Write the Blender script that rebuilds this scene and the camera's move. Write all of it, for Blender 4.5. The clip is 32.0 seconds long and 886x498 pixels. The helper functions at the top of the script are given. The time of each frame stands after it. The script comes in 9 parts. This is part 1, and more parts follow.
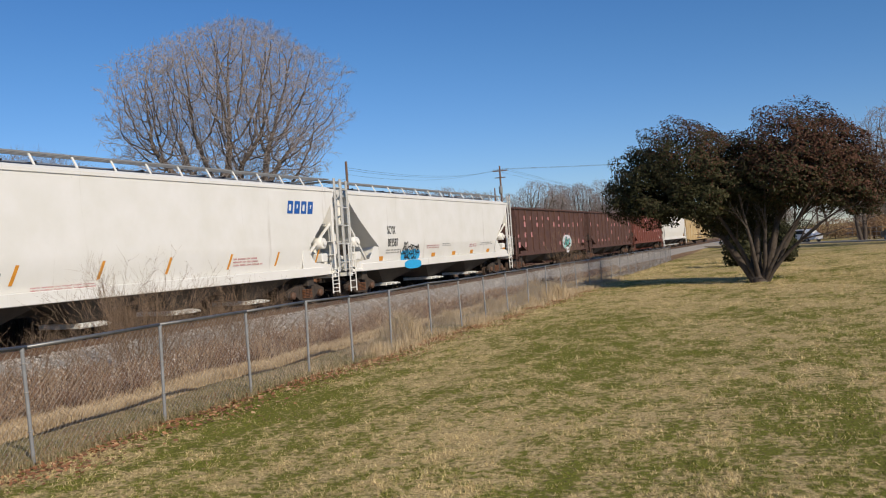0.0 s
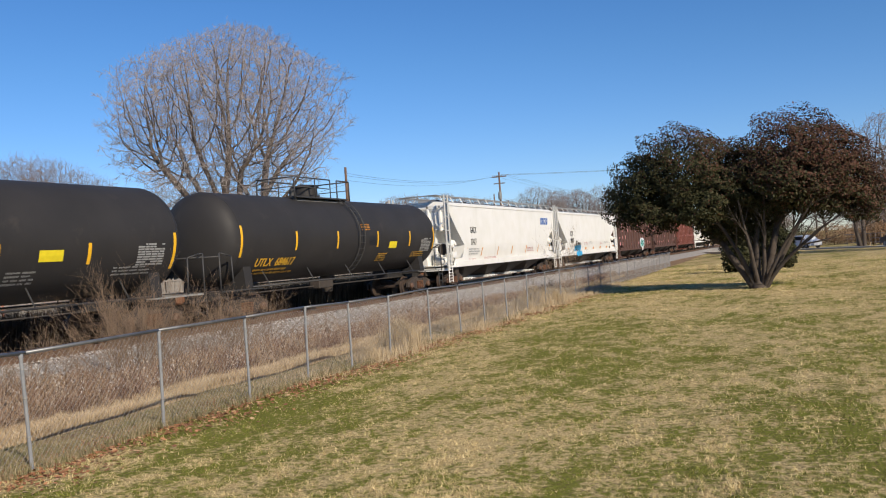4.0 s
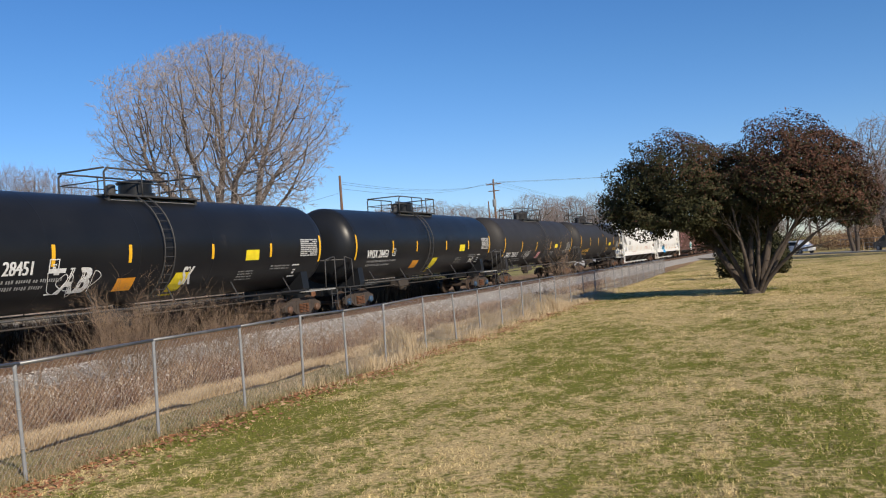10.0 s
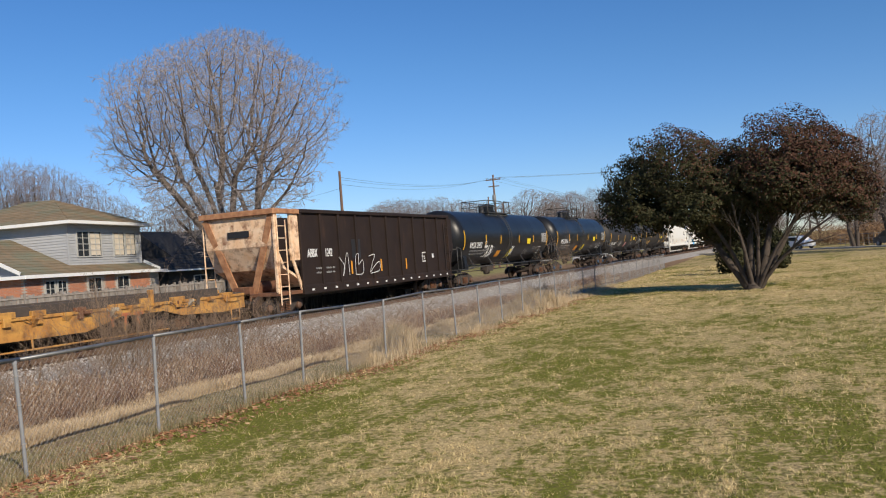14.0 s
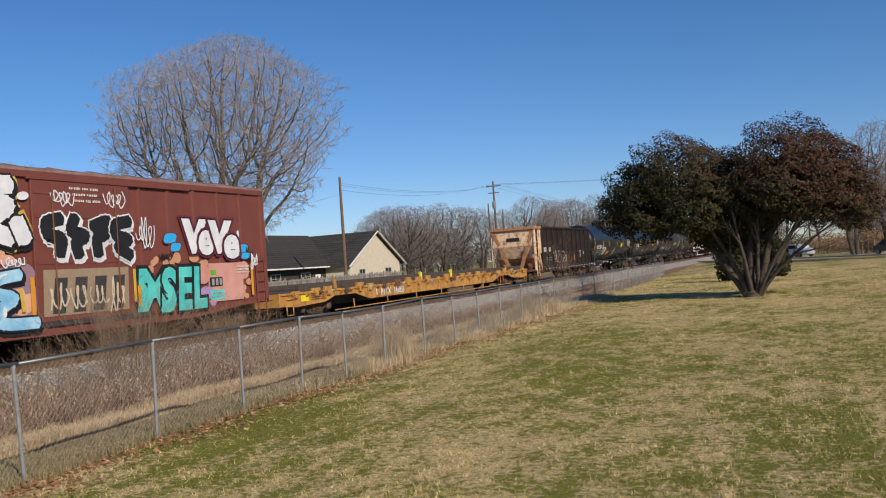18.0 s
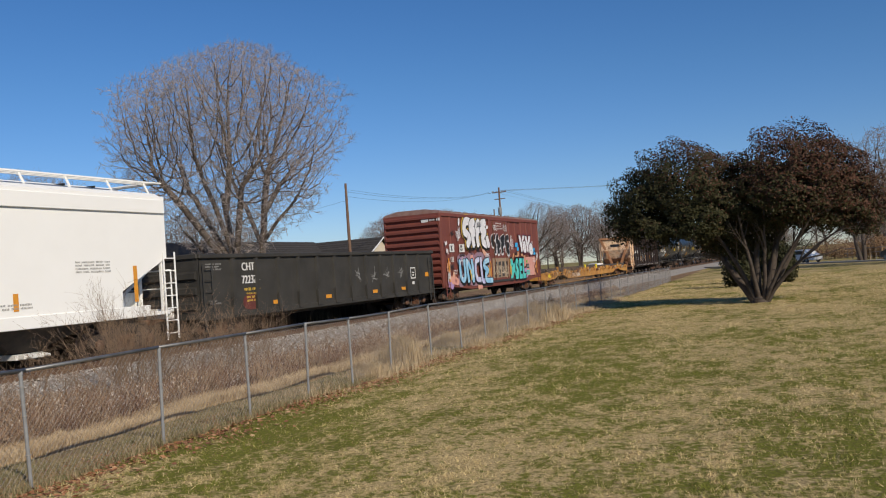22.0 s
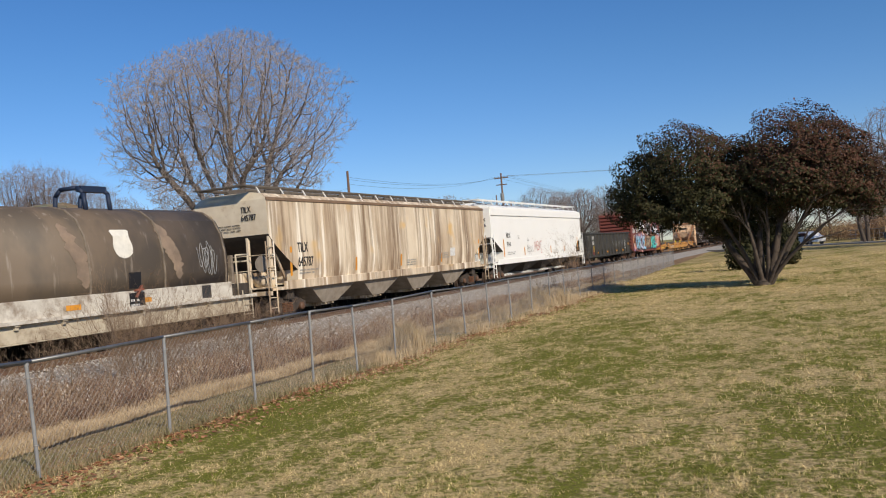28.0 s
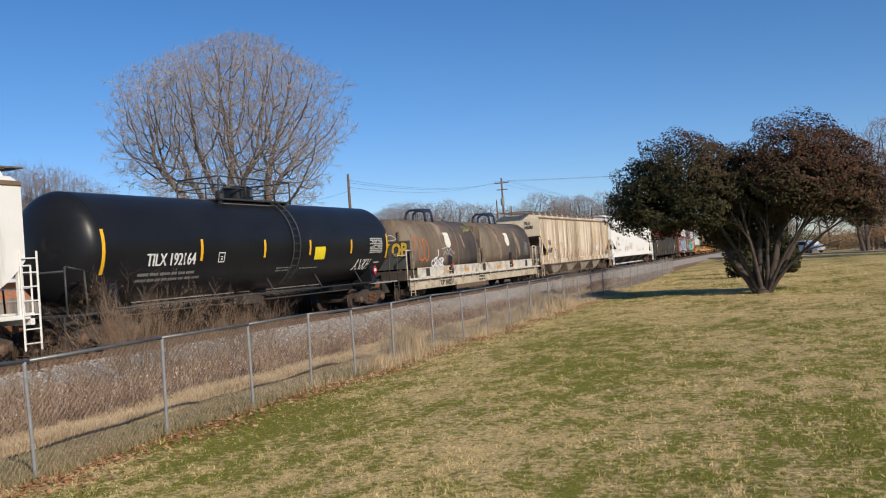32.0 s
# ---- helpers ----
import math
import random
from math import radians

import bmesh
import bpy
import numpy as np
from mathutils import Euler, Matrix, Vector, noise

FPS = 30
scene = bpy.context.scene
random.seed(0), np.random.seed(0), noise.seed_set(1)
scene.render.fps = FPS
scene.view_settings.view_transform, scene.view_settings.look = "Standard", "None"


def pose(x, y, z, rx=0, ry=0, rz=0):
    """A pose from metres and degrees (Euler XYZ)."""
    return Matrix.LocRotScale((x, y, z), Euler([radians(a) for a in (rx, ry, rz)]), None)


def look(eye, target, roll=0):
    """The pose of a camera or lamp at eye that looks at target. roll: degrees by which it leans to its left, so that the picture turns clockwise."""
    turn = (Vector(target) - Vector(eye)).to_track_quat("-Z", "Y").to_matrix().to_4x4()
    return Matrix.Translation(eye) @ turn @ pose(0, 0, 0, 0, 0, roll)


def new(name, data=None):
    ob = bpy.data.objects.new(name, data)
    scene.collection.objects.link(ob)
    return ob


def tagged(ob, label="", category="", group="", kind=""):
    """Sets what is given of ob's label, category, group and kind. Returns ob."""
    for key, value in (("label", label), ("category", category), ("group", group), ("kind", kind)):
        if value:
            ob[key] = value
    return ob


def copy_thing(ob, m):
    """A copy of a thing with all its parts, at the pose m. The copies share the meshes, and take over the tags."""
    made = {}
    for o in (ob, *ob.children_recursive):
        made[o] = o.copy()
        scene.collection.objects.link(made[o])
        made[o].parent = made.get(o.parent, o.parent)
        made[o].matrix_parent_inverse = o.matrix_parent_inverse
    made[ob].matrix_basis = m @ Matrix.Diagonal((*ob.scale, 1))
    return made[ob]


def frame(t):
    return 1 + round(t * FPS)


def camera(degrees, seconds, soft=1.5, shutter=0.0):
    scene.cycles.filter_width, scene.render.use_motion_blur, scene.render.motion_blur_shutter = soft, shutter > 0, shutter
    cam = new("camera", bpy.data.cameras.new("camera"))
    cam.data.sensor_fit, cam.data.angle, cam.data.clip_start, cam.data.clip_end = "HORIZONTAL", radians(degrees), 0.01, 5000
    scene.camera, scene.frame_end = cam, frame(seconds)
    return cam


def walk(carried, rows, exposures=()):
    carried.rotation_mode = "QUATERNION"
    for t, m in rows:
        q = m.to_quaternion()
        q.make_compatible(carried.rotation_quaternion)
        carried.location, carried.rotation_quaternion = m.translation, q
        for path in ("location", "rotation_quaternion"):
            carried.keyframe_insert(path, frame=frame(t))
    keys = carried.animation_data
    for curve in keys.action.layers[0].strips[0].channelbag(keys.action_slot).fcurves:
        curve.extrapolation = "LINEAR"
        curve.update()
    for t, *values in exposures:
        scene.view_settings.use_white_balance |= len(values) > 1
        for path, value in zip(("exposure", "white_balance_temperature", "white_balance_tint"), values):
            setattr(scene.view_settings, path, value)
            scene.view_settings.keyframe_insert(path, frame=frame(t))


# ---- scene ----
cam = camera(55.0, 32.0, soft=1.1)
EYE = (0.0, 0.0, 1.867)


def gaze(yaw, pitch, roll):
    """A pose at the standing place: yaw to the left of the track's direction, pitch up, roll."""
    a, b = radians(yaw), radians(pitch)
    return look(EYE, (EYE[0] - math.sin(a) * math.cos(b), EYE[1] + math.cos(a) * math.cos(b), EYE[2] + math.sin(b)), roll)


walk(cam, [(t, gaze(*g)) for t, *g in (
    (0, 23.68, 0.07, -3.92), (0.5, 23.62, -0.03, -3.95), (1, 23.50, -0.11, -3.93), (1.5, 23.37, -0.13, -3.93),
    (2, 23.45, 0.11, -4.24), (2.5, 23.50, 0.40, -4.17), (3, 23.60, 0.47, -3.93), (3.5, 23.60, 0.41, -3.89),
    (5.5, 23.67, 0.72, -3.84), (6, 23.74, 0.76, -4.05), (6.5, 23.71, 0.80, -4.24), (7, 23.69, 0.95, -4.27),
    (7.5, 23.59, 1.02, -4.15), (8, 23.45, 0.92, -4.08), (8.5, 23.32, 0.96, -3.92), (9, 23.26, 1.08, -3.78),
    (9.5, 23.25, 1.06, -3.99), (10, 23.22, 0.95, -4.26), (10.5, 23.22, 0.76, -4.32), (11, 23.31, 0.43, -4.30),
    (11.5, 23.10, 0.21, -4.35), (12, 22.93, 0.31, -4.57), (12.5, 22.75, 0.49, -4.72), (13, 22.78, 0.63, -4.55),
    (13.5, 23.04, 0.66, -4.37), (14, 23.23, 0.65, -4.30), (14.5, 23.40, 0.62, -4.31), (16.5, 23.45, 0.72, -4.62),
    (17, 23.42, 0.93, -4.62), (17.5, 23.29, 1.05, -4.33), (18, 23.18, 1.07, -4.02), (18.5, 23.20, 1.16, -3.99),
    (19, 23.31, 1.29, -4.05), (19.5, 23.39, 1.25, -3.92), (20, 23.54, 1.25, -3.76), (20.5, 23.82, 1.32, -3.94),
    (21, 23.81, 1.39, -4.16), (21.5, 23.60, 1.46, -4.14), (22, 23.55, 1.51, -4.10), (22.5, 23.52, 1.53, -4.15),
    (23, 23.48, 1.49, -4.29), (23.5, 23.56, 1.42, -4.28), (24, 23.58, 1.32, -4.17), (24.5, 23.60, 1.23, -4.10),
    (25, 23.80, 1.24, -4.09), (25.5, 23.96, 1.22, -4.17), (27.5, 23.91, 0.62, -4.82), (28, 23.81, 0.62, -4.80),
    (28.5, 23.78, 0.72, -4.72), (29, 23.66, 0.92, -4.65), (29.5, 23.53, 0.98, -4.33), (30, 23.51, 0.93, -4.27),
    (30.5, 23.48, 0.85, -4.32), (31, 23.52, 0.91, -4.20), (31.5, 23.64, 0.96, -4.04), (32, 23.76, 0.90, -4.11),
)], exposures=[(0.0, -0.21), (1.2, -0.14), (2.0, -0.03), (6.0, 0.09), (8.0, 0.08), (12.0, 0.12), (14.5, -0.02), (17.0, -0.15), (19.0, -0.18), (20.5, -0.09), (21.0, -0.12), (22.0, -0.31), (23.0, -0.24), (24.5, -0.18), (28.0, -0.09), (32.0, -0.05)])

# ---- light ----
SUN_EL, SUN_AZ = 30.0, -33.7
to_sun = Vector((math.cos(radians(SUN_AZ)) * math.cos(radians(SUN_EL)), math.sin(radians(SUN_AZ)) * math.cos(radians(SUN_EL)), math.sin(radians(SUN_EL))))
world = bpy.data.worlds.new("sky")
scene.world = world
world.use_nodes = True
sky = world.node_tree.nodes.new("ShaderNodeTexSky")
sky.sky_type, sky.sun_disc = "NISHITA", False
sky.sun_elevation, sky.sun_rotation = radians(SUN_EL), radians(90 - SUN_AZ)
sky.air_density, sky.dust_density, sky.ozone_density = 1.0, 0.0, 3.0
back = world.node_tree.nodes["Background"]
back.inputs["Strength"].default_value = 0.094
tone = world.node_tree.nodes.new("ShaderNodeHueSaturation")
tone.inputs["Saturation"].default_value, tone.inputs["Value"].default_value = 1.22, 1.0
tint = world.node_tree.nodes.new("ShaderNodeMix")
tint.data_type, tint.blend_type = "RGBA", "MULTIPLY"
tint.inputs[0].default_value = 1.0
way = world.node_tree.nodes.new("ShaderNodeTexCoord")
rise = world.node_tree.nodes.new("ShaderNodeSeparateXYZ")
ramp = world.node_tree.nodes.new("ShaderNodeMapRange")
ramp.inputs[1].default_value, ramp.inputs[2].default_value = 0.0, 0.22
blue = world.node_tree.nodes.new("ShaderNodeMix")
blue.data_type = "RGBA"
blue.inputs[6].default_value, blue.inputs[7].default_value = (0.74, 0.87, 1.26, 1.0), (0.82, 0.95, 1.17, 1.0)
world.node_tree.links.new(way.outputs["Generated"], rise.inputs[0])
world.node_tree.links.new(rise.outputs["Z"], ramp.inputs[0])
world.node_tree.links.new(ramp.outputs[0], blue.inputs[0])
world.node_tree.links.new(blue.outputs[2], tint.inputs[7])
world.node_tree.links.new(sky.outputs[0], tone.inputs["Color"])
world.node_tree.links.new(tone.outputs[0], tint.inputs[6])
world.node_tree.links.new(tint.outputs[2], back.inputs["Color"])
sun = new("sun", bpy.data.lights.new("sun", "SUN"))
sun.data.energy, sun.data.angle, sun.data.color = 5.0, radians(0.53), (1.0, 0.875, 0.70)
sun.matrix_basis = look(to_sun * 100, (0, 0, 0))

# ---- tools ----
def part(name, bm, material, parent=None, label=""):
    """Links a bmesh as one mesh object under a thing or a part."""
    for e in bm.edges:
        if len(e.link_faces) == 2 and e.calc_face_angle(0.0) > 0.6:
            e.smooth = False
    me = bpy.data.meshes.new(name)
    bm.to_mesh(me)
    bm.free()
    return mesh_part(name, me, material, parent, label)


def mesh_part(name, me, material, parent=None, label=""):
    if material and not me.materials:
        for m in material if isinstance(material, (list, tuple)) else (material,):
            me.materials.append(m)
    ob = new(name, me)
    ob.parent = parent
    if label:
        ob["label"] = label
    return ob


def raw(name, verts, faces, material, parent=None, smooth=False):
    """One mesh from arrays of vertices and faces."""
    me = bpy.data.meshes.new(name)
    me.from_pydata([tuple(v) for v in verts], [], [tuple(q) for q in faces])
    if smooth:
        me.shade_smooth()
    return mesh_part(name, me, material, parent)


def tri_mesh(name, verts, tris, material, parent=None):
    """A large mesh of triangles from numpy arrays."""
    verts, tris = np.asarray(verts, np.float32).reshape(-1, 3), np.asarray(tris, np.int32).reshape(-1, 3)
    me = bpy.data.meshes.new(name)
    me.vertices.add(len(verts))
    me.vertices.foreach_set("co", verts.ravel())
    me.loops.add(tris.size)
    me.loops.foreach_set("vertex_index", tris.ravel())
    me.polygons.add(len(tris))
    me.polygons.foreach_set("loop_start", np.arange(0, tris.size, 3, dtype=np.int32))
    me.update(calc_edges=True)
    me.validate()
    return mesh_part(name, me, material, parent)


def thing(name, label, category, m=None, group="", kind=""):
    ob = tagged(new(name), label, category, group, kind)
    if m is not None:
        ob.matrix_basis = m
    return ob


def box(bm, x0, y0, z0, x1, y1, z1, bevel=0.0):
    """A box between two corners, with its edges rounded off by bevel."""
    vs = [bm.verts.new((x, y, z)) for x in (x0, x1) for y in (y0, y1) for z in (z0, z1)]
    fs = [bm.faces.new([vs[i] for i in q]) for q in ((0, 1, 3, 2), (4, 6, 7, 5), (0, 4, 5, 1), (2, 3, 7, 6), (0, 2, 6, 4), (1, 5, 7, 3))]
    if bevel:
        bmesh.ops.bevel(bm, geom=list({e for f in fs for e in f.edges}), offset=bevel, segments=1, affect="EDGES")
    return bm


def prism(bm, outline, axis, a, b):
    """An outline in the plane across the axis ('x', 'y', 'z'), drawn out from a to b."""
    put = {"x": lambda p, k: (k, p[0], p[1]), "y": lambda p, k: (p[0], k, p[1]), "z": lambda p, k: (p[0], p[1], k)}[axis]
    lo, hi = [bm.verts.new(put(p, a)) for p in outline], [bm.verts.new(put(p, b)) for p in outline]
    n = len(outline)
    bm.faces.new(lo[::-1])
    bm.faces.new(hi)
    for i in range(n):
        bm.faces.new((lo[i], lo[(i + 1) % n], hi[(i + 1) % n], hi[i]))
    return bm


def rod(bm, p, q, r, n=6, r2=None):
    """A round bar from p to q."""
    p, q = Vector(p), Vector(q)
    d = (q - p).normalized()
    a = d.orthogonal().normalized()
    b = d.cross(a)
    ring = [[bm.verts.new(c + (a * math.cos(w) + b * math.sin(w)) * s) for w in (math.tau * i / n for i in range(n))] for c, s in ((p, r), (q, r if r2 is None else r2))]
    for i in range(n):
        f = bm.faces.new((ring[0][i], ring[0][(i + 1) % n], ring[1][(i + 1) % n], ring[1][i]))
        f.smooth = n > 5
    bm.faces.new(ring[0][::-1])
    bm.faces.new(ring[1])
    return bm


def pipe(bm, points, r, n=6):
    for p, q in zip(points, points[1:]):
        rod(bm, p, q, r, n)
    return bm


def bar(bm, p, q, w, h, up=(0, 0, 1)):
    """A flat bar from p to q, w across and h along up."""
    p, q, up = Vector(p), Vector(q), Vector(up)
    d = (q - p).normalized()
    s = d.cross(up).normalized() * (w / 2)
    u = s.cross(d).normalized() * (h / 2)
    vs = [bm.verts.new(c + k) for c in (p, q) for k in (s + u, s - u, -s - u, -s + u)]
    for i in range(4):
        bm.faces.new((vs[i], vs[(i + 1) % 4], vs[4 + (i + 1) % 4], vs[4 + i]))
    bm.faces.new(vs[3::-1])
    bm.faces.new(vs[4:])
    return bm


def lathe(bm, profile, axis_point, axis="x", n=24, smooth=True):
    """Rings of (along, radius) round an axis through a point."""
    rings = []
    for k, r in profile:
        ring = []
        for i in range(n):
            w = math.tau * i / n
            c, s = r * math.cos(w), r * math.sin(w)
            v = {"x": (k, c, s), "y": (c, k, s), "z": (c, s, k)}[axis]
            ring.append(bm.verts.new(Vector(v) + Vector(axis_point)))
        rings.append(ring)
    for a, b in zip(rings, rings[1:]):
        for i in range(n):
            bm.faces.new((a[i], a[(i + 1) % n], b[(i + 1) % n], b[i])).smooth = smooth
    bm.faces.new(rings[0][::-1])
    bm.faces.new(rings[-1])
    bmesh.ops.recalc_face_normals(bm, faces=bm.faces)
    return bm


def B():
    return bmesh.new()

# ---- materials ----
def node(nt, kind, **sockets):
    n = nt.nodes.new(kind)
    for k, v in sockets.items():
        n.inputs[k.replace("_", " ")].default_value = v
    return n


def mixed(nt, fac, a, b, mode="MIX"):
    """A colour mix; a and b are colours or sockets, fac a number or a socket."""
    m = nt.nodes.new("ShaderNodeMix")
    m.data_type, m.blend_type = "RGBA", mode
    for sock, v in ((m.inputs[0], fac), (m.inputs[6], a), (m.inputs[7], b)):
        if isinstance(v, bpy.types.NodeSocket):
            nt.links.new(v, sock)
        else:
            sock.default_value = (*v, 1) if isinstance(v, tuple) else v
    return m.outputs[2]


def noise_at(nt, coord, scale, detail=4.0, stretch=(1, 1, 1), rough=0.55):
    mp = nt.nodes.new("ShaderNodeMapping")
    mp.inputs["Scale"].default_value = stretch
    nt.links.new(coord, mp.inputs[0])
    n = node(nt, "ShaderNodeTexNoise", Scale=scale, Detail=detail, Roughness=rough)
    nt.links.new(mp.outputs[0], n.inputs["Vector"])
    return n.outputs["Fac"]


def band(nt, value, lo, hi):
    """0 below lo, 1 above hi, between them a slope."""
    r = nt.nodes.new("ShaderNodeMapRange")
    r.inputs[1].default_value, r.inputs[2].default_value = lo, hi
    nt.links.new(value, r.inputs[0])
    return r.outputs[0]


def material(name, c1, c2=None, scale=8.0, rough=0.6, metal=0.0, bump=0.0, bump_scale=None, dirt=None, dirt_scale=1.5, dirt_amt=0.5,
             stretch=(1, 1, 1), vary=0.0, island=0.0, rough_vary=0.1, coat=0.0):
    """A surface: two tones by a fine noise, dirt in patches or (stretched) in streaks, relief, and a change from object to object."""
    m = bpy.data.materials.new(name)
    m.use_nodes = True
    nt = m.node_tree
    bsdf = nt.nodes["Principled BSDF"]
    geo = nt.nodes.new("ShaderNodeTexCoord").outputs["Object"]
    col = mixed(nt, band(nt, noise_at(nt, geo, scale), 0.3, 0.7), c1, c2 or tuple(k * 0.8 for k in c1))
    if dirt:
        col = mixed(nt, band(nt, noise_at(nt, geo, dirt_scale, 6.0, stretch, 0.65), 0.75 - 0.5 * dirt_amt, 0.95 - 0.4 * dirt_amt), col, dirt)
    if vary or island:
        src = nt.nodes.new("ShaderNodeObjectInfo").outputs["Random"] if vary else nt.nodes.new("ShaderNodeNewGeometry").outputs["Random Per Island"]
        r = nt.nodes.new("ShaderNodeMapRange")
        k = vary or island
        r.inputs[3].default_value, r.inputs[4].default_value = 1 - k, 1 + k
        nt.links.new(src, r.inputs[0])
        hsv = nt.nodes.new("ShaderNodeHueSaturation")
        nt.links.new(r.outputs[0], hsv.inputs["Value"])
        nt.links.new(col, hsv.inputs["Color"])
        col = hsv.outputs[0]
    nt.links.new(col, bsdf.inputs["Base Color"])
    rn = nt.nodes.new("ShaderNodeMapRange")
    rn.inputs[3].default_value, rn.inputs[4].default_value = max(rough - rough_vary, 0.03), min(rough + rough_vary, 1)
    nt.links.new(noise_at(nt, geo, scale * 0.6), rn.inputs[0])
    nt.links.new(rn.outputs[0], bsdf.inputs["Roughness"])
    bsdf.inputs["Metallic"].default_value = metal
    bsdf.inputs["Coat Weight"].default_value = coat
    if bump:
        b = node(nt, "ShaderNodeBump", Strength=bump, Distance=0.02)
        nt.links.new(noise_at(nt, geo, bump_scale or scale * 2), b.inputs["Height"])
        nt.links.new(b.outputs[0], bsdf.inputs["Normal"])
    return m


STREAK = (1, 1, 0.06)
white_paint = material("white_paint", (0.79, 0.78, 0.75), (0.73, 0.72, 0.67), 1.2, 0.45, dirt=(0.42, 0.38, 0.32), dirt_scale=2.5, dirt_amt=0.28, stretch=STREAK)
clean_white = material("clean_white", (0.87, 0.87, 0.84), (0.84, 0.84, 0.81), 1.0, 0.4, dirt=(0.55, 0.53, 0.48), dirt_scale=2.0, dirt_amt=0.12, stretch=STREAK)
# underframe dirt; also the painted shade under two hoppers' end slopes
grime_shade = material("grime_shade", (0.035, 0.030, 0.026), (0.062, 0.047, 0.036), 5.0, 0.8, bump=0.3, dirt=(0.12, 0.08, 0.05), dirt_amt=0.3)
steel_dark = material("steel_dark", (0.03, 0.03, 0.032), (0.05, 0.048, 0.045), 6.0, 0.6, dirt=(0.11, 0.08, 0.055), dirt_amt=0.25)
rust = material("rust", (0.20, 0.085, 0.04), (0.12, 0.055, 0.03), 7.0, 0.85, bump=0.4)
rail_steel = material("rail_steel", (0.16, 0.09, 0.055), (0.10, 0.06, 0.04), 9.0, 0.7, metal=0.2)
rail_top = material("rail_top", (0.55, 0.54, 0.52), (0.48, 0.47, 0.45), 9.0, 0.25, metal=1.0)
tie_wood = material("tie_wood", (0.09, 0.07, 0.055), (0.13, 0.10, 0.08), 9.0, 0.9, bump=0.5, vary=0.3)
ballast_mat = material("ballast", (0.40, 0.38, 0.35), (0.20, 0.18, 0.16), 18.0, 0.95, bump=1.0, bump_scale=22, dirt=(0.16, 0.11, 0.08), dirt_scale=0.5, dirt_amt=0.3)
stone_mat = material("stones", (0.58, 0.55, 0.51), (0.38, 0.35, 0.32), 12.0, 0.95, island=0.45)
galvanised = material("galvanised", (0.29, 0.295, 0.30), (0.22, 0.225, 0.23), 12.0, 0.5, metal=0.15, dirt=(0.25, 0.24, 0.22), dirt_amt=0.2)
bark_grey = material("bark_grey", (0.19, 0.152, 0.125), (0.115, 0.092, 0.076), 6.0, 0.95, bump=0.6)
twig_mat = material("twig", (0.46, 0.41, 0.385), (0.25, 0.205, 0.18), 1.6, 0.95)
bark_dark = material("bark_dark", (0.050, 0.038, 0.030), (0.090, 0.070, 0.055), 7.0, 0.95, bump=0.6)

# ---- ground ----
RAIL_Z, TRACK_X = 0.20, -17.95


def fence_x(y):
    return -7.12 - 0.058 * y


def smooth(a, b, v):
    k = np.clip((np.asarray(v, float) - a) / (b - a), 0, 1)
    return k * k * (3 - 2 * k)


def ground_z(x, y):
    """The height of the ground: a nearly level lawn, a shallow swale beside the track, level yards beyond."""
    x, y = np.asarray(x, float), np.asarray(y, float)
    base = -0.006 * np.clip(y, -20, 60)
    swale = smooth(0.3, 2.5, fence_x(np.clip(y, -50, 60)) - x) * (1 - smooth(-15.2, -14.4, -x - 29.6))
    bumps = 0.03 * np.sin(0.9 * x + 0.5 * y) * np.sin(0.4 * y - 0.7 * x + 1) + 0.02 * np.sin(2.3 * x - 0.6) * np.sin(1.7 * y + 0.4)
    west = smooth(13.0, 16.0, -x)
    return base * (1 - west) + (-0.3) * west - 0.15 * swale * (1 - west) + bumps * (1 - 0.5 * west)


def spread(lo, hi, fine_lo, fine_hi, step, growth=1.18):
    """Coordinates with small steps in the middle and growing steps outwards."""
    mid = list(np.arange(fine_lo, fine_hi, step))
    out, k = [], step
    v = fine_hi
    while v < hi:
        out.append(v)
        k *= growth
        v += k
    out.append(hi)
    low, k, v = [], step, fine_lo - step
    while v > lo:
        low.append(v)
        k *= growth
        v -= k
    low.append(lo)
    return np.array(low[::-1] + mid + out)


gx, gy = spread(-3000, 3000, -24, 12, 0.35), spread(-3000, 4000, 2, 60, 0.5)
GX, GY = np.meshgrid(gx, gy)
nx, ny = len(gx), len(gy)
gv = np.stack([GX, GY, ground_z(GX, GY)], -1).reshape(-1, 3)
i0 = (np.arange(ny - 1)[:, None] * nx + np.arange(nx - 1)).ravel()
gf = np.concatenate([np.stack([i0, i0 + 1, i0 + nx + 1], 1), np.stack([i0, i0 + nx + 1, i0 + nx], 1)])


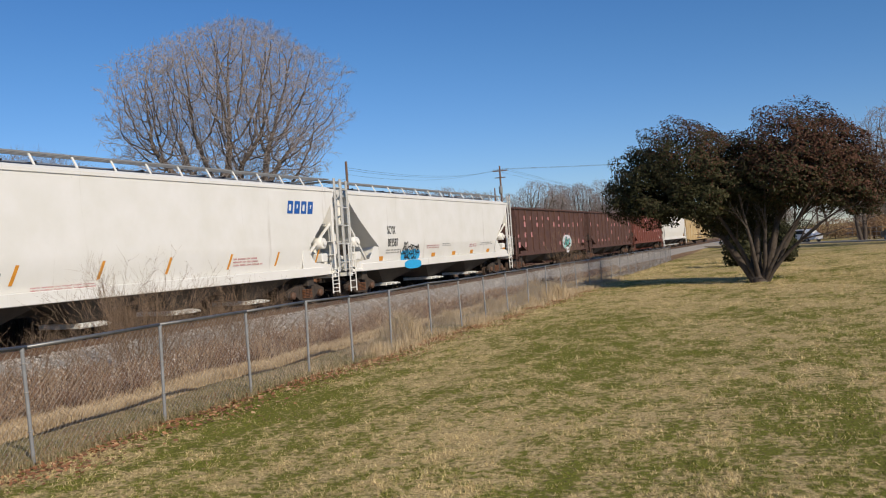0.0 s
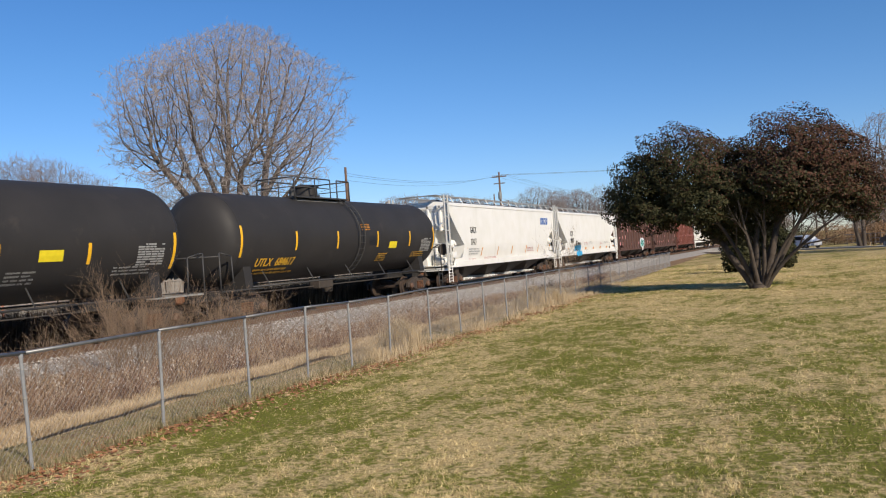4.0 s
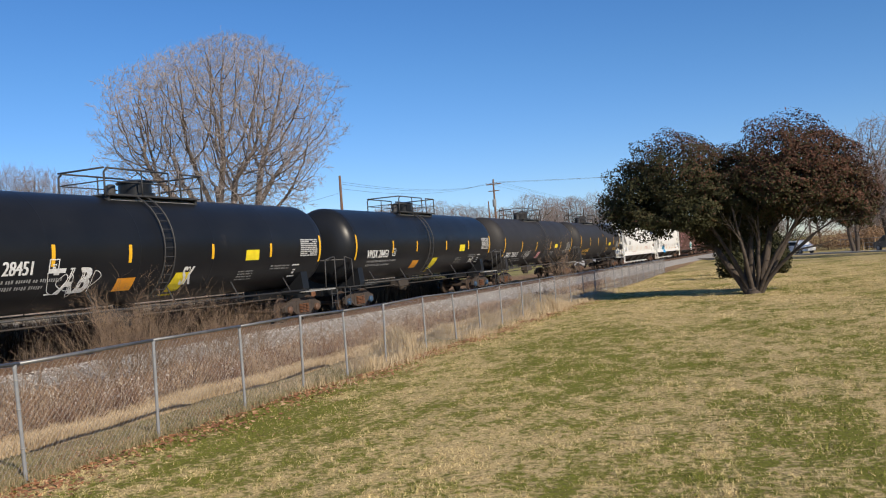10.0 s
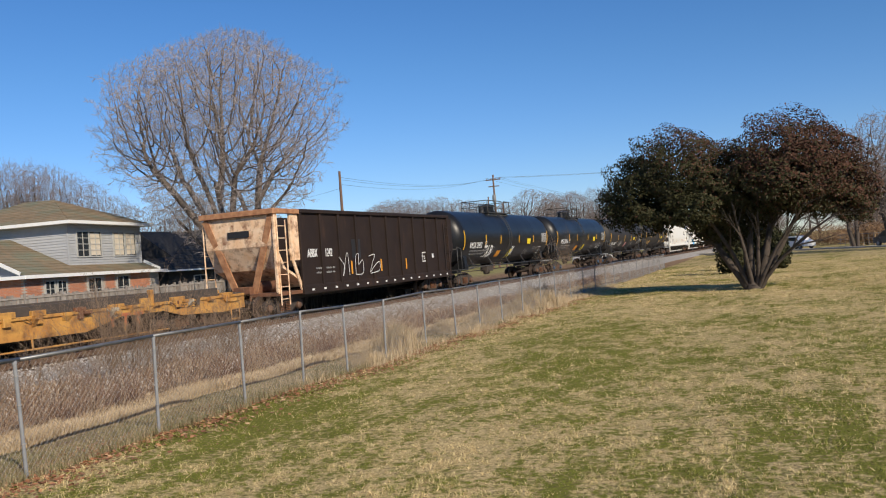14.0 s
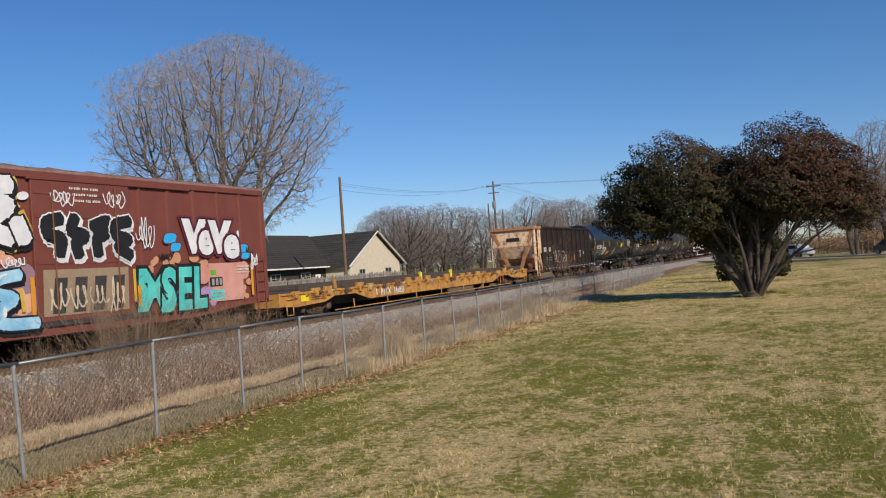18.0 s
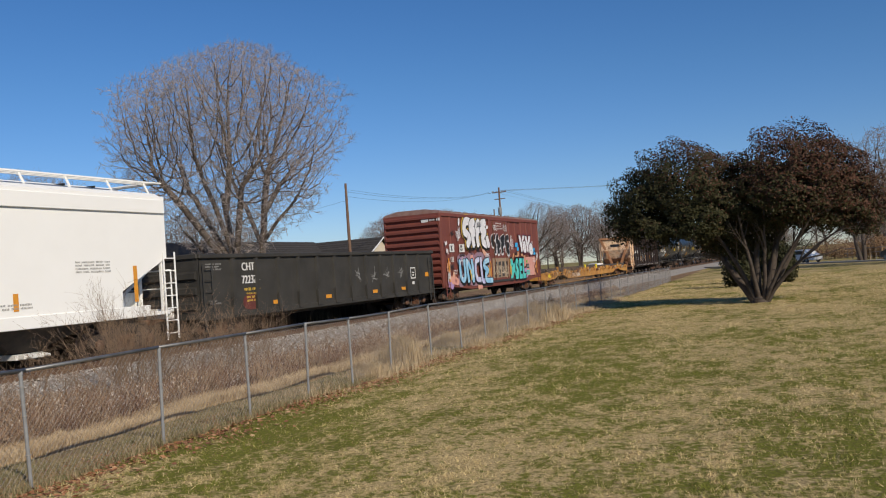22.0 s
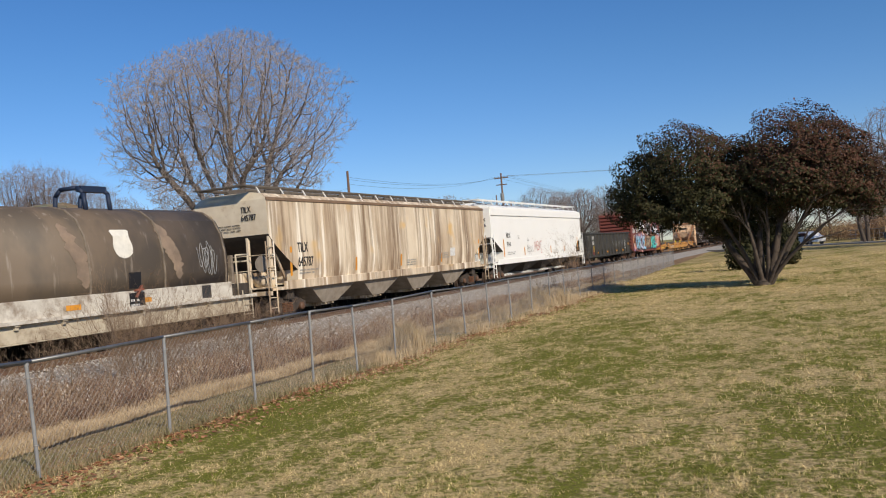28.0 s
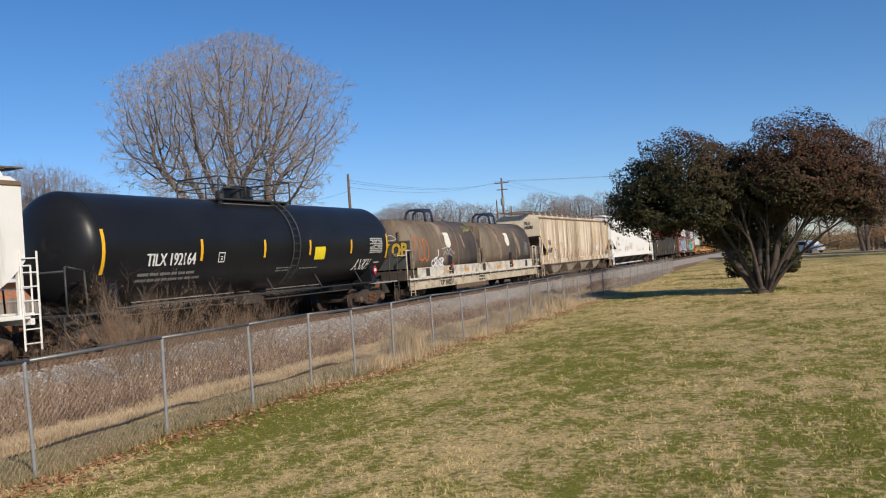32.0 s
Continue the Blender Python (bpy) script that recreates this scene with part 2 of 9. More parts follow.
def lawn_colour(nt, co, straw=(0.64, 0.505, 0.265), green=(0.205, 0.215, 0.045)):
    """Straw and green in drifts and small tufts."""
    big = noise_at(nt, co, 0.33, 4.0, (1, 0.55, 0.0))
    mid = noise_at(nt, co, 2.6, 5.0, (1, 0.6, 0.0))
    fine = noise_at(nt, co, 11.0, 4.0, (1, 1, 0.0))
    total = nt.nodes.new("ShaderNodeMath")
    total.operation = "MULTIPLY_ADD"
    nt.links.new(mid, total.inputs[0])
    total.inputs[1].default_value = 0.75
    half_ = nt.nodes.new("ShaderNodeMath")
    half_.operation = "MULTIPLY"
    half_.inputs[1].default_value = 0.75
    nt.links.new(big, half_.inputs[0])
    nt.links.new(half_.outputs[0], total.inputs[2])
    last = nt.nodes.new("ShaderNodeMath")
    last.operation = "MULTIPLY_ADD"
    nt.links.new(fine, last.inputs[0])
    last.inputs[1].default_value = 0.85
    nt.links.new(total.outputs[0], last.inputs[2])
    apart = nt.nodes.new("ShaderNodeSeparateXYZ")
    nt.links.new(co, apart.inputs[0])
    dry = nt.nodes.new("ShaderNodeMath")
    dry.operation = "MULTIPLY_ADD"
    nt.links.new(band(nt, apart.outputs["Y"], 12.0, 34.0), dry.inputs[0])
    dry.inputs[1].default_value = -0.075
    nt.links.new(last.outputs[0], dry.inputs[2])
    return mixed(nt, band(nt, dry.outputs[0], 1.06, 1.24), straw, green)


def ground_material():
    """Lawn beside the fence's line, grey-green and dry ground beyond it."""
    m = bpy.data.materials.new("ground")
    m.use_nodes = True
    nt = m.node_tree
    bsdf = nt.nodes["Principled BSDF"]
    co = nt.nodes.new("ShaderNodeTexCoord").outputs["Object"]
    sep = nt.nodes.new("ShaderNodeSeparateXYZ")
    nt.links.new(co, sep.inputs[0])
    lawn = lawn_colour(nt, co, (0.53, 0.41, 0.205), (0.17, 0.18, 0.035))
    lawn = mixed(nt, band(nt, noise_at(nt, co, 34.0, 5.0), 0.45, 0.72), lawn, (0.12, 0.09, 0.05))
    dry = mixed(nt, band(nt, noise_at(nt, co, 2.0, 6.0), 0.35, 0.65), (0.32, 0.22, 0.14), (0.15, 0.10, 0.07))
    yard = mixed(nt, band(nt, noise_at(nt, co, 0.5, 6.0), 0.4, 0.6), (0.34, 0.28, 0.15), (0.19, 0.20, 0.07))
    line = nt.nodes.new("ShaderNodeMath")
    line.operation = "MULTIPLY_ADD"
    nt.links.new(sep.outputs["Y"], line.inputs[0])
    line.inputs[1].default_value = 0.058
    nt.links.new(sep.outputs["X"], line.inputs[2])
    edge = nt.nodes.new("ShaderNodeMath")
    edge.operation = "MULTIPLY_ADD"
    nt.links.new(noise_at(nt, co, 1.5, 3.0), edge.inputs[0])
    edge.inputs[1].default_value = 1.2
    nt.links.new(line.outputs[0], edge.inputs[2])
    col = mixed(nt, band(nt, edge.outputs[0], -6.9, -6.3), dry, lawn)
    col = mixed(nt, band(nt, sep.outputs["X"], -36.0, -30.0), yard, col)
    nt.links.new(col, bsdf.inputs["Base Color"])
    bsdf.inputs["Roughness"].default_value = 1.0
    bsdf.inputs["Specular IOR Level"].default_value = 0.0
    b = node(nt, "ShaderNodeBump", Strength=0.7, Distance=0.03)
    nt.links.new(noise_at(nt, co, 25.0, 4.0), b.inputs["Height"])
    nt.links.new(b.outputs[0], bsdf.inputs["Normal"])
    return m


ground = tri_mesh("ground", gv, gf, ground_material())
ground.data.shade_smooth()
tagged(ground, "winter lawn of straw and green grass with dry trackside earth", "ground", kind="structure")

# ---- track ----
bm = B()
outline = [(-3.6, -0.42), (-1.75, 0.0), (1.75, 0.0), (3.6, -0.42)]
prism(bm, [(TRACK_X + a, b) for a, b in outline], "y", -300, 1500)
ballast = part("ballast", bm, ballast_mat)
tagged(ballast, "bed of grey crushed stone under the rails", "ballast", kind="structure")
RAIL = [(-0.075, 0), (0.075, 0), (0.075, 0.012), (0.012, 0.03), (0.012, 0.13), (0.036, 0.14), (0.036, 0.178), (-0.036, 0.178), (-0.036, 0.14), (-0.012, 0.13), (-0.012, 0.03), (-0.075, 0.012)]
for side in (-0.755, 0.755):
    r = thing("rail", "rust-brown steel rail with a polished top", "rail", pose(TRACK_X + side, 0, 0.015), "rails", "structure")
    part("web", prism(B(), RAIL, "y", -300, 1500), rail_steel, r)
    part("running_surface", box(B(), -0.03, -300, 0.178, 0.03, 1500, 0.183), rail_top, r)


# ---- train: common gear ----
S0, S1 = 7.414, 0.00272   # metres a second at 16 s, and half its growth
TRAIN, WHEELS = [], []
rng = random.Random(7)


def travel(t):
    return S0 * (t - 16) + S1 * (t - 16) ** 2


def flat_paint(name, c, rough=0.6):
    return material(name, c, tuple(min(k * 0.82, 1) for k in c), 6.0, rough)


mark_white = material("mark_white", (0.75, 0.75, 0.73), (0.55, 0.55, 0.53), 14.0, 0.6)
mark_black = flat_paint("mark_black", (0.02, 0.02, 0.022))
mark_grey = flat_paint("mark_grey", (0.32, 0.32, 0.31))
mark_dim = flat_paint("mark_dim", (0.46, 0.46, 0.44))
mark_yellow = material("reflective_yellow", (0.85, 0.48, 0.02), (0.75, 0.40, 0.02), 10.0, 0.4)
mark_amber = flat_paint("amber_strip", (0.70, 0.30, 0.03))
mark_lemon = flat_paint("lemon_placard", (0.85, 0.68, 0.02))
mark_orange = flat_paint("orange_placard", (0.80, 0.33, 0.02))
mark_red = flat_paint("red_spray", (0.60, 0.05, 0.05))
mark_blue = flat_paint("logo_blue", (0.015, 0.11, 0.42))
mark_pink = flat_paint("faded_pink", (0.55, 0.25, 0.25))
spray_sky = flat_paint("sky_blue_spray", (0.03, 0.42, 0.80))
spray_white = material("white_spray", (0.78, 0.78, 0.80), (0.62, 0.62, 0.66), 3.0, 0.55)
spray_black = flat_paint("black_spray", (0.012, 0.012, 0.014))
spray_teal = material("teal_spray", (0.04, 0.45, 0.45), (0.12, 0.62, 0.55), 2.0, 0.55)
spray_bluegrad = material("blue_spray", (0.10, 0.36, 0.62), (0.42, 0.66, 0.80), 2.0, 0.55)
spray_lilac = material("lilac_fill_spray", (0.46, 0.38, 0.62), (0.55, 0.66, 0.80), 1.6, 0.55)
spray_pink = material("pink_spray", (0.60, 0.26, 0.26), (0.68, 0.40, 0.22), 1.2, 0.6)
spray_gold = flat_paint("gold_spray", (0.62, 0.42, 0.06))
spray_maroon = flat_paint("maroon_spray", (0.16, 0.02, 0.05))
wheel_steel = material("wheel_steel", (0.09, 0.06, 0.045), (0.055, 0.04, 0.03), 6.0, 0.65, metal=0.3, dirt=(0.2, 0.12, 0.07), dirt_amt=0.3)
wheel_tread = material("wheel_tread", (0.5, 0.5, 0.5), (0.4, 0.4, 0.4), 8.0, 0.3, metal=1.0)
bogie_steel = material("bogie_steel", (0.040, 0.031, 0.026), (0.062, 0.046, 0.036), 5.0, 0.85, dirt=(0.12, 0.08, 0.052), dirt_amt=0.3, bump=0.3)
cap_blue = flat_paint("bearing_blue", (0.03, 0.07, 0.13))
cap_rust = flat_paint("bearing_rust", (0.12, 0.065, 0.04))
SHARED = {}


def shared(key, name, make, material_, parent, label=""):
    """A part whose mesh is made once and then shared."""
    if key not in SHARED:
        ob = part(name, make(), material_, parent, label)
        SHARED[key] = ob.data
        return ob
    return mesh_part(name, SHARED[key], None, parent, label)


def make_side_frame():
    bm = B()
    edge = [(-1.18, 0.36), (-1.18, 0.58), (-0.95, 0.66), (-0.5, 0.80), (0.5, 0.80), (0.95, 0.66), (1.18, 0.58), (1.18, 0.36), (0.98, 0.36), (0.80, 0.47), (0.42, 0.22), (-0.42, 0.22), (-0.80, 0.47), (-0.98, 0.36)]
    prism(bm, edge, "x", -0.07, 0.05)
    for a in (-1, 1):
        box(bm, -0.09, a * 0.40 - 0.06, 0.24, 0.09, a * 0.40 + 0.06, 0.72, 0.015)
        box(bm, 0.04, a * 0.62 - 0.1, 0.52, 0.06, a * 0.62 + 0.1, 0.62)
    box(bm, -0.1, -0.36, 0.20, 0.1, 0.36, 0.28, 0.02)
    bmesh.ops.recalc_face_normals(bm, faces=bm.faces)
    return bm


def make_springs():
    bm = B()
    for y in (-0.2, 0.0, 0.2):
        for k in range(6):
            lathe(bm, [(0.29 + k * 0.055, 0.075), (0.32 + k * 0.055, 0.085)], (0.08, y, 0), "z", 10, False)
    return bm


def make_wheelset():
    """An axle with two flanged wheels, its centre at the origin."""
    bm = B()
    rod(bm, (-1.12, 0, 0), (1.12, 0, 0), 0.075, 8)
    for s in (-1, 1):
        lathe(bm, [(s * 0.68, 0.30), (s * 0.69, 0.445), (s * 0.715, 0.45), (s * 0.73, 0.422), (s * 0.82, 0.415), (s * 0.825, 0.35), (s * 0.79, 0.33), (s * 0.78, 0.16), (s * 0.83, 0.14), (s * 0.83, 0.08)], (0, 0, 0), "x", 28)
        for k in range(4):
            w = math.tau * k / 4
            rod(bm, (s * 0.78, 0.25 * math.cos(w), 0.25 * math.sin(w)), (s * 0.795, 0.25 * math.cos(w), 0.25 * math.sin(w)), 0.03, 6)
    return bm


def add_truck(car, y, cap=None):
    """A four-wheeled truck under a car at y along it."""
    t = shared("bolster", "truck", lambda: box(box(B(), -1.1, -0.18, 0.42, 1.1, 0.18, 0.68, 0.03), -0.3, -0.6, 0.34, 0.3, 0.6, 0.46, 0.02), bogie_steel, car, "grimy four-wheeled rail truck")
    t.matrix_basis = pose(0, y, 0)
    for s in (-1, 1):
        sf = shared("side_frame", "side_frame", make_side_frame, bogie_steel, t)
        sf.matrix_basis = pose(s * 1.02, 0, 0, 0, 0, 0 if s > 0 else 180)
        shared("springs", "coil_springs", make_springs, rust, t).matrix_basis = sf.matrix_basis
        for a in (-0.89, 0.89):
            c = shared("cap" + (cap.name if cap else ""), "bearing_cap", lambda: lathe(B(), [(0, 0.13), (0.1, 0.13), (0.13, 0.10), (0.15, 0.05)], (0, 0, 0), "x", 14), cap or cap_rust, t)
            c.matrix_basis = pose(s * 1.03, a, 0.42, 0, 0, 0 if s > 0 else 180)
    for a in (-0.89, 0.89):
        w = shared("wheelset", "wheelset", make_wheelset, wheel_steel, t, "pair of steel wheels on an axle")
        w.matrix_parent_inverse = Matrix.Translation((0, a, 0))
        w.location = (0, 0, 0.42)
        WHEELS.append(w)


def make_coupler():
    bm = B()
    box(bm, -0.09, -0.55, -0.09, 0.09, 0.0, 0.09, 0.02)
    box(bm, -0.16, -0.04, -0.15, 0.16, 0.22, 0.15, 0.05)
    box(bm, 0.05, 0.18, -0.13, 0.15, 0.30, 0.13, 0.04)
    return bm


def rail_car(name, label, u0, u1, group="cars of the freight train"):
    """An empty car between the coupling points u0 and u1 of the train, with trucks and couplers to come."""
    mid = (u0 + u1) / 2
    car = thing(name, label, "rail car", pose(TRACK_X, mid + travel(0), RAIL_Z), group)
    TRAIN.append((car, mid))
    return car, mid, (u1 - u0) / 2


def gear(car, half, truck_in=2.0, cap=None):
    """Couplers, air hoses and trucks."""
    for s in (-1, 1):
        shared("coupler", "coupler", make_coupler, rust, car).matrix_basis = pose(0, s * (half - 0.22), 0.86, 0, 0, 0 if s > 0 else 180)
        h = shared("hose", "air_hose", lambda: pipe(B(), [(0.35, -0.35, 0.8), (0.35, -0.1, 0.6), (0.32, 0.08, 0.42), (0.28, 0.2, 0.45)], 0.025), steel_dark, car)
        h.matrix_basis = pose(0, s * (half - 0.25), 0, 0, 0, 0 if s > 0 else 180)
        add_truck(car, s * (half - truck_in), cap)


# ---- markings on a car's side, in metres along the car and above the rail ----
def rect(y0, z0, y1, z1, rows=1, lean=0.0):
    h = (z1 - z0) / rows
    return [[(y0 + lean * k, z0 + k * h), (y1 + lean * k, z0 + k * h), (y1 + lean * (k + 1), z0 + (k + 1) * h), (y0 + lean * (k + 1), z0 + (k + 1) * h)] for k in range(rows)]


def mark(car, name, shapes, at_x, mat_, off=0.008, label=""):
    """Painted shapes laid on the side surface x = at_x(z), a few millimetres proud."""
    verts, faces = [], []
    if name in ("reflective_tick", "reflective_strip", "placard"):
        where = {}
        faces = [[where.setdefault((round(y, 4), round(z, 4)), len(where)) for y, z in s] for s in shapes]
        verts, shapes = [(at_x(z) + off, y, z) for y, z in where], []
    for i, s in enumerate(shapes):
        faces.append(range(len(verts), len(verts) + len(s)))
        verts += [(at_x(z) + off + 0.00008 * (i % 40), y, z) for y, z in s]
    ob = raw(name, verts, faces, mat_, car)
    if label:
        ob["label"] = label
    return ob


def letters(text, y, z, h, squeeze=0.85, fat=0.0, lean=0.0, drop=None):
    """The built-in font's letters of height h, as shapes; fat swells them, lean slants them."""
    cu = bpy.data.curves.new("text", "FONT")
    cu.body, cu.resolution_u, cu.offset, cu.shear = text, 3, fat, lean
    ob = bpy.data.objects.new("text", cu)
    me = ob.to_mesh()
    k = h / 0.7
    out = [[(y + me.vertices[i].co.x * k * squeeze, z + me.vertices[i].co.y * k) for i in p.vertices] for p in me.polygons]
    ob.to_mesh_clear()
    bpy.data.objects.remove(ob)
    bpy.data.curves.remove(cu)
    return out


def bold(shapes, d):
    return shapes + [[(y + d, z) for y, z in s] for s in shapes]


def bars(y, z, w, rows, h=0.06, gap=0.6, seed=0):
    """Rows of broken bars, for small stencilling."""
    r, out = random.Random(seed), []
    for k in range(rows):
        a, zz = y, z - k * h * (1 + gap)
        while a < y + w * r.uniform(0.75, 1.0):
            b = a + r.uniform(0.12, 0.4)
            while a < min(b, y + w):
                g = h * r.uniform(0.35, 0.6)
                out += rect(a, zz - h * r.uniform(0.8, 1.0), a + g, zz - h * r.uniform(0.0, 0.15))
                a += g + h * 0.28
            a = max(a, b) + 0.05
    return out


def stroke(points, w):
    """A brush line through points."""
    out = []
    for (a, b), (c, d) in zip(points, points[1:]):
        n = math.hypot(c - a, d - b) or 1
        ex, ez = (c - a) / n * w * 0.35, (d - b) / n * w * 0.35
        px, pz = -(d - b) / n * w / 2, (c - a) / n * w / 2
        out.append([(a - ex - px, b - ez - pz), (c + ex - px, d + ez - pz), (c + ex + px, d + ez + pz), (a - ex + px, b - ez + pz)])
    return out


def blob(cy, cz, ry, rz, n=12, power=2.6, lean=0.0):
    """A swollen rounded shape."""
    edge = []
    for i in range(n + 1):
        s = math.sin(math.pi * (i / n - 0.5))
        edge.append((rz * s, ry * max(1 - abs(s) ** power, 0.0) ** (1 / power)))
    return [[(cy - w0 + lean * z0, cz + z0), (cy + w0 + lean * z0, cz + z0), (cy + w1 + lean * z1, cz + z1), (cy - w1 + lean * z1, cz + z1)] for (z0, w0), (z1, w1) in zip(edge, edge[1:])]


def scribble(y, z, w, h, n, seed):
    """A spray-can tag: one loose zig-zag line with loops."""
    r = random.Random(seed)
    pts, a = [], r.uniform(0, 6)
    for i in range(n * 3):
        k = i / (n * 3 - 1)
        tall = r.choice((0.45, 0.6, 1.0))
        a += r.uniform(0.9, 2.1)
        pts.append((y + w * (0.08 + 0.84 * k) + 0.16 * w * math.cos(a) * r.uniform(0.3, 1.0), z + h * (0.32 + 0.5 * tall * math.sin(a)) + 0.1 * h))
    return pts


def curve(points, n=5):
    """A smooth line through points."""
    p = [points[0], *points, points[-1]]
    out = []
    for a, b, c, d in zip(p, p[1:], p[2:], p[3:]):
        for i in range(n):
            t = i / n
            out.append(tuple(0.5 * (2 * b[k] + (c[k] - a[k]) * t + (2 * a[k] - 5 * b[k] + 4 * c[k] - d[k]) * t * t + (3 * b[k] - a[k] - 3 * c[k] + d[k]) * t ** 3) for k in (0, 1)))
    return out + [points[-1]]


def ladder(x, y0, y1, z0, z1, n, r=0.014):
    bm = B()
    rod(bm, (x, y0, z0), (x, y0, z1), r * 1.4, 5)
    rod(bm, (x, y1, z0), (x, y1, z1), r * 1.4, 5)
    for i in range(n):
        z = z0 + (z1 - z0) * (i + 0.5) / n
        rod(bm, (x, y0, z), (x, y1, z), r, 5)
    return bm

# ---- tank cars ----
gloss_black = material("gloss_black", (0.010, 0.011, 0.013), (0.014, 0.015, 0.017), 0.9, 0.36, dirt=(0.045, 0.04, 0.036), dirt_scale=1.2, dirt_amt=0.25, rough_vary=0.08)
dull_black = material("dull_black", (0.027, 0.0255, 0.025), (0.035, 0.0325, 0.0315), 0.8, 0.58, dirt=(0.06, 0.052, 0.046), dirt_scale=1.1, dirt_amt=0.3, rough_vary=0.08)
grit_grey = material("grit_grey", (0.30, 0.30, 0.29), (0.22, 0.22, 0.21), 9.0, 0.9)
for m_ in (gloss_black, dull_black):
    m_.node_tree.nodes["Principled BSDF"].inputs["Specular IOR Level"].default_value = 0.24
TANK_R, TANK_Z = 1.52, 2.70


def tank_x(z):
    return math.sqrt(max(TANK_R ** 2 - (z - TANK_Z) ** 2, 0.01))


def tank_car(label, u0, u1, a, b, ladder_u, paint, ticks, name_marks, cap=None, dome=-1.0, low=0.0):
    """A tank car: a shell with dished ends between a and b, dome fittings with a railed platform, ladder, saddles, end rails."""
    car, mid, half = rail_car("tank_car", label, u0, u1)
    a, b, lad = a - mid, b - mid, ladder_u - mid
    prof = []
    for k in range(7):
        w = math.pi / 2 * (k / 6) ** 0.8
        prof.append((a - 0.70 * math.cos(w), max(TANK_R * math.sin(w), 0.05)))
    seams = [a + (b - a) * k / 5 for k in range(6)]
    prof += [(a + 0.25, TANK_R), (b - 0.25, TANK_R)]
    prof += [(a + b - p, r) for p, r in prof[6::-1]]
    tank = part("tank", lathe(B(), prof, (0, 0, TANK_Z), "y", 56), paint, car)
    for s in seams:
        part("weld_seam", lathe(B(), [(s - 0.03, TANK_R - 0.002), (s - 0.012, TANK_R + 0.0025), (s + 0.012, TANK_R + 0.0025), (s + 0.03, TANK_R - 0.002)], (0, 0, TANK_Z), "y", 56), paint, car)
    # dome fittings and platform
    top = TANK_Z + TANK_R
    d = lad + dome
    part("manway", lathe(B(), [(top - 0.1, 0.55), (top + 0.12, 0.55), (top + 0.12, 0.47), (top + 0.42, 0.47), (top + 0.42, 0.53), (top + 0.47, 0.53), (top + 0.52, 0.35)], (0, d, 0), "z", 20), paint, car)
    part("valve", lathe(B(), [(top - 0.05, 0.13), (top + 0.3, 0.13), (top + 0.34, 0.09)], (0.1, d - 1.05, 0), "z", 10), steel_dark, car)
    bm = B()
    for s in (-1, 1):
        box(bm, s * 0.55 - 0.28, d - 1.9, top - 0.06, s * 0.55 + 0.28, d + 1.85, top - 0.01)
        for y in (d - 1.8, d + 1.75):
            box(bm, s * 0.55 - 0.2, y - 0.04, top - 0.3, s * 0.55 + 0.2, y + 0.04, top - 0.05)
    part("platform", bm, steel_dark, car)
    bm = B()
    zr = top + 0.68
    for s in (-1, 1):
        pipe(bm, [(s * 0.82, d - 2.0, top - 0.1), (s * 0.82, d - 2.0, zr - 0.12), (s * 0.82, d - 1.88, zr), (s * 0.82, d + 0.5, zr)], 0.028)
        pipe(bm, [(s * 0.82, d + 1.0, top - 0.1), (s * 0.82, d + 1.0, zr), (s * 0.82, d + 1.95, zr), (s * 0.82, d + 1.95, top - 0.1)], 0.028)
        rod(bm, (s * 0.82, d - 0.6, zr), (s * 0.82, d - 0.6, top - 0.05), 0.022)
        rod(bm, (s * 0.82, d + 0.5, zr), (s * 0.82, d + 0.5, top - 0.05), 0.022)
        rod(bm, (s * 0.82, d - 2.0, top + 0.33), (s * 0.82, d + 0.5, top + 0.33), 0.018)
    for y in (d - 2.0, d + 1.95):
        rod(bm, (-0.82, y, zr), (0.82, y, zr), 0.026)
        rod(bm, (-0.82, y, top + 0.33), (0.82, y, top + 0.33), 0.018)
    part("railing", bm, steel_dark, car, "black pipe railing")
    # grip strip over the top and ladder down the side
    bm = B()
    n, w0, w1 = 10, 0.22, 1.0
    rows = [[bm.verts.new(((TANK_R + 0.008) * math.sin(w), y, TANK_Z + (TANK_R + 0.008) * math.cos(w))) for y in (d - 1.7, d + 1.75)] for w in (-w1 + 2 * w1 * i / 20 for i in range(21))]
    rows = [r for i, r in enumerate(rows)]
    for p, q in zip(rows[5:], rows[6:16]):
        bm.faces.new((p[0], q[0], q[1], p[1]))
    part("grip_strip", bm, grit_grey, car)
    bm = B()
    arc = [(math.cos(w), math.sin(w)) for w in (radians(k) for k in range(62, -56, -9))]
    for y in (lad + 0.18, lad + 0.58):
        pipe(bm, [((TANK_R + 0.13) * c, y, TANK_Z + (TANK_R + 0.13) * s) for c, s in arc], 0.022, 5)
    for c, s in arc[1::1]:
        p = ((TANK_R + 0.13) * c, 0, TANK_Z + (TANK_R + 0.13) * s)
        rod(bm, (p[0], lad + 0.18, p[2]), (p[0], lad + 0.58, p[2]), 0.014, 5)
    part("ladder", bm, steel_dark, car)
    # saddles, stub sills, bolsters, walk boards and end rails
    for s in (-1, 1):
        y = s * (half - 2.1)
        bm = B()
        prism(bm, [(-1.25, 0.95), (1.25, 0.95), (1.25, 1.15), (1.18, 1.75), (0.6, 1.2), (-0.6, 1.2), (-1.18, 1.75), (-1.25, 1.15)], "y", y - 0.2, y + 0.2)
        box(bm, -0.35, min(y, s * (half - 0.35)), 0.72, 0.35, max(y, s * (half - 0.35)), 1.0, 0.02)
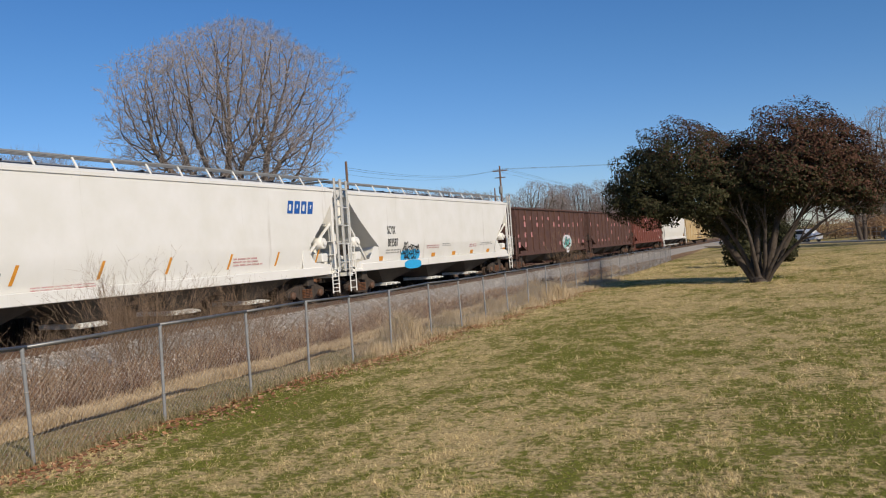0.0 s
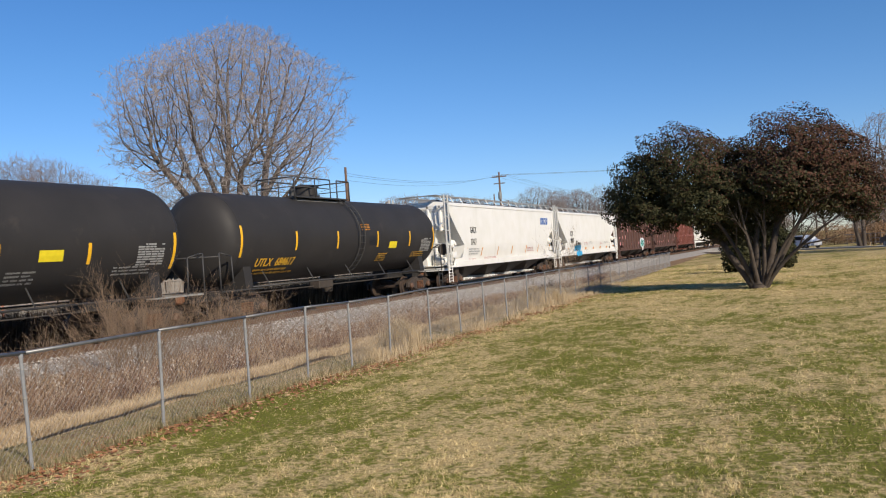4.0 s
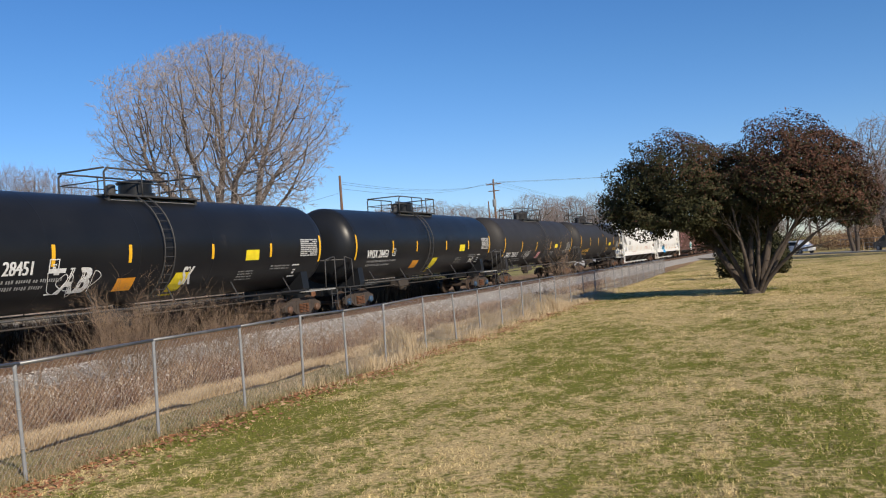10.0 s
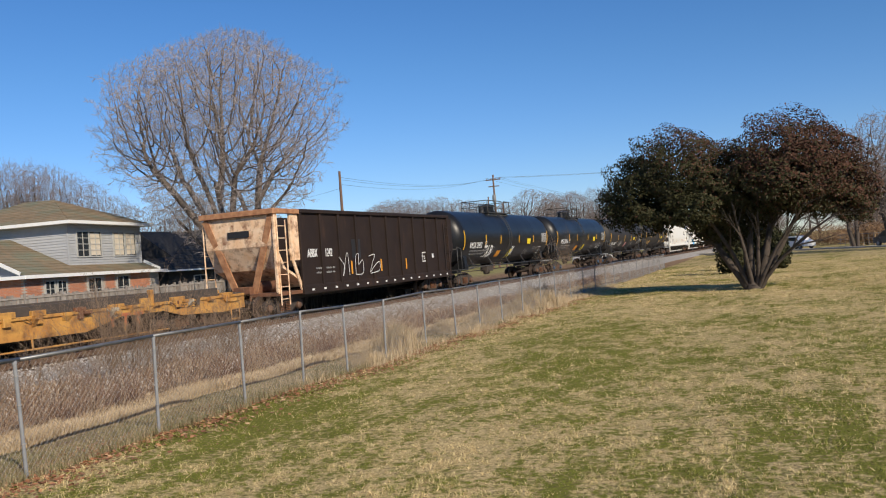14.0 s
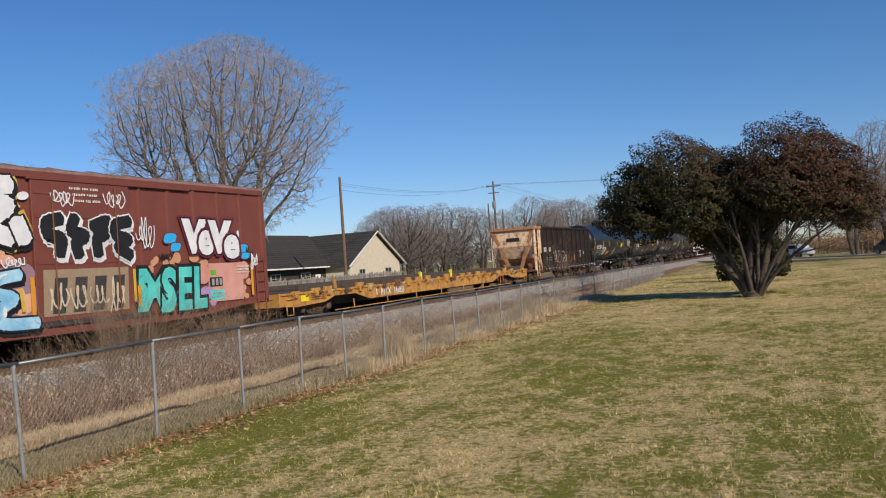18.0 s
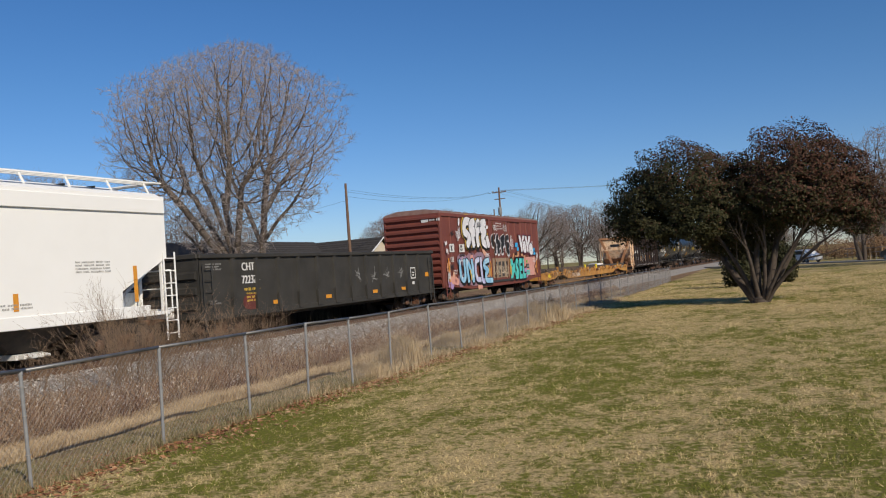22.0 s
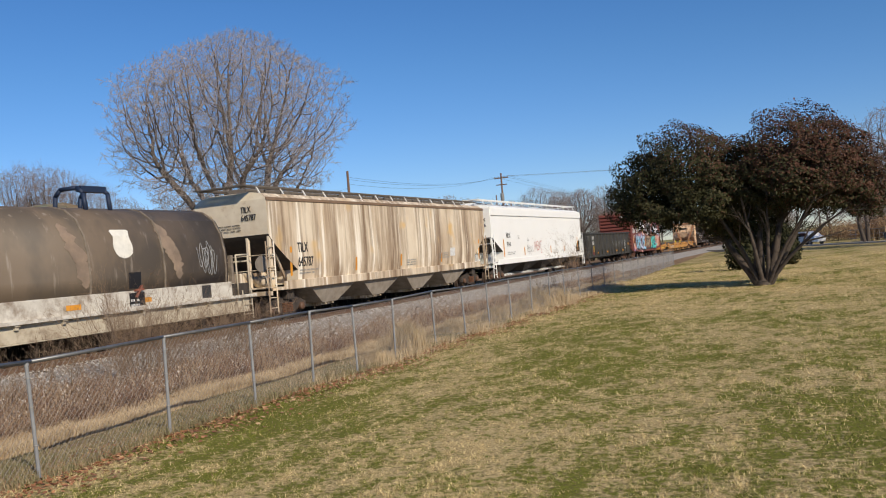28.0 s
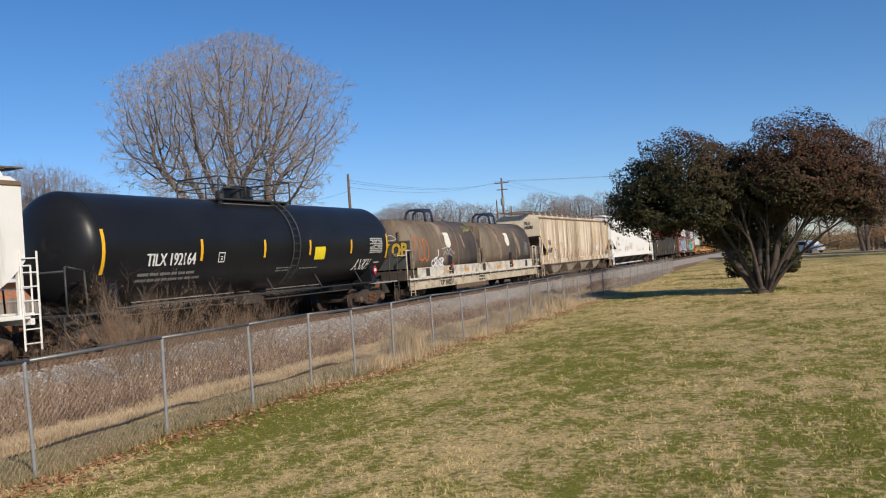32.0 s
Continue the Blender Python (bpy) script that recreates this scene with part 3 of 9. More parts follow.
        box(bm, -0.3, min(y, y - s * 1.6), 0.8, 0.3, max(y, y - s * 1.6), 1.2, 0.02)
        part("end_frame", bm, paint, car)
        bm = B()
        ye = s * (half - 0.5)
        box(bm, -1.45, ye - 0.16, 1.0, 1.45, ye + 0.16, 1.05)
        for k in (-1, 1):
            box(bm, k * 1.35 - 0.14, min(ye, y - s * 0.4), 1.0, k * 1.35 + 0.14, max(ye, y - s * 0.4), 1.04)
        part("walk_board", bm, grit_grey if s > 0 else steel_dark, car)
        bm = B()
        for k in (-1, 1):
            pipe(bm, [(k * 1.48, ye + s * 0.12, 1.0), (k * 1.48, ye + s * 0.12, 2.2), (k * 1.44, ye + s * 0.0, 2.2), (k * 1.44, ye - s * 0.5, 2.1), (k * 1.44, ye - s * 0.55, 1.05)], 0.026)
        pipe(bm, [(-1.48, ye + s * 0.12, 2.1), (1.48, ye + s * 0.12, 2.1)], 0.028)
        part("end_rail", bm, steel_dark, car)
        part("step_ladder", ladder(1.46, ye - 0.2, ye + 0.2, 0.32, 1.0, 2), steel_dark, car)
    bm = B()
    for s in (-1, 1):
        rod(bm, (s * 1.3, -half + 2.2, 1.08), (s * 1.3, half - 2.2, 1.08), 0.03)
        for k in range(5):
            y = (k - 2) * (half - 2.6) / 2.2
            rod(bm, (s * 1.3, y, 1.08), (s * 1.0, y, 1.6), 0.02, 5)
    part("hand_rail", bm, steel_dark, car)
    bm = B()
    lathe(bm, [(0.55, 0.16), (0.62, 0.2), (0.95, 0.2), (1.0, 0.3), (1.25, 0.3)], (0, lad + 0.2, 0), "z", 12)
    box(bm, 0.3, lad - 1.6, 0.75, 0.75, lad - 0.6, 1.1, 0.03)
    rod(bm, (0.5, -half + 3, 0.85), (0.5, half - 3, 0.85), 0.025, 5)
    part("bottom_outlet", bm, grime_shade, car)
    # yellow reflective ticks
    for u, h in ticks:
        y = u - mid
        mark(car, "reflective_tick", rect(y - 0.055, 2.52 - low - h * 0.5, y + 0.055, 2.52 - low + h * 0.55, 6), tank_x, mark_yellow, 0.007)
    for name, shapes, mt in name_marks(mid):
        mark(car, name, shapes, tank_x, mt, 0.008)
    gear(car, half, 2.1, cap)
    return car


def table(y, z, w, h, seed=1):
    """A pale data panel: close rows of small figures."""
    r, out = random.Random(seed), []
    n = 9
    for i in range(n):
        a = y
        while a < y + w - 0.02:
            b = min(a + r.uniform(0.08, 0.3), y + w)
            if r.random() < 0.9:
                out += rect(a, z + h * (i + 0.14) / n, b, z + h * (i + 0.8) / n)
            a = b + 0.025
    return out


def badge(y, z, s):
    """An outlined square."""
    t = s * 0.1
    return rect(y, z, y + s, z + t) + rect(y, z + s - t, y + s, z + s) + rect(y, z, y + t, z + s) + rect(y + s - t, z, y + s, z + s) + rect(y + s * 0.35, z + s * 0.25, y + s * 0.65, z + s * 0.4) + rect(y + s * 0.3, z + s * 0.5, y + s * 0.7, z + s * 0.6)


def marks_gloss(text, tag):
    def make(o):
        mid = o
        L = lambda u: u
        out = [("lettering", bold(letters(text, -6.75, 2.1, 0.32, 0.78), 0.03), mark_white),
               ("stencil", bars(-6.6, 2.0, 2.6, 2, 0.09, 0.7, 3) + bars(4.7, 2.02, 1.1, 2, 0.05, 0.7, 4) + bars(3.0, 1.9, 0.8, 4, 0.045, 0.8, 5), mark_grey),
               ("badge", badge(-4.45, 2.15, 0.3) + badge(6.0, 1.6, 0.42), mark_white),
               ("data_panel", table(6.35, 2.28, 1.1, 0.62), mark_dim),
               ("placard", rect(-2.15, 1.57, -1.5, 1.9, 3), mark_orange),
               ("placard", rect(-0.1, 1.33, 0.5, 1.96, 4, 0.04), mark_lemon),
               ("placard", rect(3.2, 2.22, 3.9, 2.55, 2), mark_lemon)]
        if tag:
            out.append(("spray_tag", bold(letters("TAB", -4.5, 1.62, 0.6, 0.86, 0.02, 0.12), 0.06) + stroke(curve(scribble(-4.5, 1.55, 1.8, 0.75, 6, 21)), 0.02) + bold(letters("SK", 0.35, 1.62, 0.5, 0.62, 0.01, -0.1), 0.03), mark_white))
        else:
            out.append(("spray_tag", stroke(curve(scribble(5.0, 1.6, 0.7, 0.3, 9, 5)), 0.025), mark_white))
        return out
    return make


def marks_dull(text, colour, extra):
    def make(o):
        out = [("lettering", bold(letters(text, -7.3, 1.72, 0.30, 0.98) if extra else letters(text, -6.2, 1.72, 0.26, 1.0), 0.025), colour),
               ("stencil", bars(-6.1, 1.64, 2.4, 2, 0.07, 0.6, 8) + bars(2.2, 1.95, 0.8, 4, 0.05, 0.7, 2) + bars(5.4, 1.95, 1.5, 3, 0.05, 0.7, 4), mark_grey if colour is mark_white else colour),
               ("data_panel", table(6.15, 1.95, 1.0, 0.6, 4), mark_grey),
               ("placard", rect(3.0, 2.15, 3.7, 2.42, 2), mark_lemon)]
        if extra:
            out += [("badge", badge(-4.0, 1.72, 0.28), mark_grey), ("placard", rect(-0.85, 1.55, -0.25, 1.95, 2, 0.05), mark_pink),
                    ("spray_tag", stroke(curve(scribble(-3.6, 1.6, 1.1, 0.4, 9, 2)), 0.045) + stroke(curve(scribble(-3.5, 1.75, 1.0, 0.35, 7, 3)), 0.045), mark_grey)]
        else:
            out += [("patch", rect(1.25, 2.3, 1.75, 2.65, 2), spray_black), ("stencil", bars(0.6, 3.15, 0.7, 3, 0.06, 0.6, 11), mark_amber)]
        return out
    return make


tank_car("dull charcoal tank car with orange lettering and a railed dome platform", 109.0, 126.3, 110.46, 125.19, 117.7, dull_black,
         [(110.5, 0.95), (113.6, 0.62), (116.4, 0.62), (119.6, 0.62), (122.6, 0.62), (125.15, 0.95)], marks_dull("UTLX  684617", mark_yellow, False))
tank_car("dull black tank car with faded white lettering and graffiti", 90.8, 109.0, 92.1, 107.49, 100.0, dull_black,
         [(92.12, 1.0), (95.4, 0.62), (98.53, 0.56), (101.8, 0.52), (104.4, 0.5), (107.45, 0.95)], marks_dull("IARX 706018", mark_white, True), cap_rust, 0.07, 0.22)
tank_car("glossy black tank car with white lettering and coloured placards", 72.7, 90.8, 74.04, 89.42, 80.75, gloss_black,
         [(74.06, 0.95), (77.3, 0.5), (79.75, 0.45), (83.19, 0.42), (86.16, 0.42), (89.38, 0.9)], marks_gloss("VMSX 28453", False), cap_blue, 0.85)
tank_car("glossy black tank car with white spray tags and a yellow placard", 54.6, 72.7, 56.07, 71.35, 62.8, gloss_black,
         [(56.1, 0.95), (59.3, 0.5), (61.8, 0.45), (65.2, 0.42), (68.2, 0.42), (71.3, 0.9)], marks_gloss("VMSX 28451", True), None, 0.95)


def marks_tilx(o):
    return [("lettering", bold(letters("TILX 192164", -6.0, 2.13, 0.34, 0.76), 0.03), mark_white), ("stencil", bars(-6.2, 1.95, 2.6, 2, 0.09, 0.7, 6) + bars(1.6, 1.85, 1.2, 1, 0.05, 0.7, 4) + bars(0.2, 1.9, 0.9, 2, 0.05, 0.7, 5), mark_grey),
            ("badge", badge(-3.0, 2.15, 0.3) + badge(7.0, 1.45, 0.45), mark_white), ("data_panel", table(6.4, 2.25, 1.05, 0.62, 6), mark_dim), ("placard", rect(2.35, 2.1, 3.05, 2.55, 3), mark_lemon),
            ("spray_tag", bold(letters("ANKH", 5.45, 1.62, 0.42, 0.72, 0.0, 0.2), 0.02), mark_white)]


car = tank_car("glossy black tank car with white lettering and a tall dome", -104.75, -86.5, -103.18, -87.72, -95.0, gloss_black,
         [(-103.15, 1.1), (-99.4, 0.6), (-96.3, 0.55), (-93.6, 0.5), (-90.7, 0.5), (-87.75, 0.95)], marks_tilx, None, -0.6)
pl = prism(B(), [(6.95, 1.36), (7.15, 1.56), (6.95, 1.76), (6.75, 1.56)], "x", 1.36, 1.375)
bmesh.ops.recalc_face_normals(pl, faces=pl.faces)
placard = part("hazard_placard", pl, flat_paint("placard_red", (0.50, 0.02, 0.03)), car, "red diamond hazard placard")
part("placard_bracket", rod(B(), (1.36, 6.95, 1.5), (1.2, 6.95, 1.1), 0.02, 5), steel_dark, car)
mark(car, "placard_mark", rect(6.86, 1.5, 7.04, 1.62), lambda z: 1.377, mark_white, 0.004)


# ---- covered hoppers ----
tan_rust = bpy.data.materials.new("streaked_tan")


def streaked(m):
    """Cream paint with brown rain streaks, ochre stains and pale washed lines, all running down the side."""
    m.use_nodes = True
    nt = m.node_tree
    bsdf = nt.nodes["Principled BSDF"]
    co = nt.nodes.new("ShaderNodeTexCoord").outputs["Object"]
    base = mixed(nt, band(nt, noise_at(nt, co, 0.9, 5.0, (1, 1, 0.5)), 0.35, 0.65), (0.70, 0.60, 0.455), (0.52, 0.405, 0.28))
    base = mixed(nt, band(nt, noise_at(nt, co, 1.9, 5.0, (1, 1, 0.07), 0.65), 0.43, 0.64), base, (0.23, 0.155, 0.095))
    base = mixed(nt, band(nt, noise_at(nt, co, 4.6, 4.0, (1, 1, 0.04)), 0.56, 0.68), base, (0.84, 0.77, 0.65))
    base = mixed(nt, band(nt, noise_at(nt, co, 0.8, 2.0), 0.62, 0.75), base, (0.64, 0.42, 0.17))
    nt.links.new(base, bsdf.inputs["Base Color"])
    bsdf.inputs["Roughness"].default_value = 0.7


streaked(tan_rust)
dark_steel_roof = material("weathered_roof", (0.16, 0.14, 0.12), (0.10, 0.085, 0.07), 4.0, 0.85)
end_cream = material("end_cream", (0.70, 0.62, 0.48), (0.58, 0.49, 0.36), 2.0, 0.7, dirt=(0.34, 0.22, 0.12), dirt_scale=1.6, dirt_amt=0.3)
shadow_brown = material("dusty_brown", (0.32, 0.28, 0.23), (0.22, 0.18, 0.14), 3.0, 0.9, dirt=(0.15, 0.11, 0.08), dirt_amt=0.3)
brown_paint = material("brown_paint", (0.105, 0.05, 0.036), (0.075, 0.037, 0.03), 2.0, 0.7, dirt=(0.16, 0.08, 0.05), dirt_scale=2.0, dirt_amt=0.35, stretch=STREAK)
red_brown = material("red_brown_paint", (0.17, 0.05, 0.032), (0.13, 0.042, 0.03), 2.0, 0.7, dirt=(0.22, 0.1, 0.06), dirt_amt=0.3, stretch=STREAK)


def lofted(levels, seg=1):
    """A closed body of rectangles (half width, y0, y1, z), one above another."""
    bm = B()
    rings = [[bm.verts.new(p) for p in ((w, a, z), (w, b, z), (-w, b, z), (-w, a, z))] for w, a, b, z in levels]
    for p, q in zip(rings, rings[1:]):
        for i in range(4):
            bm.faces.new((p[i], p[(i + 1) % 4], q[(i + 1) % 4], q[i]))
    bm.faces.new(rings[0][::-1])
    bm.faces.new(rings[-1])
    bmesh.ops.recalc_face_normals(bm, faces=bm.faces)
    return bm


eave_brown = material("stained_eave", (0.24, 0.155, 0.095), (0.15, 0.10, 0.065), 3.0, 0.8)
galvanised_pale = material("pale_galvanised", (0.52, 0.52, 0.50), (0.42, 0.42, 0.40), 6.0, 0.55, metal=0.1)


def hopper_car(label, u0, u1, side, paint, eave, top, bulge, knee, cut, sill_z, chutes, under, roof, post_n=14, open_roof=False, rails="walk", seams=6, cut_z=None, lad=None, cage=False):
    """A hopper car. side: the side sheet's ends at the eave (train metres). bulge: how far the side swells out below the eave.
    knee: the height under which the ends slope in by cut metres. chutes: how many outlets below."""
    car, mid, half = rail_car("hopper_car", label, u0, u1)
    a, b = side[0] - mid, side[1] - mid
    w0 = 1.50

    def at_x(z):
        k = (z - sill_z) / (eave - sill_z)
        return w0 - 0.02 - bulge * (max(0.33 - k, 0) / 0.33) ** 1.6 - 0.12 * bulge * max(k - 0.55, 0)

    cz = cut_z or sill_z
    heights = sorted({sill_z, cz, knee, eave, *([sill_z + (eave - sill_z) * i / 18 for i in range(19)] if bulge else [])})
    levels = []
    for z in heights:
        s = min(max((knee - z) / (knee - cz), 0), 1)
        inset = cut * (s ** 1.25 if bulge else s)
        levels.append((at_x(z), a + inset, b - inset, z))
    if not open_roof:
        levels += [(w0 - 0.28, a + 0.05, b - 0.05, eave + (top - eave) * 0.75), (0.75, a + 0.08, b - 0.08, top)]
    bm = lofted(levels)
    if bulge:
        for f in bm.faces:
            f.smooth = abs(f.normal.x) > 0.5
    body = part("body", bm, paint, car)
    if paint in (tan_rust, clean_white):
        body.data.materials.append(grime_shade)
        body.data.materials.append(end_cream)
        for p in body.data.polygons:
            # end slopes that face down get a dark colour in place of shade
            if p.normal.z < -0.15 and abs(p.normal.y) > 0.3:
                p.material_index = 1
            elif paint is tan_rust and abs(p.normal.y) > 0.8:
                p.material_index = 2
    # eave moulding, weld seams and lower side sill
    bm = B()
    for s in (-1, 1):
        box(bm, s * (at_x(eave)) - 0.03, a, eave - 0.06, s * at_x(eave) + 0.035, b, eave + 0.05, 0.012)
    part("top_chord", bm, eave_brown if rails == "dark" else paint, car)
    if paint is clean_white:
        for s in (-1, 1):
            part("eave_ledge", box(B(), s * at_x(eave) - 0.03, a + 0.05, eave - 0.42, s * at_x(eave) + 0.07, b - 0.05, eave - 0.05, 0.01), paint, car)
    bm = B()
    for k in range(1, seams):
        y = a + (b - a) * k / seams
        for z in np.linspace(max(knee, sill_z + 0.4), eave - 0.1, 8)[:-1]:
            dz = (eave - 0.1 - max(knee, sill_z + 0.4)) / 7
            for s in (-1, 1):
                bar(bm, (s * at_x(z), y, z), (s * at_x(z + dz), y, z + dz), 0.03, 0.012, (1, 0, 0))
    part("weld_seams", bm, paint, car)
    bm = B()
    sb = half - 0.55
    for s in (-1, 1):
        box(bm, s * 1.44 - 0.05, -sb + 0.9, sill_z - 0.17, s * 1.44 + 0.07, sb - 0.9, sill_z + 0.13, 0.015)
    part("side_sill", bm, paint, car)
    # centre sill, end platforms and bolsters
    bm = B()
    box(bm, -0.2, -sb, 0.72, 0.2, sb, 1.02)
    for s in (-1, 1):
        y = s * (half - 2.0)
        box(bm, -1.3, y - 0.2, 0.7, 1.3, y + 0.2, 1.1, 0.03)
    part("centre_sill", bm, grime_shade if under is shadow_brown else under, car)
    for s in (-1, 1):
        e = b if s > 0 else a
        bm = B()
        ye = s * sb
        box(bm, -1.5, min(ye, ye - s * 1.5), sill_z - 0.16, 1.5, max(ye, ye - s * 1.5), sill_z - 0.06, 0.01)
        box(bm, -1.5, min(ye, ye - s * 0.12), sill_z - 0.3, 1.5, max(ye, ye - s * 0.12), sill_z - 0.02, 0.01)
        box(bm, -0.35, min(ye, ye - s * 2.2), sill_z - 0.06, 0.35, max(ye, ye - s * 2.2), sill_z + 0.5, 0.02)
        part("end_platform", bm, paint, car)
        bm = B()
        for k in (-1, 1):
            box(bm, k * 1.40 - 0.05, e - s * 0.12 - 0.07, sill_z - 0.1, k * 1.40 + 0.05, e - s * 0.12 + 0.07, eave - 0.05, 0.01)
            bar(bm, (k * 1.35, e - s * 0.12, min(knee, 3.0)), (k * 0.9, e - s * (cut + 0.1), sill_z), 0.09, 0.06, (1, 0, 0))
            box(bm, k * 0.55 - 0.05, e - s * 0.1 - 0.05, sill_z - 0.1, k * 0.55 + 0.05, e - s * 0.1 + 0.05, min(knee, 3.2) + 0.3, 0.01)
        box(bm, -1.4, e - s * 0.12 - 0.05, min(knee, 3.2) - 0.05, 1.4, e - s * 0.12 + 0.05, min(knee, 3.2) + 0.07)
        part("end_post", bm, paint, car)
        if cage:   # upright end panel, tall ladder stiles and shear plates
            bm = box(B(), -1.36, e - s * 0.16 - 0.03, 2.95, 1.36, e - s * 0.16 + 0.03, eave - 0.02)
            for x in (-1.0, -0.35, 0.35, 1.0):
                box(bm, x - 0.05, min(e, e - s * 0.16), 2.9, x + 0.05, max(e, e - s * 0.16), eave - 0.02, 0.01)
            part("end_panel", bm, paint, car)
            for x in (0.55, -0.55):
                bm = B()
                prism(bm, [(e - s * 0.1, 2.95), (e - s * 1.7, sill_z + 0.2), (e - s * 0.5, sill_z - 0.06), (e + s * 0.05, sill_z - 0.06)], "x", x - 0.03, x + 0.03)
                bmesh.ops.recalc_face_normals(bm, faces=bm.faces)
                part("gusset_plate", bm, paint, car)
            for k in (-1, 1):
                part("end_ladder", ladder(k * 1.5, min(e + s * 0.06, e + s * 0.48), max(e + s * 0.06, e + s * 0.48), sill_z - 0.1, top + 0.26, 5, 0.036), galvanised_pale, car)
                bm = prism(B(), [(e - s * 0.35, sill_z - 0.06), (e - s * 2.3, sill_z - 0.06), (e - s * 2.3, sill_z + 0.75), (e - s * 2.0, sill_z + 0.8), (e - s * 1.55, sill_z + 0.3), (e - s * 0.6, sill_z + 0.22)], "x", k * 1.45 - 0.025, k * 1.45 + 0.025)
                bmesh.ops.recalc_face_normals(bm, faces=bm.faces)
                part("shear_plate", bm, paint, car)
            bm = rod(B(), (0.95, e - s * 0.75, sill_z + 1.0), (1.38, e - s * 0.75, sill_z + 1.0), 0.2, 14)
            rod(bm, (1.38, e - s * 0.75, sill_z + 1.0), (1.46, e - s * 0.75, sill_z + 1.0), 0.09, 10)
            part("brake_cylinder", bm, paint, car)
            part("valve_box", box(B(), 1.0, min(e - s * 0.95, e - s * 0.55), sill_z + 0.3, 1.4, max(e - s * 0.95, e - s * 0.55), sill_z + 0.62, 0.03), paint, car)
        for k in (-1, 1):
            yl = ye - s * 0.1
            part("ladder", ladder(k * 1.52, yl - 0.22, yl + 0.22, 0.34, lad or 2.6, 7, 0.018), paint, car)
        bm = B()
        for z in (sill_z + 0.55, sill_z + 1.05):
            pipe(bm, [(-1.5, ye - s * 0.05, z), (1.5, ye - s * 0.05, z)], 0.02, 5)
            for k in (-1, 1):
                pipe(bm, [(k * 1.5, ye - s * 0.05, z), (k * 1.5, e - s * 0.2, z)], 0.02, 5)
        for k in (-1, 1):
            rod(bm, (k * 1.5, ye - s * 0.05, sill_z - 0.1), (k * 1.5, ye - s * 0.05, sill_z + 1.05), 0.022, 5)
        part("hand_rail", bm, paint, car)
        if s < 0:
            part("brake_wheel", lathe(B(), [(0, 0.26), (0.03, 0.28), (0.06, 0.26), (0.05, 0.22), (0.02, 0.06), (0.06, 0.05)], (1.2, ye + 0.02, sill_z + 0.75), "y", 16), under, car)
            bm = rod(B(), (0.6, ye + 0.5, sill_z + 0.18), (1.25, ye + 0.5, sill_z + 0.18), 0.2, 12)
            part("air_cylinder", bm, paint, car)
    # outlets
    for k in range(chutes):
        span = (2 * sb - 4.6) / chutes
        y = -sb + 2.3 + span * (k + 0.5)
        bm = lofted([(1.12, y - 0.5, y + 0.5, 0.42), (1.38, y - span * 0.45, y + span * 0.45, sill_z - 0.1)] if under is shadow_brown else [(0.55, y - 0.28, y + 0.28, 0.42), (1.34, y - span * 0.47, y + span * 0.47, sill_z - 0.1)])
        part("outlet_chute", bm, under, car)
        bm = B()
        box(bm, -0.75, y - 0.4, 0.30, 0.75, y + 0.4, 0.43, 0.01)
        box(bm, 0.75, y - 0.34, 0.32, 0.95, y + 0.34, 0.42, 0.01)
        for yy in (-0.25, 0.25):
            rod(bm, (0.9, y + yy, 0.37), (1.1, y + yy, 0.37), 0.035, 6)
        part("outlet_gate", bm, mark_white if paint in (white_paint, clean_white) else paint, car)
    if open_roof:
        bm = B()
        for s in (-1, 1):
            box(bm, s * (w0 + 0.02) - 0.07, a - 0.02, eave - 0.02, s * (w0 + 0.02) + 0.07, b + 0.02, eave + 0.1, 0.02)
        for y in (a, b):
            box(bm, -w0, y - 0.07, eave - 0.02, w0, y + 0.07, eave + 0.1, 0.02)
        part("top_rim", bm, paint, car)
        for k in range(post_n):
            y = a + (b - a) * (k + 0.5) / post_n
            for s in (-1, 1):
                bm = box(B(), s * w0 - 0.06, y - 0.05, knee if (k in (0, post_n - 1)) else sill_z, s * w0 + 0.06, y + 0.05, eave, 0.01)
                part("side_post", bm, paint, car)
    else:
        zb = top + (0.2 if rails == "dark" else 0.30)
        for s in (-1, 1):
            for x in (0.62, 0.80, 0.98):
                part("running_board", box(B(), s * x - 0.05, a - 0.45, zb - 0.04, s * x + 0.05, b + 0.45, zb), roof, car)
        for e in (a - 0.3, b + 0.3):
            for y in (-0.12, 0.08):
                part("end_board", box(B(), -1.05, e + y - 0.08, zb - 0.03, 1.05, e + y + 0.08, zb + 0.005), roof, car)
        for k in range(post_n):
            y = a + 0.2 + (b - a - 0.4) * k / (post_n - 1)
            for s in (-1, 1):
                part("board_bracket", bar(B(), (s * 1.22, y, eave + 0.06), (s * 0.98, y, zb - 0.02), 0.06, 0.025, (1, 0, 0)), paint if paint is not tan_rust else mark_white, car)
        part("roof_hatch", box(B(), -0.4, a + 0.5, top - 0.02, 0.4, b - 0.5, top + (0.19 if rails == "dark" else 0.12), 0.03), roof, car)
        for k in range(5):
            y = a + (b - a) * (k + 0.5) / 5
            bm = B()
            for q in (-0.5, 0.5):
                bar(bm, (-0.45, y + q, top + 0.14), (0.45, y + q, top + 0.14), 0.06, 0.05)
            part("hatch_strap", bm, steel_dark, car)
    gear(car, half, 2.0)
    return car, mid, at_x


mark_orange_stain = material("ochre_stain", (0.55, 0.38, 0.18), (0.50, 0.42, 0.30), 3.0, 0.8)


def flat_end(z):
    return 0.0


def slanted(ys, z0, z1, lean, w=0.1):
    out = []
    for y in ys:
        out.append(rect(y, z0, y + w, z1, 4, lean / 4))
    return out


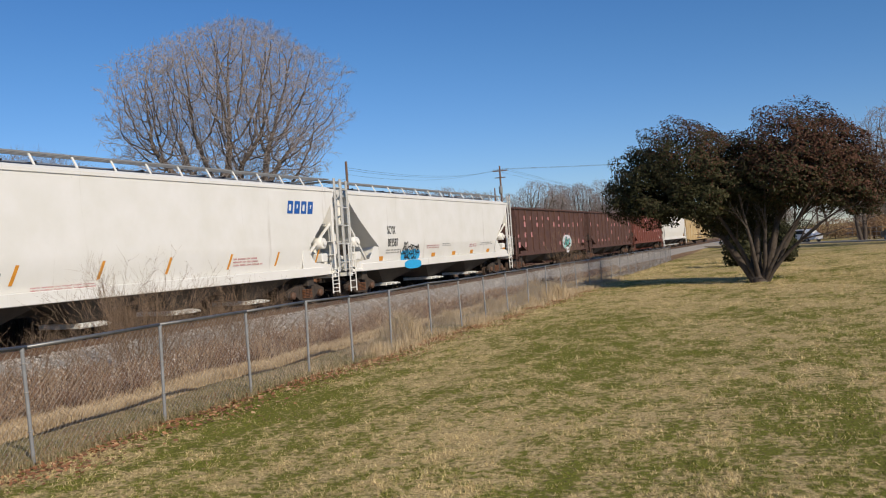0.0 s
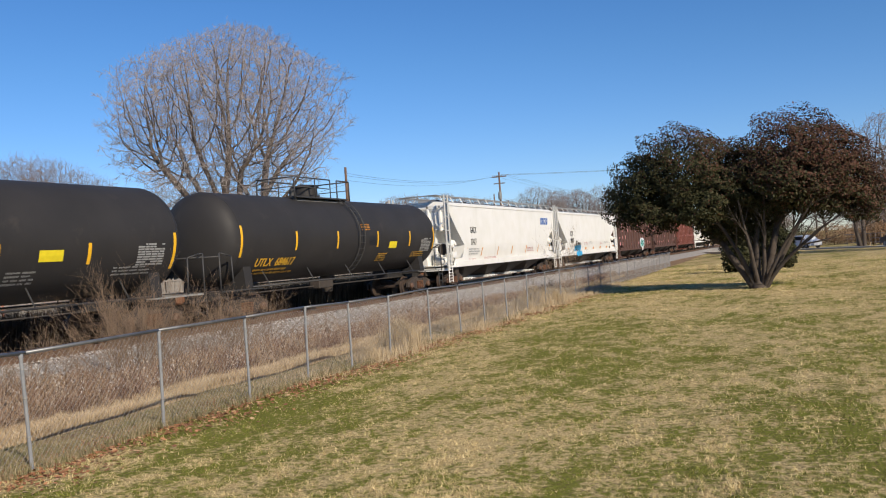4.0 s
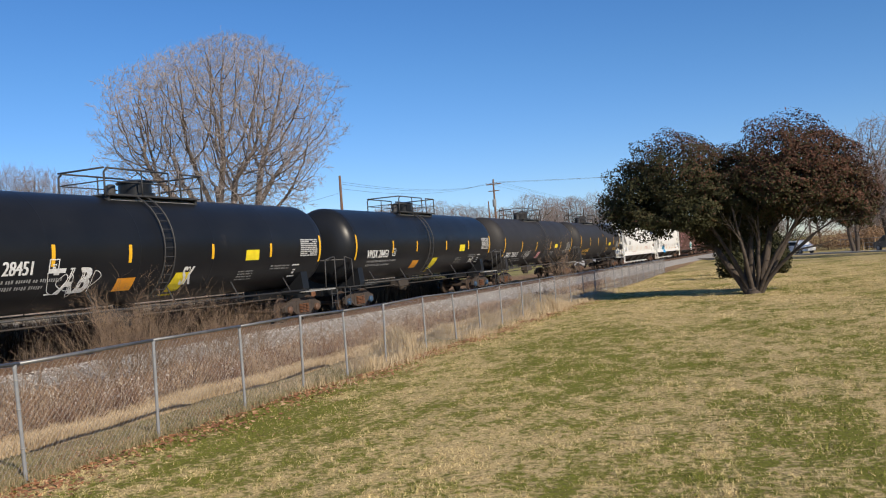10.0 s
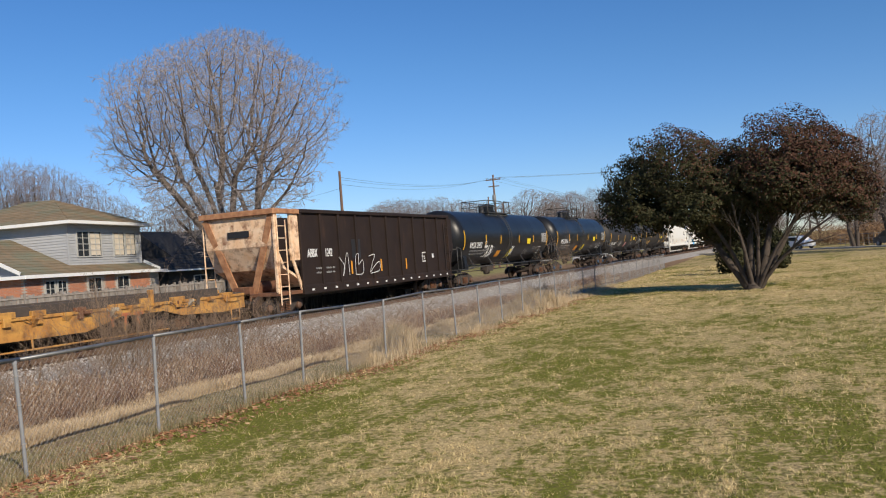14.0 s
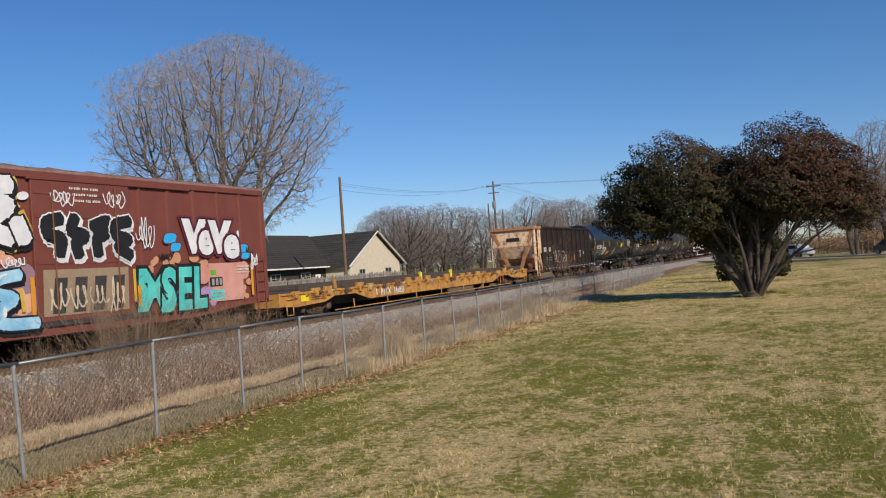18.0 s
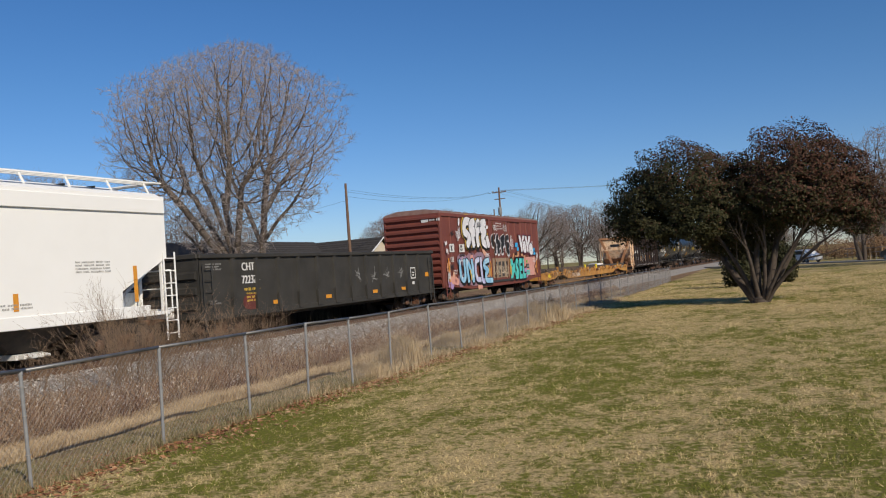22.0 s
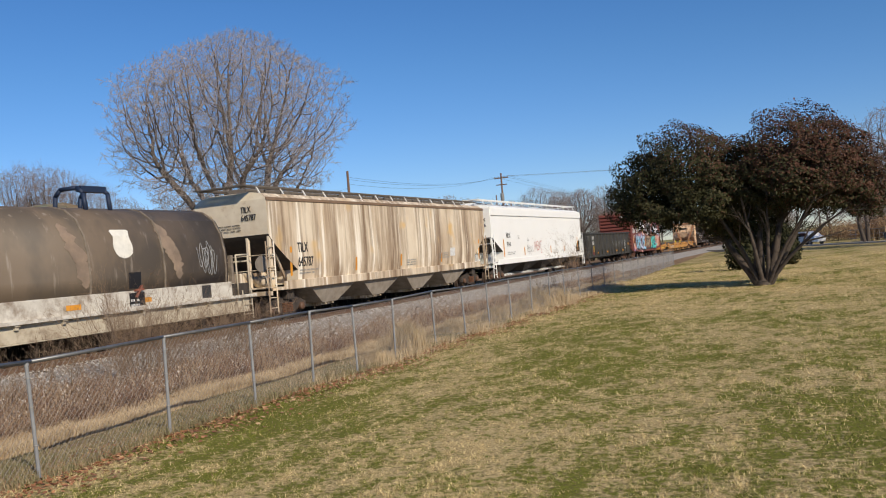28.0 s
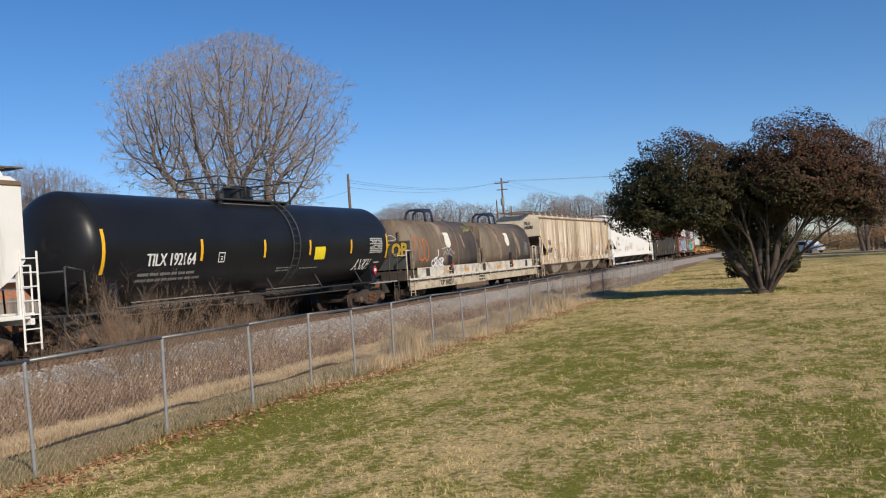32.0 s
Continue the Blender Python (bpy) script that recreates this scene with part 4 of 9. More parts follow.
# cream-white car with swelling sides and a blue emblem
car, o, fx = hopper_car("off-white covered hopper with curved sides and a blue emblem", 126.3, 145.95, (127.19, 145.6), white_paint, 4.18, 4.38, 0.16, 4.05, 1.85, 1.22, 4, grime_shade, galvanised, 15, cut_z=2.15, lad=1.3, cage=True)
mark(car, "lettering", bold(letters("GACX", 129.93 - o, 2.75, 0.34, 0.62), 0.02) + bold(letters("77417", 129.93 - o, 2.12, 0.34, 0.66), 0.02), fx, mark_black, 0.012)
mark(car, "stencil", bars(129.7 - o, 1.95, 1.5, 3, 0.07, 0.8, 1), fx, mark_grey, 0.012)
mark(car, "stencil", bars(129.4 - o, 1.42, 1.6, 2, 0.04, 0.6, 2) + bars(132.0 - o, 1.45, 2.2, 2, 0.04, 0.6, 3) + bars(139.4 - o, 1.85, 1.5, 3, 0.06, 0.6, 4), fx, mark_pink, 0.012)
mark(car, "emblem", [q for k in range(4) for q in rect(142.45 - o + 0.42 * k, 3.28, 142.78 - o + 0.42 * k, 3.72, 2, 0.05)], fx, mark_blue, 0.012, "blue painted emblem")
mark(car, "emblem_gap", [q for k in range(4) for q in rect(142.55 - o + 0.42 * k + 0.06 * (k % 2), 3.38 + 0.08 * (k % 2), 142.68 - o + 0.42 * k, 3.60, 1, 0.05)], fx, white_paint, 0.018)
for q in slanted([u - o for u in (129.15, 131.4, 133.95, 136.4, 139.1, 141.6, 144.1)], 1.52, 1.98, 0.18):
    mark(car, "reflective_strip", q, fx, mark_amber, 0.012)
# second white car, shorter posts, sky-blue graffiti
car, o, fx = hopper_car("dusty white covered hopper with sky-blue graffiti near its end", 145.95, 165.8, (146.6, 165.2), white_paint, 4.12, 4.32, 0.18, 4.0, 2.35, 1.22, 3, grime_shade, galvanised, 14, cut_z=2.0, lad=2.2, cage=True)
mark(car, "lettering", bold(letters("SCYX", 149.75 - o, 2.5, 0.34, 0.62), 0.02) + bold(letters("893587", 149.75 - o, 1.97, 0.34, 0.66), 0.02), fx, mark_black, 0.012)
mark(car, "stencil", bars(149.6 - o, 1.85, 1.4, 2, 0.06, 0.8, 1) + bars(155.5 - o, 2.0, 1.0, 2, 0.05, 0.7, 2) + bars(160.5 - o, 1.95, 2.0, 2, 0.05, 0.7, 3), fx, mark_grey, 0.012)
mark(car, "stencil", bars(153.7 - o, 1.95, 1.4, 2, 0.06, 0.6, 5) + bars(159.0 - o, 1.9, 1.3, 2, 0.06, 0.6, 6), fx, mark_pink, 0.012)
mark(car, "blue_graffiti", blob(152.0 - o, 1.42, 0.9, 0.28, 16) + [p for k in range(5) for p in blob(151.3 - o + 0.36 * k, 1.55 + 0.05 * (k % 2), 0.24, 0.22, 10)], fx, spray_sky, 0.013)
mark(car, "blue_graffiti", blob(152.0 - o, 1.15, 0.85, 0.2, 16), lambda z: 1.51, spray_sky, 0.012)
mark(car, "spray_tag", stroke(curve(scribble(151.0 - o, 1.45, 1.9, 0.75, 13, 4)), 0.05) + stroke(curve(scribble(151.2 - o, 1.2, 1.6, 0.3, 9, 9)), 0.04), fx, spray_black, 0.018)
for u in (149.0, 154.3, 156.8, 159.2, 161.6, 164.2):
    mark(car, "reflective_strip", rect(u - o, 1.4, u - o + 0.4, 1.58), fx, mark_amber, 0.012)
# third, farther ahead
car, o, fx = hopper_car("pale grey covered hopper with curved sides", 219.6, 239.6, (220.3, 239.0), white_paint, 4.15, 4.35, 0.16, 3.9, 2.0, 1.22, 3, grime_shade, galvanised, 12)
# open brown ribbed hoppers
for u0, u1, m, txt in ((165.8, 184.0, brown_paint, True), (184.0, 201.8, brown_paint, False), (201.8, 219.6, red_brown, False)):
    car, o, fx = hopper_car("weathered brown open-top hopper with ribbed sides", u0, u1, (u0 + 0.75, u1 - 0.7), m, 3.85, 3.9, 0.0, 2.0, 2.2, 1.15, 3, grime_shade, m, 13, True, lad=3.4)
    sx = lambda z: 1.49
    shapes = []
    r = random.Random(int(u0))
    for k in range(13):
        y = -8.2 + 16.6 * (k + 0.5) / 13 - 0.62
        for z in (1.5, 2.1, 2.75, 3.2):
            if r.random() < 0.45:
                shapes += rect(y + 0.12, z, y + r.uniform(0.25, 0.5), z + r.uniform(0.15, 0.34))
    mark(car, "stencil", shapes, sx, mark_pink, 0.012)
    if txt:
        mark(car, "spray_tag", blob(2.6, 1.65, 1.2, 0.5) + blob(2.7, 1.5, 0.5, 0.62), lambda z: 1.565, spray_white, 0.01)
        mark(car, "spray_tag", stroke(curve(scribble(1.8, 1.35, 1.6, 0.7, 8, 4)), 0.12), lambda z: 1.565, spray_black, 0.016)
        mark(car, "spray_tag", stroke(curve(scribble(1.6, 1.3, 2.0, 0.8, 6, 8)), 0.08), lambda z: 1.565, spray_teal, 0.02)
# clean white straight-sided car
car, o, fx = hopper_car("clean white straight-sided covered hopper with red graffiti", -45.9, -25.3, (-45.3, -26.0), clean_white, 4.24, 4.46, 0.0, 2.6, 1.7, 1.2, 4, grime_shade, clean_white, 15, cut_z=1.75, lad=2.75, seams=1)
mark(car, "lettering", letters("MLLX", -42.9 - o, 2.55, 0.28, 0.72, 0.005) + letters("97416", -42.9 - o, 2.02, 0.28, 0.72, 0.005), fx, mark_black, 0.012)
mark(car, "stencil", bars(-42.9 - o, 1.72, 1.4, 2, 0.06, 0.9, 1) + bars(-33.8 - o, 1.62, 1.4, 3, 0.05, 0.6, 2) + bars(-31.5 - o, 1.62, 1.0, 2, 0.05, 0.6, 3) + bars(-29.2 - o, 2.55, 1.1, 4, 0.05, 0.6, 4) + bars(-40.9 - o, 2.65, 0.3, 3, 0.05, 0.6, 4), fx, mark_grey, 0.012)
for u, h in ((-43.5, 1.0), (-39.8, 0.46), (-34.25, 0.46), (-31.0, 0.4), (-27.3, 0.95)):
    mark(car, "reflective_strip", rect(u - o, 1.45, u - o + 0.14, 1.45 + h), fx, mark_amber, 0.012)
W = lambda p: [(-37.75 - o + a * 1.5, 1.62 + b * 0.62) for a, b in p]
mark(car, "red_graffiti", [q for p in ([(0, 0), (0.08, 1), (0.17, 0.3), (0.27, 1.05), (0.3, 0.1)], [(0.36, 0.9), (0.4, 0.1), (0.55, 0.15)], [(0.37, 0.55), (0.5, 0.6)], [(0.36, 0.95), (0.54, 1.0)], [(0.58, 0.1), (0.62, 0.95), (0.74, 0.15), (0.78, 1.0)], [(0.8, 0.95), (1.05, 1.05)], [(0.92, 1.0), (0.9, 0.2), (0.98, -0.15), (0.86, -0.2)]) for q in stroke(W(p), 0.035)], fx, flat_paint("faded_red", (0.60, 0.22, 0.18)), 0.013)
mark(car, "spray_tag", [q for p in ([(-1.0, 0.1), (-0.92, 0.7), (-0.8, 0.2)], [(-0.86, 0.9), (-0.78, -0.1)], [(-0.95, 0.3), (-0.7, 0.45)], [(-0.7, 0.1), (-0.62, 0.6), (-0.55, 0.1)], [(-0.5, 0.5), (-0.45, 0.05), (-0.3, 0.6), (-0.22, 0.1)], [(-1.05, 0.0), (-0.15, 0.05)], [(-0.8, -0.25), (-0.6, -0.12), (-0.5, -0.3)], [(-0.84, 1.1), (-0.84, 1.35), (-0.7, 1.1), (-0.9, 1.1)]) for q in stroke(W(p), 0.028)], fx, mark_grey, 0.013)
mark(car, "end_lettering", bold(letters("MLLX", 0.7, 3.5, 0.2, 0.7), 0.015) + bold(letters("97416", 0.7, 3.2, 0.2, 0.7), 0.015), flat_end, mark_black).matrix_basis = pose(0, -45.3 - o - 0.015, 0, 0, 0, -90)
# streaked tan car
car, o, fx = hopper_car("rust-streaked tan covered hopper with deep outlet chutes", -66.8, -45.9, (-66.1, -46.3), tan_rust, 4.12, 4.4, 0.10, 2.95, 1.6, 1.22, 4, shadow_brown, dark_steel_roof, 15, rails="dark", cut_z=1.7, lad=2.7)
mark(car, "lettering", bold(letters("TILX", -64.5 - o, 2.3, 0.34, 0.66), 0.02) + bold(letters("645787", -64.5 - o, 1.8, 0.34, 0.66), 0.02), fx, mark_black, 0.012)
mark(car, "stencil", bars(-64.4 - o, 1.7, 1.2, 2, 0.06, 0.7, 1) + bars(-52.5 - o, 1.95, 1.2, 3, 0.06, 0.7, 2) + bars(-56.0 - o, 1.75, 0.9, 3, 0.06, 0.7, 3), fx, mark_grey, 0.012)
mark(car, "data_panel", rect(-51.2 - o, 1.75, -50.6 - o, 2.15) , fx, mark_white, 0.012)
for u, h in ((-64.95, 1.0), (-60.5, 0.5), (-56.6, 0.5), (-52.3, 0.45), (-47.4, 1.0)):
    mark(car, "reflective_strip", rect(u - o, 1.5, u - o + 0.13, 1.5 + h), fx, mark_amber, 0.012)
mark(car, "end_lettering", bold(letters("TILX", 0.45, 3.72, 0.2, 0.7), 0.015) + bold(letters("645787", 0.45, 3.45, 0.2, 0.7), 0.015) + bars(-0.6, 3.35, 1.0, 3, 0.05, 0.8, 3), flat_end, mark_black).matrix_basis = pose(0, -66.1 - o - 0.02, 0, 0, 0, -90)
mark(car, "rust_stain", blob(-1.0, 3.3, 0.35, 0.5), flat_end, mark_orange_stain).matrix_basis = pose(0, -66.1 - o - 0.015, 0, 0, 0, -90)
# the last car in sight
car, o, fx = hopper_car("cream covered hopper with rust stains along the roof", -125.4, -104.75, (-124.9, -105.45), white_paint, 4.15, 4.4, 0.10, 2.4, 1.5, 1.22, 4, shadow_brown, dark_steel_roof, 15, rails="dark")

# ---- gondolas, boxcars, flat car, coil car ----
box_red = material("boxcar_red", (0.185, 0.052, 0.036), (0.15, 0.043, 0.032), 1.5, 0.6, dirt=(0.10, 0.035, 0.028), dirt_scale=2.2, dirt_amt=0.3, stretch=STREAK)
gon_grey = material("gondola_grey", (0.052, 0.049, 0.043), (0.034, 0.032, 0.028), 1.5, 0.55, dirt=(0.075, 0.065, 0.055), dirt_scale=1.8, dirt_amt=0.35, stretch=(1, 1, 0.2))
gon_brown = material("gondola_brown", (0.030, 0.020, 0.016), (0.022, 0.015, 0.013), 1.3, 0.65, dirt=(0.062, 0.034, 0.023), dirt_scale=1.8, dirt_amt=0.4, stretch=(1, 1, 0.25))
rusted_cream = material("rusted_cream", (0.86, 0.66, 0.46), (0.76, 0.48, 0.27), 3.0, 0.8, dirt=(0.19, 0.065, 0.03), dirt_scale=3.8, dirt_amt=0.55, bump=0.3)
gon_brown.node_tree.nodes["Principled BSDF"].inputs["Specular IOR Level"].default_value = 0.2
gon_grey.node_tree.nodes["Principled BSDF"].inputs["Specular IOR Level"].default_value = 0.35
rust_edge = material("rust_edge", (0.26, 0.11, 0.05), (0.50, 0.26, 0.13), 5.0, 0.85, bump=0.4)
flat_yellow = material("worn_yellow", (0.55, 0.29, 0.065), (0.40, 0.18, 0.045), 2.5, 0.65, dirt=(0.13, 0.06, 0.028), dirt_scale=2.8, dirt_amt=0.55, bump=0.15)
deck_dark = material("deck_dark", (0.05, 0.04, 0.035), (0.075, 0.058, 0.045), 5.0, 0.9, bump=0.4)
hood_tan = bpy.data.materials.new("hood_camouflage")
frame_cream = material("frame_cream", (0.54, 0.48, 0.37), (0.40, 0.34, 0.25), 3.0, 0.7, dirt=(0.17, 0.115, 0.07), dirt_scale=2.5, dirt_amt=0.5)
panel_pale = material("panel_pale", (0.64, 0.61, 0.54), (0.50, 0.46, 0.39), 3.0, 0.7, dirt=(0.22, 0.16, 0.11), dirt_scale=2.5, dirt_amt=0.55)
hood_blue = flat_paint("lifting_blue", (0.012, 0.025, 0.06))


def camouflage(m):
    """Brown-grey weathered paint with pale and dark drifts that lean along the hood."""
    m.use_nodes = True
    nt = m.node_tree
    bsdf = nt.nodes["Principled BSDF"]
    co = nt.nodes.new("ShaderNodeTexCoord").outputs["Object"]
    c = mixed(nt, band(nt, noise_at(nt, co, 0.8, 4.0, (1, 1, 0.6)), 0.42, 0.58), (0.145, 0.108, 0.074), (0.092, 0.073, 0.054))
    c = mixed(nt, band(nt, noise_at(nt, co, 0.55, 3.0, (1, 1, 0.4)), 0.66, 0.74), c, (0.28, 0.21, 0.15))
    c = mixed(nt, band(nt, noise_at(nt, co, 5.0, 5.0, (1, 1, 0.15)), 0.62, 0.75), c, (0.25, 0.21, 0.17))
    nt.links.new(c, bsdf.inputs["Base Color"])
    bsdf.inputs["Roughness"].default_value = 0.62


camouflage(hood_tan)


def spider(y, z, w, seed):
    """Thin crossing lines of a faint tag."""
    r = random.Random(seed)
    out = []
    for _ in range(6):
        a, k = r.uniform(0, math.tau), r.uniform(0.5, 1.0)
        cy, cz = y + r.uniform(-0.3, 0.3) * w, z + r.uniform(-0.4, 0.4) * w
        out.append([(cy - w * k * math.cos(a), cz - w * k * math.sin(a)), (cy, cz + r.uniform(-0.06, 0.06)), (cy + w * 0.5 * math.cos(a + 0.5), cz + w * 0.6 * math.sin(a + 0.5))])
    return out


def flat_x(v):
    return lambda z: v


# dark grey ribbed gondola
car, o, half = rail_car("gondola_car", "dark grey steel gondola with vertical ribs and white lettering", -25.3, -7.6)
a, b = -24.7 - o, -8.25 - o
for s in (-1, 1):
    bm = box(B(), s * 1.45 - 0.03, a, 0.78, s * 1.45 + 0.03, b, 2.62)
    box(bm, s * 1.47 - 0.07, a, 0.72, s * 1.47 + 0.06, b, 0.90, 0.01)
    part("side_wall", bm, gon_grey, car)
part("floor", box(B(), -1.45, a, 0.85, 1.45, b, 0.95), grime_shade, car)
bm = B()
for s in (-1, 1):
    box(bm, s * 1.5 - 0.11, a - 0.05, 2.55, s * 1.5 + 0.08, b + 0.05, 2.68, 0.02)
for y in (a, b):
    box(bm, -1.5, y - 0.1, 2.55, 1.5, y + 0.1, 2.7, 0.02)
part("top_rim", bm, gon_grey, car)
for y, s in ((a, -1), (b, 1)):
    bm = box(B(), -1.48, y - 0.03, 0.78, 1.48, y + 0.03, 2.6)
    for z in (1.15, 1.6, 2.05):
        prism(bm, [(y + s * 0.02, z - 0.14), (y + s * 0.13, z - 0.08), (y + s * 0.13, z + 0.08), (y + s * 0.02, z + 0.14)], "x", -1.42, 1.42)
    bmesh.ops.recalc_face_normals(bm, faces=bm.faces)
    part("end_wall", bm, gon_grey, car)
    for x in (-1.56, 1.56):
        part("ladder", ladder(x, y - s * 0.5, y - s * 0.1, 0.4, 2.4, 6, 0.016), gon_grey, car)
for k in range(12):
    y = a + 1.55 + (b - a - 3.1) * k / 11
    for s in (-1, 1):
        bm = prism(B(), [(s * 1.47, y - 0.09), (s * 1.47, y + 0.09), (s * 1.56, y + 0.06), (s * 1.56, y - 0.06)], "z", 0.85, 2.55)
        box(bm, s * 1.52 - 0.06, y - 0.13, 0.8, s * 1.52 + 0.055, y + 0.13, 1.35)
        bmesh.ops.recalc_face_normals(bm, faces=bm.faces)
        part("side_post", bm, gon_grey, car)
part("centre_sill", box(B(), -0.3, a + 0.3, 0.55, 0.3, b - 0.3, 0.85), grime_shade, car)
sx = flat_x(1.485)
mark(car, "lettering", bold(letters("CHTT", -22.7 - o, 2.15, 0.25, 0.92), 0.03) + bold(letters("722376", -22.72 - o, 1.74, 0.25, 0.86), 0.03), sx, mark_white)
mark(car, "stencil", bars(-22.6 - o, 1.6, 0.9, 1, 0.1, 0.5, 1) + bars(-22.5 - o, 1.45, 0.6, 3, 0.07, 0.6, 3), sx, spray_gold)
mark(car, "stencil", bars(-24.4 - o, 2.4, 0.7, 3, 0.05, 0.6, 2) + bars(-24.3 - o, 1.3, 0.5, 2, 0.05, 0.6, 6), sx, mark_grey)
mark(car, "red_patch", blob(-22.2 - o, 1.15, 0.5, 0.25), sx, material("red_stain", (0.14, 0.03, 0.025), (0.09, 0.03, 0.025), 5.0, 0.8))
mark(car, "badge", badge(-10.6 - o, 1.45, 0.5) + rect(-10.5 - o, 1.2, -10.25 - o, 1.32), sx, mark_white)
mark(car, "spray_tag", [q for k in range(4) for p in spider(-15.3 + k * 1.25 - o, 1.75, 0.34, k) for q in stroke(p, 0.018)], sx, mark_grey)
for u in (-20.9, -17.6, -14.0, -11.4, -8.9):
    mark(car, "reflective_strip", rect(u - 0.2 - o, 1.0 if u < -9 else 1.5, u + 0.2 - o, 1.13 if u < -9 else 1.7), sx, mark_amber, 0.012)
gear(car, half, 1.9)

# brown-black gondola with sloping rusted ends
car, o, half = rail_car("gondola_car", "brown-black aggregate gondola with sloping rust-eaten cream ends", 37.7, 54.6)
a, b = 40.4 - o, 53.85 - o
ea, eb = 38.9 - o, 53.9 - o
for s in (-1, 1):
    bm = box(B(), s * 1.46 - 0.03, a, 0.95, s * 1.46 + 0.03, b, 3.78)
    prism(bm, [(s * 1.40, 0.78), (s * 1.56, 0.78), (s * 1.56, 1.05), (s * 1.44, 1.15)], "y", a, b)
    bmesh.ops.recalc_face_normals(bm, faces=bm.faces)
    part("side_wall", bm, gon_brown, car)
bm = B()
for s in (-1, 1):
    box(bm, s * 1.52 - 0.1, a, 3.66, s * 1.52 + 0.08, b, 3.80, 0.02)
part("top_chord", bm, gon_brown, car)
for k in range(11):
    y = a + 0.06 + (b - a - 0.12) * k / 10
    for s in (-1, 1):
        d = 0.16 if k % 2 == 0 else 0.10
        part("side_post", box(B(), s * 1.52 - 0.05, y - d / 2, 1.0, s * 1.52 + 0.05, y + d / 2, 3.66, 0.01), gon_brown, car)
for y, s in ((a, -1), (b, 1)):
    e = ea if s < 0 else eb
    m1 = rusted_cream if s < 0 else gon_brown
    m2 = rust_edge if s < 0 else gon_brown
    bm = B()
    p = [(e - s * 0.05, 3.7), (e - s * 0.08, 2.55), (e - s * 0.5, 1.75), (e - s * 2.0, 1.05), (e - s * 2.0, 1.15), (e - s * 0.6, 1.8), (e - s * 0.17, 2.6), (e - s * 0.14, 3.7)]
    prism(bm, p, "x", -1.42, 1.42)
    bmesh.ops.recalc_face_normals(bm, faces=bm.faces)
    part("slope_sheet", bm, m1, car, "rust-eaten cream slope sheet" if s < 0 else "")
    bm = B()
    box(bm, -1.56, e - 0.09, 3.6, 1.56, e + 0.09, 3.8, 0.02)
    for k in (-1, 1):
        box(bm, k * 1.5 - 0.08, min(e, y), 3.62, k * 1.5 + 0.08, max(e, y), 3.79, 0.02)
    box(bm, -1.35, e - s * 0.25 - 0.06, 2.35, 1.35, e - s * 0.25 + 0.06, 2.47)
    part("end_rim", bm, m2, car)
    for k in (-1, 1):
        bm = B()
        bar(bm, (k * 1.38, e - s * 0.02, 3.6), (k * 0.35, e - s * 0.25, 0.95), 0.24, 0.05, (0, 1, 0))
        part("diagonal_brace", bm, m2, car)
        bm = box(B(), k * 1.46 - 0.03, min(y, y + s * 0.55), 2.0, k * 1.46 + 0.03, max(y, y + s * 0.55), 3.62)
        if k > 0:
            box(bm, k * 1.46 - 0.05, e - s * 0.1 - 0.1, 0.9, k * 1.46 + 0.05, e - s * 0.1 + 0.1, 3.62, 0.01)
        bar(bm, (k * 1.46, y - s * 0.05, 0.95), (k * 1.46, y + s * 0.6, 2.4), 0.05, 0.12, (0, 1, 0))
        part("corner_panel", bm, m1, car)
        part("ladder", ladder(k * 1.54, min(e - s * 0.1, e - s * 0.6), max(e - s * 0.1, e - s * 0.6), 0.5, 3.4, 7, 0.018), m1, car)
    bm = box(B(), -1.5, min(e, y), 0.82, 1.5, max(e, y), 0.95, 0.01)
    box(bm, -0.35, min(e - s * 2, e), 0.7, 0.35, max(e - s * 2, e), 1.2, 0.02)
    rod(bm, (0.2, e - s * 0.9, 1.15), (0.9, e - s * 0.9, 1.15), 0.22, 12)
    part("end_platform", bm, rust if s < 0 else gon_brown, car)
part("floor", box(B(), -1.42, a + 0.9, 1.1, 1.42, b - 1.9, 1.25), grime_shade, car)
part("centre_sill", box(B(), -0.3, ea, 0.6, 0.3, eb, 0.95), grime_shade, car)
sx = flat_x(1.49)
mark(car, "lettering", bold(letters("ABBX", 40.85 - o, 2.08, 0.3, 0.62), 0.03) + bold(letters("1242", 42.05 - o, 2.08, 0.3, 0.62), 0.03), sx, mark_white)
mark(car, "stencil", bars(41.4 - o, 1.7, 0.5, 2, 0.08, 1.0, 1) + bars(42.1 - o, 1.7, 0.6, 2, 0.08, 1.0, 2), sx, mark_grey)
mark(car, "spray_tag", [q for p in ([(42.95, 2.0), (43.3, 1.65), (43.15, 1.3), (43.45, 2.05), (43.6, 2.1), (43.65, 1.3)], [(44.15, 1.3), (44.2, 2.0), (44.45, 2.1), (44.4, 1.7), (44.75, 1.85), (44.75, 1.35), (44.2, 1.3)], [(45.3, 2.0), (45.8, 2.05), (45.55, 1.7), (45.35, 1.35), (45.75, 1.6), (46.2, 1.75), (46.15, 1.4), (45.4, 1.3)]) for q in stroke(curve([(u - o, z) for u, z in p]), 0.028)], flat_x(1.575), mark_white)
mark(car, "badge", badge(50.65 - o, 1.6, 0.45) + rect(51.75 - o, 1.75, 51.95 - o, 1.95), sx, mark_white)
mark(car, "panel_patch", rect(44.1 - o, 1.95, 44.8 - o, 2.7), sx, mark_black)
